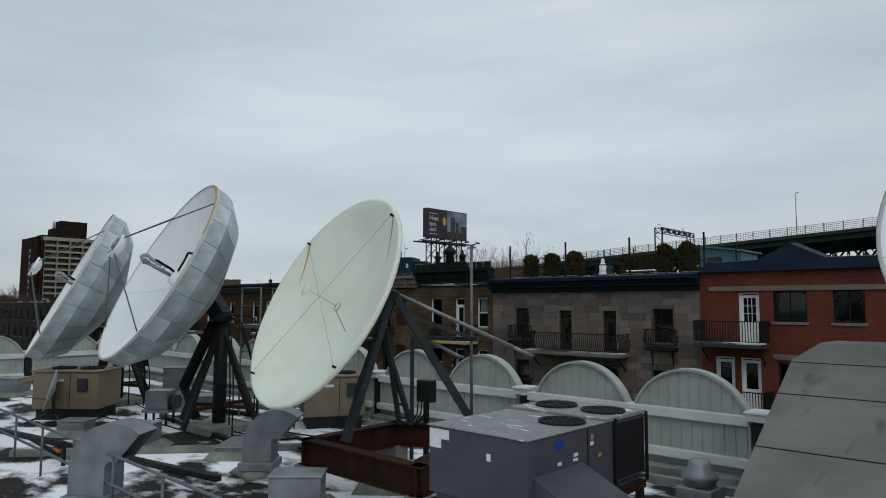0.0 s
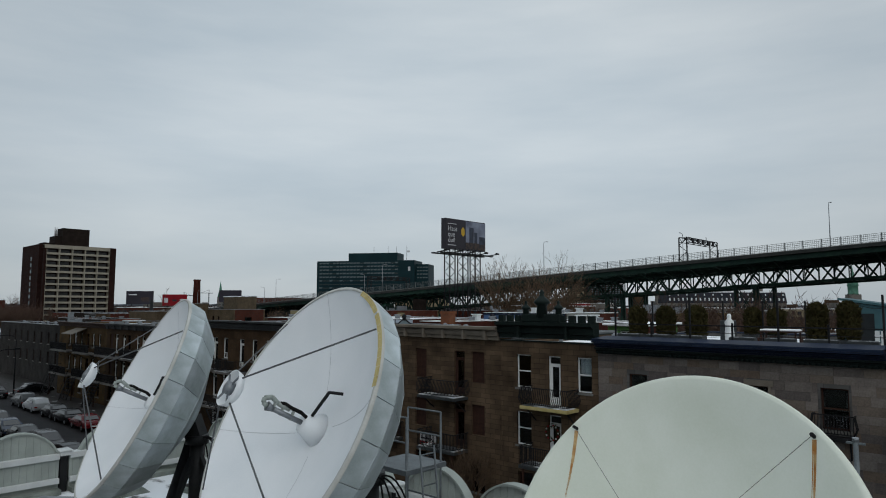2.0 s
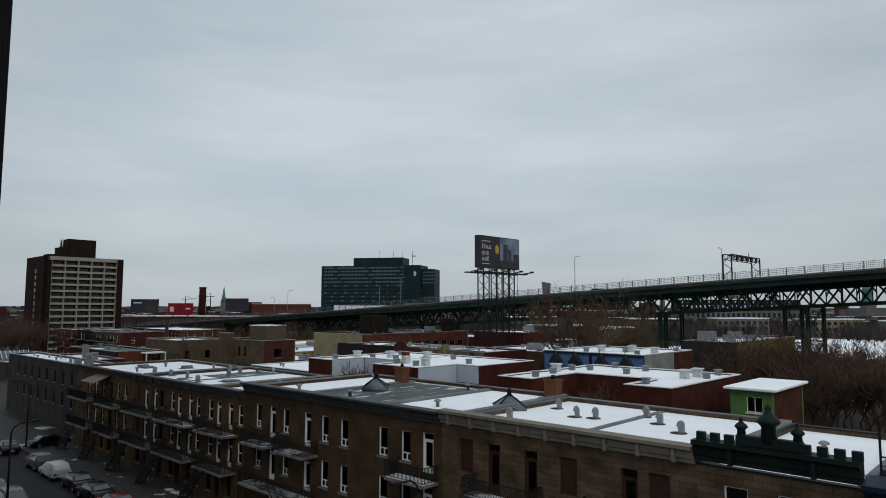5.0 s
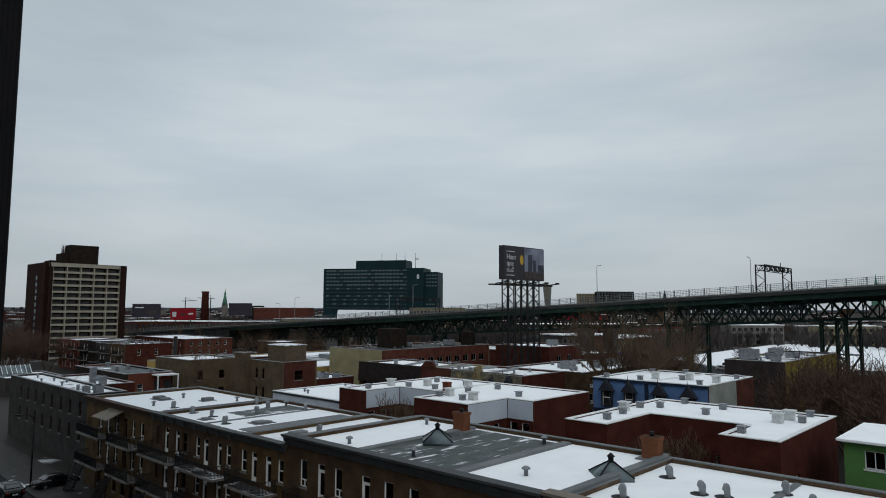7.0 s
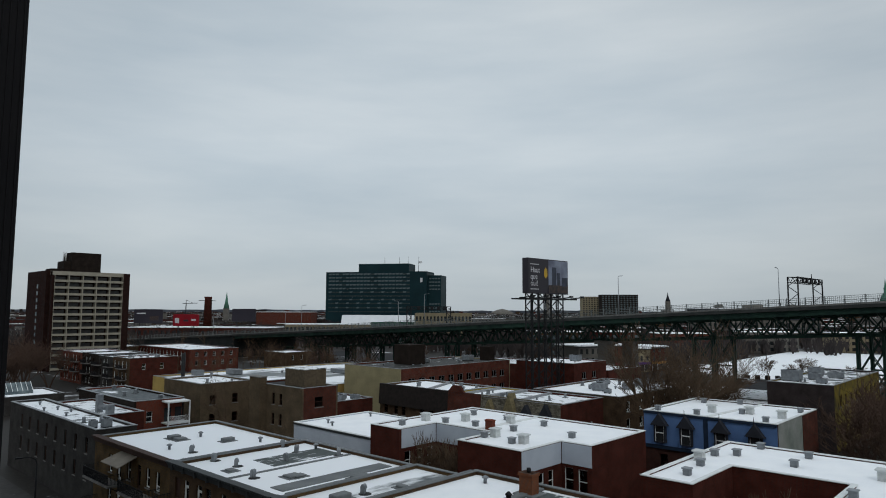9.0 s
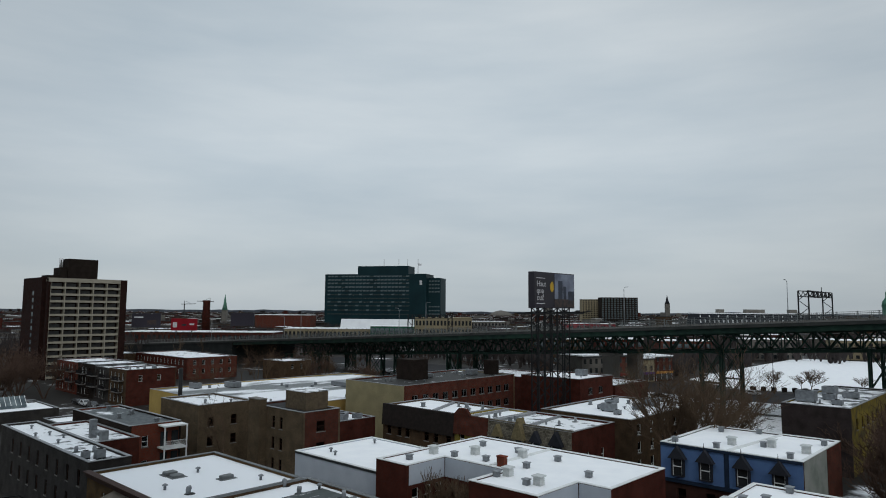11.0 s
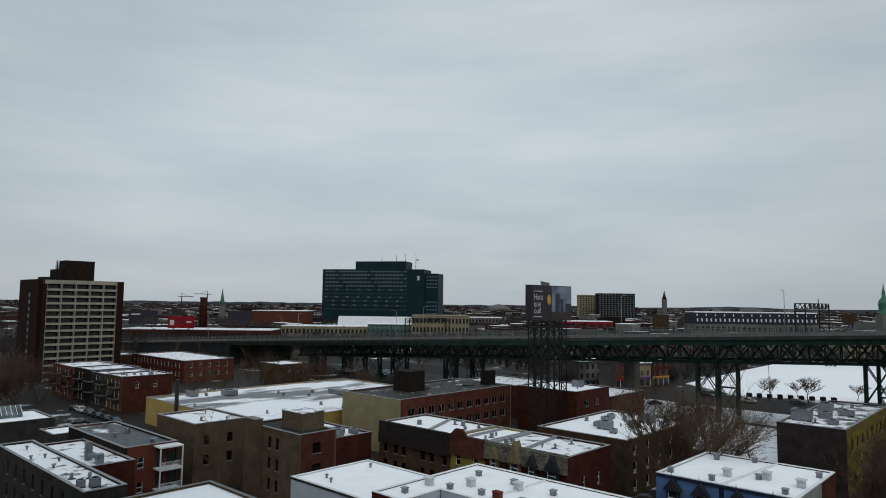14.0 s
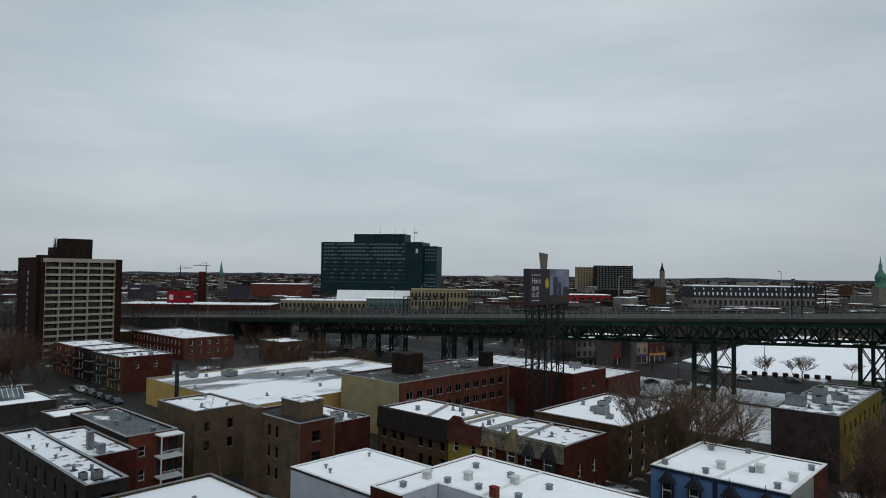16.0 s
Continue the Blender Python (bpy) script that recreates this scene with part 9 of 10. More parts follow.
M["brick_orange"] = masonry("brick_orange", (0.36, 0.12, 0.05), (0.27, 0.09, 0.04), (0.2, 0.12, 0.09), stain=0.3)
M["vent_white"] = mat("vent_white", (0.60, 0.62, 0.62), (0.48, 0.50, 0.50), scale=3, rough=0.5)
V_SQ, V_BIG, V_GO, V_RO, V_CH = vent_square(0.85), vent_square(1.2, "vent_white"), vent_goose(), vent_round(), chimney()
tagged(V_BIG, label="large white louvred roof vent with a cap", group="large white vents")
used = set()


def put(src, x, y, z, rz=0.0):
    if src.name not in used:
        used.add(src.name)
        src.matrix_world = pose(x, y, z, 0, 0, rz)
        return src
    return copy_thing(src, pose(x, y, z, 0, 0, rz))


for x, y in ((-90.5, 56.4), (-88.1, 60.8), (-89.4, 67.2), (-84.3, 61.5), (-84.3, 67.1), (-79.5, 62.0), (-79.5, 57.2), (-75.7, 56.7), (-78.9, 66.7), (-73.1, 63.1)):
    put(V_SQ, x, y, 10.25)
for x, y in ((-90.7, 60.3), (-87.2, 63.2), (-82.6, 65.6), (-78.9, 58.2), (-74.9, 57.5), (-47.2, 64.9), (-46.9, 67.2), (-59.9, 62.0)):
    put(V_BIG, x, y, 10.25)
for x, y in ((-58.6, 56.4), (-59.7, 64.8), (-59.1, 60.2), (-58.3, 66.2), (-57.7, 70.6), (-53.4, 65.1), (-53.4, 69.3), (-47.8, 58.0), (-45.7, 66.4), (-46.1, 70.4)):
    put(V_SQ, x, y, 10.25)
for x, y in ((-107.6, 66.6), (-107.4, 59.2), (-105.5, 58.4)):
    put(V_RO, x, y, 8.3)
for x, y in ((-71.6, 92.5), (-67.7, 94.4), (-73.1, 82.3), (-68.3, 82.1), (-64.7, 86.3), (-60.8, 82.1), (-60.0, 92.0)):
    put(V_SQ, x, y, 10.95)
for x, y in ((-67.7, 85.1), (-64.0, 86.9), (-60.3, 86.0)):
    put(V_BIG, x, y, 10.95)
for x, y, rz in ((-88.2, 39.9, 200), (-86.6, 44.6, 150), (-97.5, 35.8, 30), (-92.7, 35.5, 100), (-89.4, 35.8, 60), (-84.9, 34.7, 10), (-93.6, 43.2, 80), (-90.4, 42.6, 120)):
    put(V_GO, x, y, 9.55, rz)
for x, y in ((-104.3, 40.1), (-100.3, 34.9), (-97.2, 42.9), (-90.4, 44.8)):
    put(V_RO, x, y, 9.55)
for x, y, rz in ((-46.5, 42.0, 220), (-46.5, 36.3, 200), (-43.7, 39.8, 215), (-42.5, 40.1, 200), (-40.4, 42.9, 190), (-74.7, 37.6, 20), (-38.6, 41.0, 190), (-36.4, 39.0, 190)):
    put(V_GO, x, y, 9.65 if x < -70 else 10.1, rz)
for x, y, z in ((-64.6, 44.0, 10.25), (-49.0, 45.1, 10.25)):
    put(V_CH, x, y, z)
for x, y, z in ((-71.9, 36.0, 9.65), (-67.1, 34.6, 10.25), (-60.8, 34.9, 10.3), (-68.7, 44.2, 10.25), (-56.9, 44.3, 10.3), (-52.5, 36.0, 10.25), (-29.4, 40, 9.95), (-34.2, 37, 10.1), (-31, 36, 9.95)):
    put(V_RO, x, y, z)
for x, y in ((-136.7, 37.9), (-126.2, 36.0), (-125.0, 37.6), (-140.2, 35.6), (-133.2, 36.2), (-139.9, 37.2), (-147, 37)):
    put(V_RO if x < -130 else V_GO, x, y, 8.95)
rv = random.Random(33)
for hs, z, n in ((C_DARK, 9.75, 6), (C_YELLOW, 9.75, 3), (C_SLATE, 9.75, 5), (C_WALK, 8.75, 8), (C_ANNEX, 10.75, 5), (B_PORCH, 9.45, 5), (B_TAN2, 10.75, 3), (D_YELLOW, 10.55, 8), (FAR_ROW, 9.35, 10), (B_OCHRE, 6.05, 9), (C_CREAM, 10.75, 14)):
    wall = [c for c in hs.children if c.name.startswith("roof")][0]
    xs = [v.co.x for v in wall.data.vertices]
    ys = [v.co.y for v in wall.data.vertices]
    for k in range(n):
        put(rv.choice((V_SQ, V_GO, V_RO, V_SQ)), hs.location.x + rv.uniform(min(xs) + 1.2, max(xs) - 1.2), hs.location.y + rv.uniform(min(ys) + 1.2, max(ys) - 1.2), z, rv.uniform(0, 360))


def roof_unit(x, y, z, rz, w, d, h, m="galv", label="grey roof-top cooling unit"):
    root = thing("cooling_unit", pose(x, y, z, 0, 0, rz), label + " on steel feet", "air conditioner", "roof units")
    bm = bmesh.new()
    box(bm, -w / 2, -d / 2, 0.15, w / 2, d / 2, h, bev=0.03)
    part("cabinet", bm, m, root)
    bm = bmesh.new()
    lathe(bm, [(min(w, d) * 0.36, h), (min(w, d) * 0.36, h + 0.06), (min(w, d) * 0.3, h + 0.06), (min(w, d) * 0.28, h + 0.01)], n=14)
    part("fan_ring", bm, "iron", root)
    for sx in (-1, 1):
        bm = bmesh.new()
        box(bm, sx * w * 0.4 - 0.05, -d / 2, 0, sx * w * 0.4 + 0.05, d / 2, 0.15)
        part("foot", bm, "steel_dark", root)


for a in ((-120.6, 36.6, 8.95, 0, 1.0, 1.0, 1.1), (-121.5, 35.4, 8.95, 0, 0.8, 0.8, 0.9), (-98, 112, 8.75, 0, 2.4, 1.6, 1.4), (-95, 117, 8.75, 20, 2.0, 1.4, 1.2), (-101, 118, 8.75, 0, 1.6, 1.6, 1.1), (-102.5, 122.4, 8.75, 0, 1.2, 1.0, 0.9), (-100.3, 113.4, 8.75, 10, 1.2, 1.0, 0.8), (-95.1, 109.6, 8.75, 0, 1.1, 0.9, 0.8), (-95.5, 123, 8.75, 0, 2.4, 1.6, 1.5), (-143, 128, 10.75, 0, 2.2, 2, 1.4), (-146, 116, 10.75, 10, 1.8, 1.6, 1.0),
          (-124, 146, 10.75, 0, 2.4, 1.8, 1.5), (-73, 136, 10.55, 0, 3.0, 2.4, 2.0), (-70.5, 141, 10.55, 0, 2.0, 1.6, 1.2), (-72.5, 150, 10.55, 0, 2.4, 2.0, 1.6), (-68.5, 147, 10.55, 20, 2.6, 1.4, 1.1), (-68, 135, 10.55, 0, 1.6, 1.2, 0.9), (-196, 96, 6.05, 0, 4, 2.6, 1.4), (-200, 88, 6.05, 0, 3, 2, 1.4), (-176, 118, 6.05, 0, 12, 3, 1.2), (-134.5, 86, 6.35, 0, 1.6, 1.2, 0.9), (-136.5, 84, 6.35, 0, 2.4, 1.4, 1.1), (-134.2, 82.4, 6.35, 10, 1.4, 1.2, 1.2)):
    roof_unit(*a)
# lift house and stack on the brick warehouse
bm = bmesh.new()
box(bm, -2.6, -2.4, 0, 2.6, 2.4, 4.4, bev=0.05)
solo("lift_house", bm, "brick_dark", (-146.3, 111.5, 10.75), "dark brick lift house on the warehouse roof", "roof house")
bm = bmesh.new()
box(bm, -1.4, -1.2, 0, 1.4, 1.2, 3.4, bev=0.05)
solo("lift_house", bm, "brick_dark", (-141.2, 133.2, 10.75), "small dark brick stair house on the warehouse roof", "roof house")
# ducts on the low rear wing
root = thing("roof_duct", (-135.6, 41.4, 8.5), "bent galvanised ventilation duct with an upright stack", "duct")
bm = bmesh.new()
box(bm, -1.2, -0.4, 0, -0.4, 0.4, 2.5, bev=0.05)
part("riser", bm, "galv", root)
bm = bmesh.new()
tube(bm, (-0.6, 0, 0.9), (2.2, 0.3, 0.9), 0.4, n=12)
part("duct", bm, "galv", root)
bm = bmesh.new()
box(bm, 2.0, -0.2, 0.0, 2.9, 0.7, 1.4, bev=0.05)
part("drop_duct", bm, "galv", root)
# tall flue by the warehouse
bm = bmesh.new()
tube(bm, (0, 0, 0), (0, 0, 13.5), 0.42, n=12)
solo("steel_flue", bm, "steel_dark", (-176, 72.5, 0), "tall dark steel flue beside the warehouse", "chimney")
# skylight
root = thing("skylight", (-48.9, 39.5, 10.1), "pyramid roof skylight with a finial vent", "skylight", "pyramid skylights")
bm = bmesh.new()
lathe(bm, [(1.5, 0), (1.5, 0.2), (0.15, 0.95)], n=4)
part("glazing", bm, "pale_glass", root)
bm = bmesh.new()
for k in range(4):
    a = math.pi / 2 * k
    bar(bm, (1.5 * math.cos(a), 1.5 * math.sin(a), 0.22), (0.12 * math.cos(a), 0.12 * math.sin(a), 1.0), 0.07, 0.07)
lathe(bm, [(0.16, 0.9), (0.16, 1.2), (0.25, 1.25), (0.05, 1.45)], n=10)
part("ribs", bm, "iron", root)
copy_thing(root, pose(-62.7, 39.2, 10.28))

# roof ridges and seams of bare membrane between the row's roofs
for x0, x1, y0, y1, z in ((-71.3, -70.9, 33, 45.6, 10.6), (-56.1, -55.4, 33, 45.6, 10.42), (-65.0, -64.4, 33, 45.6, 10.42), (-48.6, -48.1, 33, 45.6, 10.6), (-94.0, -93.6, 33, 45.4, 9.95), (-86.2, -85.9, 33, 45.6, 9.65), (-81.4, -79.7, 34, 45, 9.62), (-78.0, -77.5, 33, 45.6, 10.0), (-32.8, -32.4, 33, 45.6, 10.45), (-26.3, -25.9, 33, 45.6, 10.6), (-40.7, -40.3, 33, 45.6, 10.2)):
    bm = bmesh.new()
    box(bm, x0, y0, z - 0.5, x1, y1, z, bev=0.05)
    solo("roof_ridge", bm, "membrane", (0, 0, 0), "grey membrane-covered party wall between roofs", "parapet", "roof party walls")

# party-wall strips that split the snowy roofs of the blocks behind
for p, q, z, m in (((-66.8, 80.9), (-65.4, 95.0), 11.12, "white_paint"), ((-82.7, 60.3), (-82.7, 70.7), 10.44, "white_paint")):
    bm = bmesh.new()
    bar(bm, (*p, z), (*q, z), 0.42, 0.2)
    solo("roof_divider", bm, m, (0, 0, 0), "low snow-dusted white dividing strip across a roof", "parapet", "roof dividers")
bm = bmesh.new()
box(bm, -0.45, -0.3, 0, 0.45, 0.3, 1.05, bev=0.02)
box(bm, -0.5, -0.35, 1.05, 0.5, 0.35, 1.17, bev=0.02)
solo("chimney", bm, "brick_bright", (-81.5, 60.6, 10.35), "short red brick chimney on a snowy roof", "chimney")

# metal-capped party walls across the roofs of the old mansard row
for p, q in (((-114.1, 84.3), (-118.5, 94.6)), ((-106.5, 84.3), (-106.7, 94.6)), ((-101.3, 84.4), (-101.4, 94.7)), ((-95.3, 84.4), (-96.9, 94.9))):
    bm = bmesh.new()
    bar(bm, (*p, 9.92), (*q, 9.92), 0.4, 0.36)
    solo("roof_divider", bm, "grey_metal", (0, 0, 0), "grey metal-capped party wall across a snowy roof", "parapet", "roof dividers")

# low hatches and humps on the street row's roofs
rh = random.Random(61)
for x0, x1, z, n in ((-110, -95.5, 9.55, 3), (-94, -78.5, 9.55, 4), (-77, -72, 9.65, 2)):
    for k in range(n):
        w, d = rh.uniform(0.6, 1.3), rh.uniform(0.6, 1.6)
        bm = bmesh.new()
        box(bm, -w / 2, -d / 2, -0.05, w / 2, d / 2, rh.uniform(0.15, 0.4), bev=0.06)
        box(bm, -w / 2 - 0.25, -d / 2 - 0.25, -0.05, w / 2 + 0.25, d / 2 + 0.25, 0.05, bev=0.04)
        solo("roof_hatch", bm, "membrane", (rh.uniform(x0, x1), rh.uniform(34.5, 44.5), z), "low membrane-covered hatch on a snowy roof", "roof hatch", "roof hatches")

# dark membrane wells where the snow has slid
for x0, x1, y0, y1, z in ((-64.4, -56.1, 33.2, 45.2, 10.27), (-90.5, -87.0, 38.0, 45.2, 9.57)):
    bm = bmesh.new()
    box(bm, x0, y0, z - 0.1, x1, y1, z)
    solo("roof_membrane", bm, "snow_streak", (0, 0, 0), "bare grey membrane with streaks of snow", "roof", kind="structure")


# ---- street: cars, lamps, snowbanks ----
def car(paint_m, label, van=0.0):
    root = thing("car", (0, 0, -60), label, "car", "parked cars")
    L, W = 4.5, 1.78
    H = 1.45 + van
    prof = [(-2.22, 0.35), (-2.25, 0.72), (-2.1, 0.95 + van * 0.4), (-1.55, 1.0 + van * 0.3), (-1.0, H - 0.04), (-0.3, H), (0.55, H - 0.05), (1.25, 0.98 + van * 0.2), (2.05, 0.82 + van * 0.2), (2.24, 0.6), (2.22, 0.35)]
    if van:
        prof[2], prof[3] = (-2.2, 1.1), (-2.1, 1.2)
        prof[4] = (-1.75, H - 0.05)
    bm = bmesh.new()
    sides = []
    for s in (-1, 1):
        sides.append([bm.verts.new((x, s * (W / 2 if z < 1.02 + van * 0.3 else W / 2 - 0.2), z)) for x, z in prof])
    n = len(prof)
    bm.faces.new(sides[0])
    bm.faces.new(sides[1][::-1])
    for i in range(n):
        bm.faces.new((sides[0][i], sides[1][i], sides[1][(i + 1) % n], sides[0][(i + 1) % n]))
    bmesh.ops.recalc_face_normals(bm, faces=bm.faces)
    bmesh.ops.bevel(bm, geom=list(bm.edges), offset=0.05, segments=2, affect="EDGES", profile=0.6)
    part("body", bm, paint_m, root, smooth=True)
    z0, z1 = 1.04 + van * 0.2, H - 0.12
    for s in (-1, 1):
        bm = bmesh.new()
        q = [(-1.25 - van * 1.0, z0), (1.0, z0), (0.5, z1), (-0.85 - van * 1.6, z1)]
        vs = [bm.verts.new((x, s * (W / 2 - 0.02 - (z - z0) * 0.45), z)) for x, z in q]
        bm.faces.new(vs if s < 0 else vs[::-1])
        part("side_window", bm, "car_glass", root)
    for a, b, nm in (((1.24, 1.0 + van * 0.2), (0.6, H - 0.09), "windscreen"), ((-1.52 - van * 0.6, 1.06 + van * 0.3), (-1.05 - van * 0.95, H - 0.1), "rear_window")):
        bm = bmesh.new()
        d = 0.03 if nm == "windscreen" else -0.03
        vs = [bm.verts.new((a[0] + d, -W / 2 + 0.2, a[1] + 0.01)), bm.verts.new((a[0] + d, W / 2 - 0.2, a[1] + 0.01)), bm.verts.new((b[0] + d, W / 2 - 0.3, b[1] + 0.01)), bm.verts.new((b[0] + d, -W / 2 + 0.3, b[1] + 0.01))]
        bm.faces.new(vs)
        part(nm, bm, "car_glass", root)
    bm = bmesh.new()
    tube(bm, (0, -0.1, 0), (0, 0.1, 0), 0.33, n=18)
    tyre = mesh_of(bm, "tyre", "rubber")
    bm = bmesh.new()
    tube(bm, (0, -0.115, 0), (0, 0.115, 0), 0.2, n=12)
    rim = mesh_of(bm, "rim", "galv")
    for x in (-1.4, 1.4):
        for s in (-1, 1):
            w = new("wheel", tyre)
            w.parent, w.location = root, (x, s * (W / 2 - 0.1), 0.33)
            r = new("rim", rim)
            r.parent = w
    for x, m in ((2.22, "print_white"), (-2.23, "tail_red")):
        for s in (-1, 1):
            bm = bmesh.new()
            box(bm, x - 0.04, s * 0.68 - 0.16, 0.62, x + 0.04, s * 0.68 + 0.16, 0.78, bev=0.02)
            part("headlight" if x > 0 else "tail_light", bm, m, root)
    bm = bmesh.new()
    box(bm, -2.27, -0.26, 0.45, -2.24, 0.26, 0.57)
    part("plate_bar", bm, "sticker", root)
    return root


def paint(name, c):
    M[name] = mat(name, c, tuple(v * 0.9 for v in c), scale=0.8, rough=0.25, bump=0.0, spec=0.3)
    return name


M["car_glass"] = mat("car_glass", (0.012, 0.013, 0.015), rough=0.05, bump=0, spec=1.0)
M["tail_red"] = mat("tail_red", (0.25, 0.01, 0.01), rough=0.3, bump=0)
SRC = {"dark": car(paint("car_dark", (0.006, 0.0065, 0.008)), "dark grey parked saloon car with dirty paint"),
       "red": car(paint("car_red", (0.12, 0.008, 0.012)), "dark red parked car at the kerb"),
       "silver": car(paint("car_silver", (0.06, 0.062, 0.066)), "silver parked car at the kerb", 0.22),
       "white": car(paint("car_white", (0.45, 0.46, 0.47)), "white parked car at the kerb", 0.15),
       "blue": car(paint("car_blue", (0.03, 0.045, 0.08)), "dark blue parked car at the kerb")}
for kind, x, y, rz in (("white", -65.5, 25.3, 180), ("silver", -71.6, 25.4, 178), ("red", -79.6, 25.2, 179), ("dark", -84.6, 25.2, 181), ("dark", -89.4, 25.3, 180), ("white", -95.5, 25.2, 180), ("silver", -100.8, 25.3, 180), ("dark", -112.0, 25.0, 180), ("dark", -112.4, 29.6, 95), ("blue", -128.5, 25.5, 180), ("dark", -137, 25.4, 180),
                       ("dark", -77.0, 19.2, 1), ("blue", -82.0, 19.1, 0), ("silver", -86.2, 19.2, -1), ("blue", -91.4, 19.1, 0), ("dark", -97.5, 19.2, 0), ("red", -103, 19.2, 0), ("dark", -59.5, 25.3, 180), ("blue", -53.0, 25.4, 180), ("dark", -45.0, 25.3, 180), ("silver", -71.0, 19.2, 0), ("dark", -65.5, 19.2, 1),
                       ("white", -262, 190, 20), ("dark", -256, 193, 15), ("silver", -250, 188, 20), ("dark", -243, 191, 18), ("white", -236, 194, 22), ("dark", -130, 200, 45), ("silver", -122, 204, 40), ("dark", -114, 199, 45), ("white", -207, 62, 90), ("silver", -203.5, 68, 92), ("dark", -212, 66, 90), ("dark", -126, 231, 0), ("silver", -100, 236, 10), ("white", -112, 228, 0), ("dark", -225, 150, 20), ("white", -240, 155, 20), ("dark", -232, 161, 15), ("silver", -210, 158, 20), ("dark", -190, 160, 0), ("white", -231.5, 73.2, 0), ("silver", -226.2, 73.3, 0), ("dark", -220.8, 73.3, 1), ("dark", -215.4, 73.4, 0), ("blue", -210.0, 73.5, 0), ("dark", -237, 73.2, 0)):
    src = SRC[kind]
    z = 0.03 if y < 100 or y > 212 else (0.0 if x < -150 and y > 175 else 0.16)
    if src.name not in used:
        used.add(src.name)
        src.matrix_world = pose(x, y, z, 0, 0, rz)
    else:
        copy_thing(src, pose(x, y, z, 0, 0, rz))


def street_lamp(x, y, arm=1.0, h=7.2):
    root = thing("street_lamp", (x, y, 0.15), "black curved-arm street lamp on the pavement", "street lamp", "street lamps")
    bm = bmesh.new()
    tube(bm, (0, 0, 0), (0, 0, h), 0.11, 0.07, n=8)
    pts = [(0, 0, h), (0, -0.15 * arm, h + 0.45), (0, -0.6 * arm, h + 0.75), (0, -1.5 * arm, h + 0.8)]
    for p, q in zip(pts, pts[1:]):
        tube(bm, p, q, 0.055, n=6)
    part("pole", bm, "iron", root)
    bm = bmesh.new()
    bar(bm, (0, -1.4 * arm, h + 0.8), (0, -2.0 * arm, h + 0.82), 0.28, 0.14)
    part("lamp_head", bm, "iron", root)


for x, y, a in ((-45.7, 27.4, 1), (-113.5, 27.4, 1), (-80, 17.2, -1), (-150, 27.4, 1)):
    street_lamp(x, y, a)

rs = random.Random(17)


def snowbank(x0, x1, y, w, h):
    bm = bmesh.new()
    n = max(8, int((x1 - x0) / 0.5))
    prev = None
    for i in range(n + 1):
        x = x0 + (x1 - x0) * i / n
        k = math.sin(math.pi * i / n) ** 0.4 if 0 < i < n else 0.02
        hh = h * k * rs.uniform(0.55, 1.15)
        ww = w * k * rs.uniform(0.7, 1.2)
        row = [bm.verts.new((x + rs.uniform(-0.1, 0.1), y + ww * t, 0.01 + hh * (1 - (2 * t) ** 2))) for t in (-0.5, -0.25, 0, 0.25, 0.5)]
        if prev:
            for j in range(4):
                f = bm.faces.new((prev[j], row[j], row[j + 1], prev[j + 1]))
                f.smooth = True
        prev = row
    solo("snowbank", bm, "snow_dirty", (0, 0, 0.03), "dirty ploughed snowbank along the kerb", "snow", "snowbanks")


M["snow_dirty"] = mat("snow_dirty", (0.66, 0.67, 0.69), (0.26, 0.25, 0.245), scale=1.3, rough=0.9, bump=0.5, fine=9)
for a in ((-66, -54, 26.8, 0.9, 0.35), (-80, -71.5, 26.9, 0.9, 0.3), (-93, -85, 26.9, 1.0, 0.35), (-108, -97, 26.9, 1.0, 0.35), (-78, -64, 18.0, 1.2, 0.5), (-98, -80, 17.9, 1.2, 0.5), (-125, -100, 18.0, 1.2, 0.4), (-73, -69, 30.8, 1.5, 0.25), (-84, -78, 30.9, 1.4, 0.2), (-119, -113, 26.8, 1.5, 0.3), (-52, -40, 26.8, 0.8, 0.3)):
    snowbank(*a)

# ---- terrace clutter on the grey house ----
def trough(x, y, w):
    root = thing("planter_trough", (x, y, 10.25), "long dark grey planter trough with snow on its soil", "planter", "terrace troughs")
    bm = bmesh.new()
    box(bm, -w / 2, -0.2, 0, w / 2, 0.2, 0.5, bev=0.02)
    part("trough", bm, "dark_cornice", root)
    bm = bmesh.new()
    box(bm, -w / 2 + 0.05, -0.15, 0.49, w / 2 - 0.05, 0.15, 0.53, bev=0.015)
    part("snow", bm, "snow_thin", root)


for x, w in ((-25.2, 1.3), (-23.6, 1.3), (-21.9, 1.4), (-19.3, 1.2), (-17.6, 1.3), (-15.9, 1.4), (-14.3, 1.2)):
    trough(x, 33.85, w)
# white garden statue, one plain turned shape
bm = bmesh.new()
lathe(bm, [(0.24, 0), (0.24, 0.12), (0.2, 0.14), (0.24, 0.5), (0.2, 0.95), (0.23, 1.2), (0.1, 1.36), (0.11, 1.48), (0.09, 1.58), (0.02, 1.62)], n=14)
solo("garden_statue", bm, "white_paint", (-20.65, 35.9, 10.25), "white weathered garden statue on the roof terrace", "statue", smooth=True)
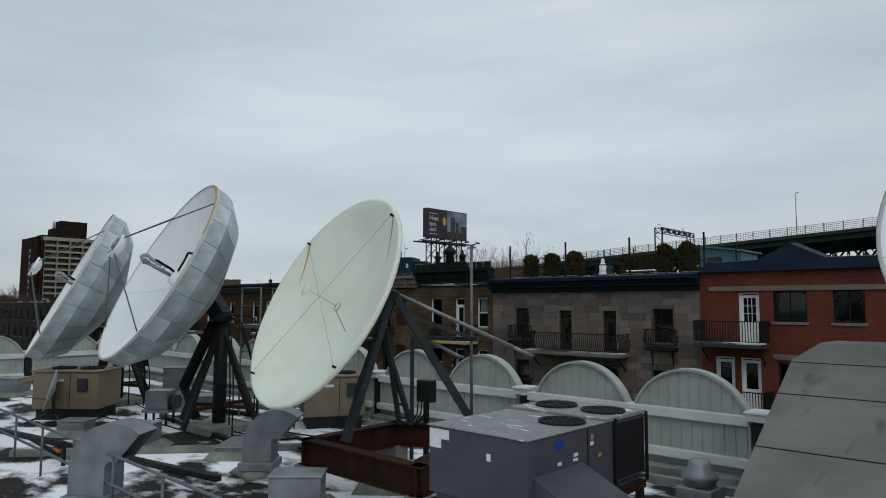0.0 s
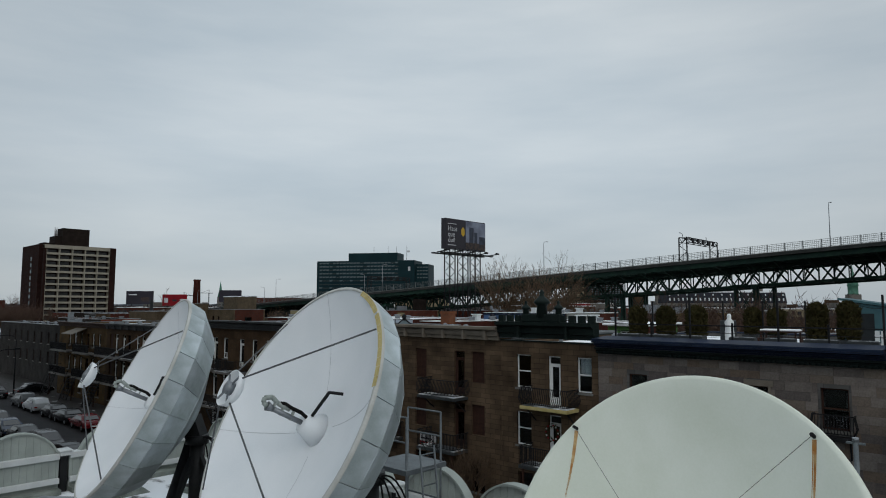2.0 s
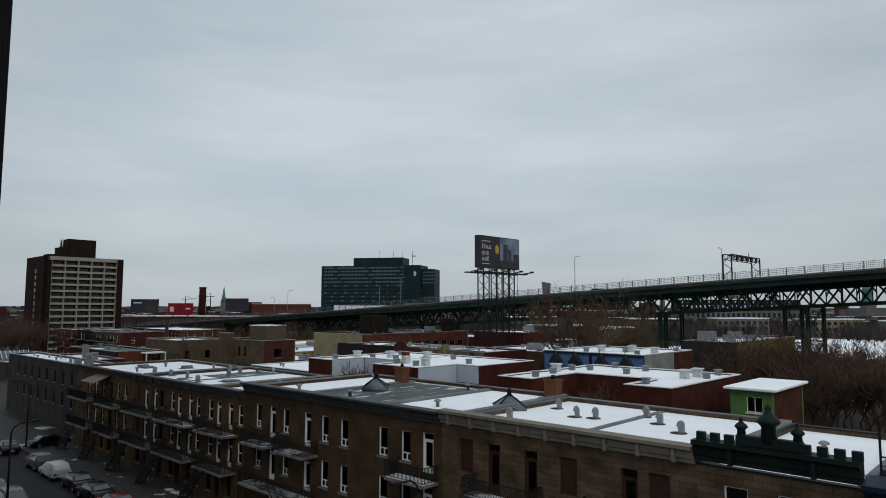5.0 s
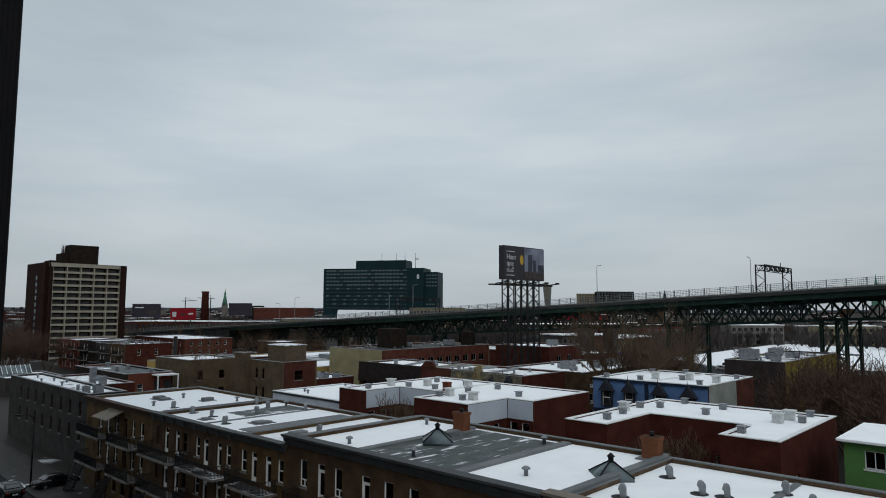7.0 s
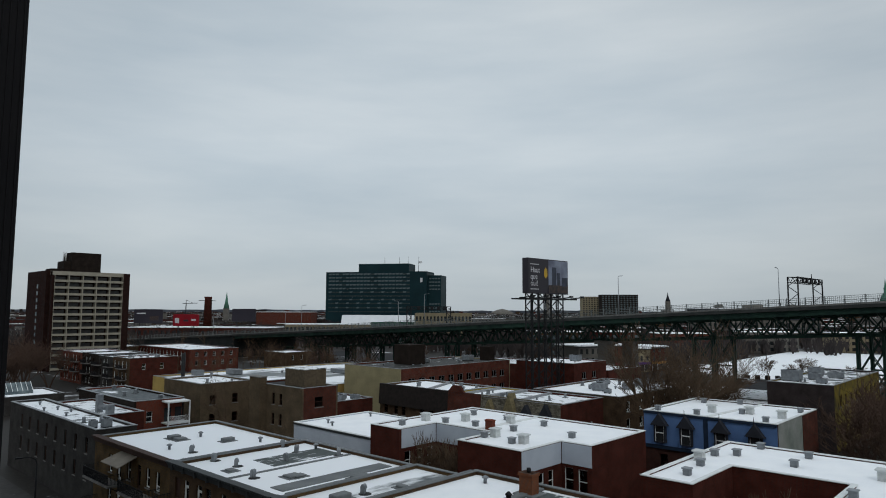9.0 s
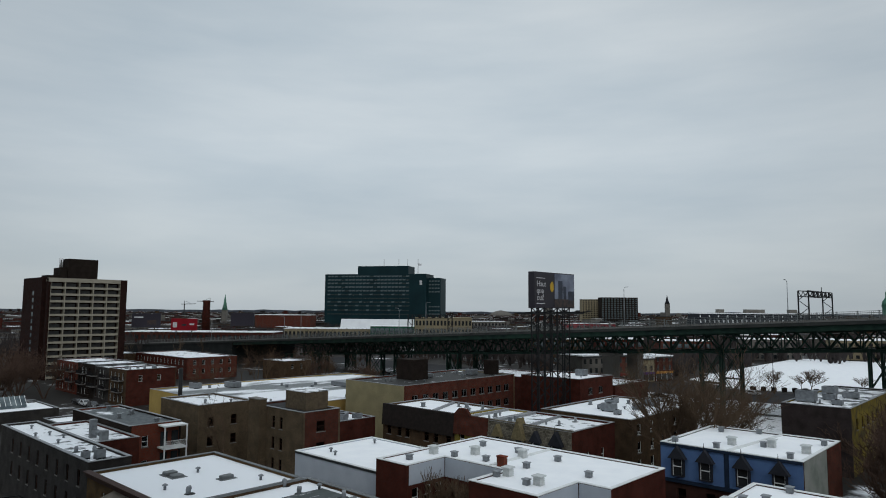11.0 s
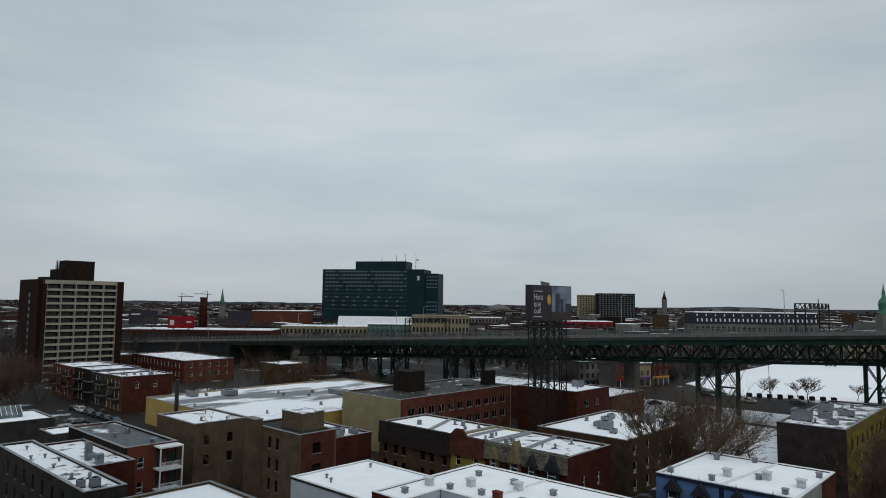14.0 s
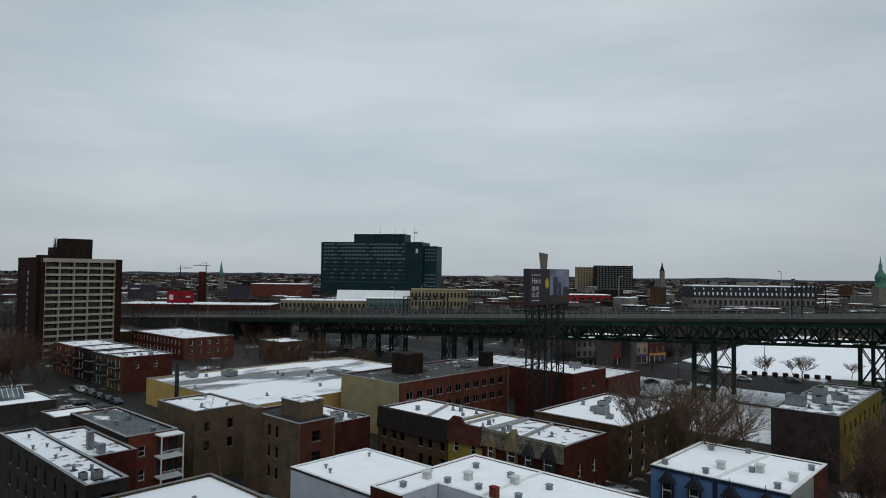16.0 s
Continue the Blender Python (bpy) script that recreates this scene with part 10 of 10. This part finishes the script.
# terrace table under snow with two benches
root = thing("terrace_table", (-18.4, 36.6, 10.25), "dark terrace table covered with snow", "table")
bm = bmesh.new()
box(bm, -0.9, -0.5, 0.7, 0.9, 0.5, 0.76, bev=0.015)
part("tabletop", bm, "wood_dark", root)
bm = bmesh.new()
box(bm, -0.86, -0.46, 0.76, 0.86, 0.46, 0.86, bev=0.04)
part("snow", bm, "snow", root)
for x in (-0.8, 0.8):
    for y in (-0.4, 0.4):
        bm = bmesh.new()
        box(bm, x - 0.04, y - 0.04, 0, x + 0.04, y + 0.04, 0.7)
        part("leg", bm, "wood_dark", root)
for y, rz in ((-0.95, 0), (0.95, 180)):
    root = thing("terrace_bench", pose(-18.4, 36.6 + y, 10.25, 0, 0, rz), "dark slatted terrace bench dusted with snow", "bench", "terrace benches")
    for k in range(4):
        bm = bmesh.new()
        box(bm, -0.8, -0.2 + 0.1 * k, 0.42, 0.8, -0.12 + 0.1 * k, 0.45)
        part("slat", bm, "wood_dark", root)
    for x in (-0.7, 0.7):
        bm = bmesh.new()
        box(bm, x - 0.04, -0.2, 0, x + 0.04, 0.18, 0.42)
        part("leg", bm, "wood_dark", root)
# covered heater box beside the posts
bm = bmesh.new()
box(bm, -0.35, -0.3, 0, 0.35, 0.3, 1.25, bev=0.05)
solo("storage_cabinet", bm, "dark_cornice", (-21.25, 37.4, 10.25), "dark brown cabinet standing on the roof terrace", "cabinet")

# ---- chimney stack on the tan block ----
bm = bmesh.new()
box(bm, -1.5, -0.6, 0, 1.5, 0.6, 12.5)
part_o = B_TAN.location
stack = part("chimney_stack", bm, "brick_tan", B_TAN)
stack.location = (-129.2 - part_o.x, 62.1 - part_o.y, 0)
bm = bmesh.new()
box(bm, -1.58, -0.68, 12.5, 1.58, 0.68, 12.65)
part("cap", bm, "concrete", stack)

# ---- shops in the street behind the bridge ----
M["sign_purple"] = mat("sign_purple", (0.12, 0.05, 0.22), (0.09, 0.04, 0.17), scale=1, rough=0.5, bump=0)
M["sign_amber"] = mat("sign_amber", (0.45, 0.22, 0.05), (0.36, 0.17, 0.04), scale=1, rough=0.5, bump=0)


def shop_row(x, y, w, h, wall, sign, label):
    root = far_block("shop", x, y, w, 13, h, wall, label, "shop", rz=71, roof="snow_half")
    n = max(3, int(w / 2.6))
    bm = bmesh.new()
    box(bm, -0.5, -0.1, 0, 0.5, 0.06, 1.7)
    me = mesh_of(bm, "window", "win_dark")
    bm = bmesh.new()
    box(bm, -0.6, -0.16, -0.12, 0.6, 0, 0)
    sill = mesh_of(bm, "sill", "concrete")
    for z in (4.2, 7.4):
        if z + 2 > h:
            continue
        for k in range(n):
            ob = new("window", me)
            ob.parent, ob.location = root, (-w / 2 + w * (k + 0.5) / n, 0, z)
            so = new("sill", sill)
            so.parent = ob
    bm = bmesh.new()
    box(bm, -w / 2 + 0.5, -0.12, 0.4, w / 2 - 0.5, 0.05, 2.7)
    front = part("shop_front", bm, "win_dark", root)
    for k in range(n + 1):
        bm = bmesh.new()
        xx = -w / 2 + 0.5 + (w - 1.0) * k / n
        box(bm, xx - 0.06, -0.2, 0.3, xx + 0.06, -0.12, 2.8)
        part("mullion", bm, "hangar_white", front)
    bm = bmesh.new()
    box(bm, -w / 2 + 0.3, -0.5, 2.8, w / 2 - 0.3, 0, 3.6, bev=0.04)
    part("sign_board", bm, sign, root)
    bm = bmesh.new()
    box(bm, -w / 2, -0.45, h - 0.9, w / 2, 0, h - 0.4)
    part("cornice", bm, "dark_cornice", root)


shop_row(-161.8, 218.5, 13, 10.5, "far_stone", "dark_cornice", "three-storey grey stone house over a shop")
shop_row(-157.6, 230.5, 11.5, 10.5, "brick_red", "bright_red", "red brick house over a shop with a red sign")
shop_row(-154.0, 240.6, 9, 9.0, "beige_wall", "sign_purple", "beige house over a shop with a purple sign")
shop_row(-151.0, 249.6, 9, 9.5, "brick_darkred", "sign_amber", "dark brick house over a shop with an amber sign")
# concrete blocks along the square
root = None
for k in range(9):
    t = k / 8
    x, y = -116 + 23 * t, 240.6 + 9.0 * t
    if root is None:
        root = thing("concrete_block", (x, y, 0.2), "dark concrete barrier block beside the snowy square", "barrier", "barrier blocks")
        bm = bmesh.new()
        box(bm, -0.75, -0.75, 0, 0.75, 0.75, 1.3, bev=0.1)
        part("block", bm, "brick_dark", root)
        bm = bmesh.new()
        box(bm, -0.6, -0.6, 1.3, 0.6, 0.6, 1.42, bev=0.05)
        part("snow", bm, "snow_thin", root)
    else:
        copy_thing(root, pose(x, y, 0.2, 0, 0, 24))
street_lamp(-109, 238.5, 1, 12.5)
street_lamp(-140, 222, 1, 9.0)
street_lamp(-126, 210.5, 1, 9.0)

# ---- ashlar blocks of the grey limestone front ----
M["ashlar"] = mat("ashlar", (0.185, 0.165, 0.15), (0.125, 0.112, 0.104), scale=0.9, rough=0.85, bump=0.3, fine=12)
nt = M["ashlar"].node_tree
info = nt.nodes.new("ShaderNodeObjectInfo")
tone = nt.nodes.new("ShaderNodeValToRGB")
tone.color_ramp.interpolation = "CONSTANT"
for pos, c in ((0.0, (0.66, 0.64, 0.66)), (0.16, (0.86, 0.82, 0.80)), (0.36, (1.0, 0.97, 0.96)), (0.55, (0.86, 0.74, 0.64)), (0.68, (1.14, 1.1, 1.08)), (0.82, (0.94, 0.86, 0.78)), (0.93, (0.78, 0.74, 0.74))):
    el = tone.color_ramp.elements.new(pos) if pos else tone.color_ramp.elements[0]
    el.color = (*c, 1)
tone.color_ramp.elements.remove(tone.color_ramp.elements[-1])
nt.links.new(info.outputs["Random"], tone.inputs["Fac"])
mulr = nt.nodes.new("ShaderNodeMix")
mulr.data_type, mulr.blend_type = "RGBA", "MULTIPLY"
mulr.inputs["Factor"].default_value = 1.0
base = nt.nodes["Principled BSDF"].inputs["Base Color"]
nt.links.new(base.links[0].from_socket, mulr.inputs["A"])
nt.links.new(tone.outputs["Color"], mulr.inputs["B"])
nt.links.new(mulr.outputs["Result"], base)
rp = random.Random(41)
openings = [(-24.35, -23.37, 7.1, 8.82), (-21.23, -20.4, 6.55, 8.72), (-18.46, -17.66, 6.55, 8.72), (-15.6, -14.55, 7.15, 8.85), (-24.35, -23.37, 4.0, 5.8), (-21.23, -20.3, 3.3, 5.8), (-18.46, -17.6, 3.3, 5.8), (-15.7, -14.65, 4.1, 5.75)]
front = [c for c in R_GREY.children if c.name.startswith("wall")][0]
blocks = {}
o = R_GREY.location
z = 2.95
while z < 9.75:
    hh = min(rp.choice((0.34, 0.38, 0.42)), 9.76 - z + 0.006)
    x = -26.08
    while x < -13.3:
        ww = min(rp.choice((0.6, 0.8, 0.9, 1.1, 1.3)), -13.2 - x)
        pieces = [(x, x + ww)]
        for a0, a1, b0, b1 in openings:
            if b0 - 0.12 < z + hh and z < b1 + 0.02:
                nxt = []
                for p, q in pieces:
                    if q <= a0 - 0.1 or p >= a1 + 0.1:
                        nxt.append((p, q))
                    else:
                        if p < a0 - 0.2:
                            nxt.append((p, a0 - 0.1))
                        if q > a1 + 0.2:
                            nxt.append((a1 + 0.1, q))
                pieces = nxt
        for p, q in pieces:
            key = (round(q - p, 2), hh)
            if key[0] < 0.12:
                continue
            if key not in blocks:
                bm = bmesh.new()
                box(bm, 0, -0.015, 0, key[0] - 0.006, 0.01, hh - 0.006, bev=0.003)
                blocks[key] = mesh_of(bm, "stone", "ashlar")
            ob = new("stone", blocks[key])
            ob.parent, ob.location = front, (p - o.x, 32.0 - o.y, z)
        x += ww
    z += hh
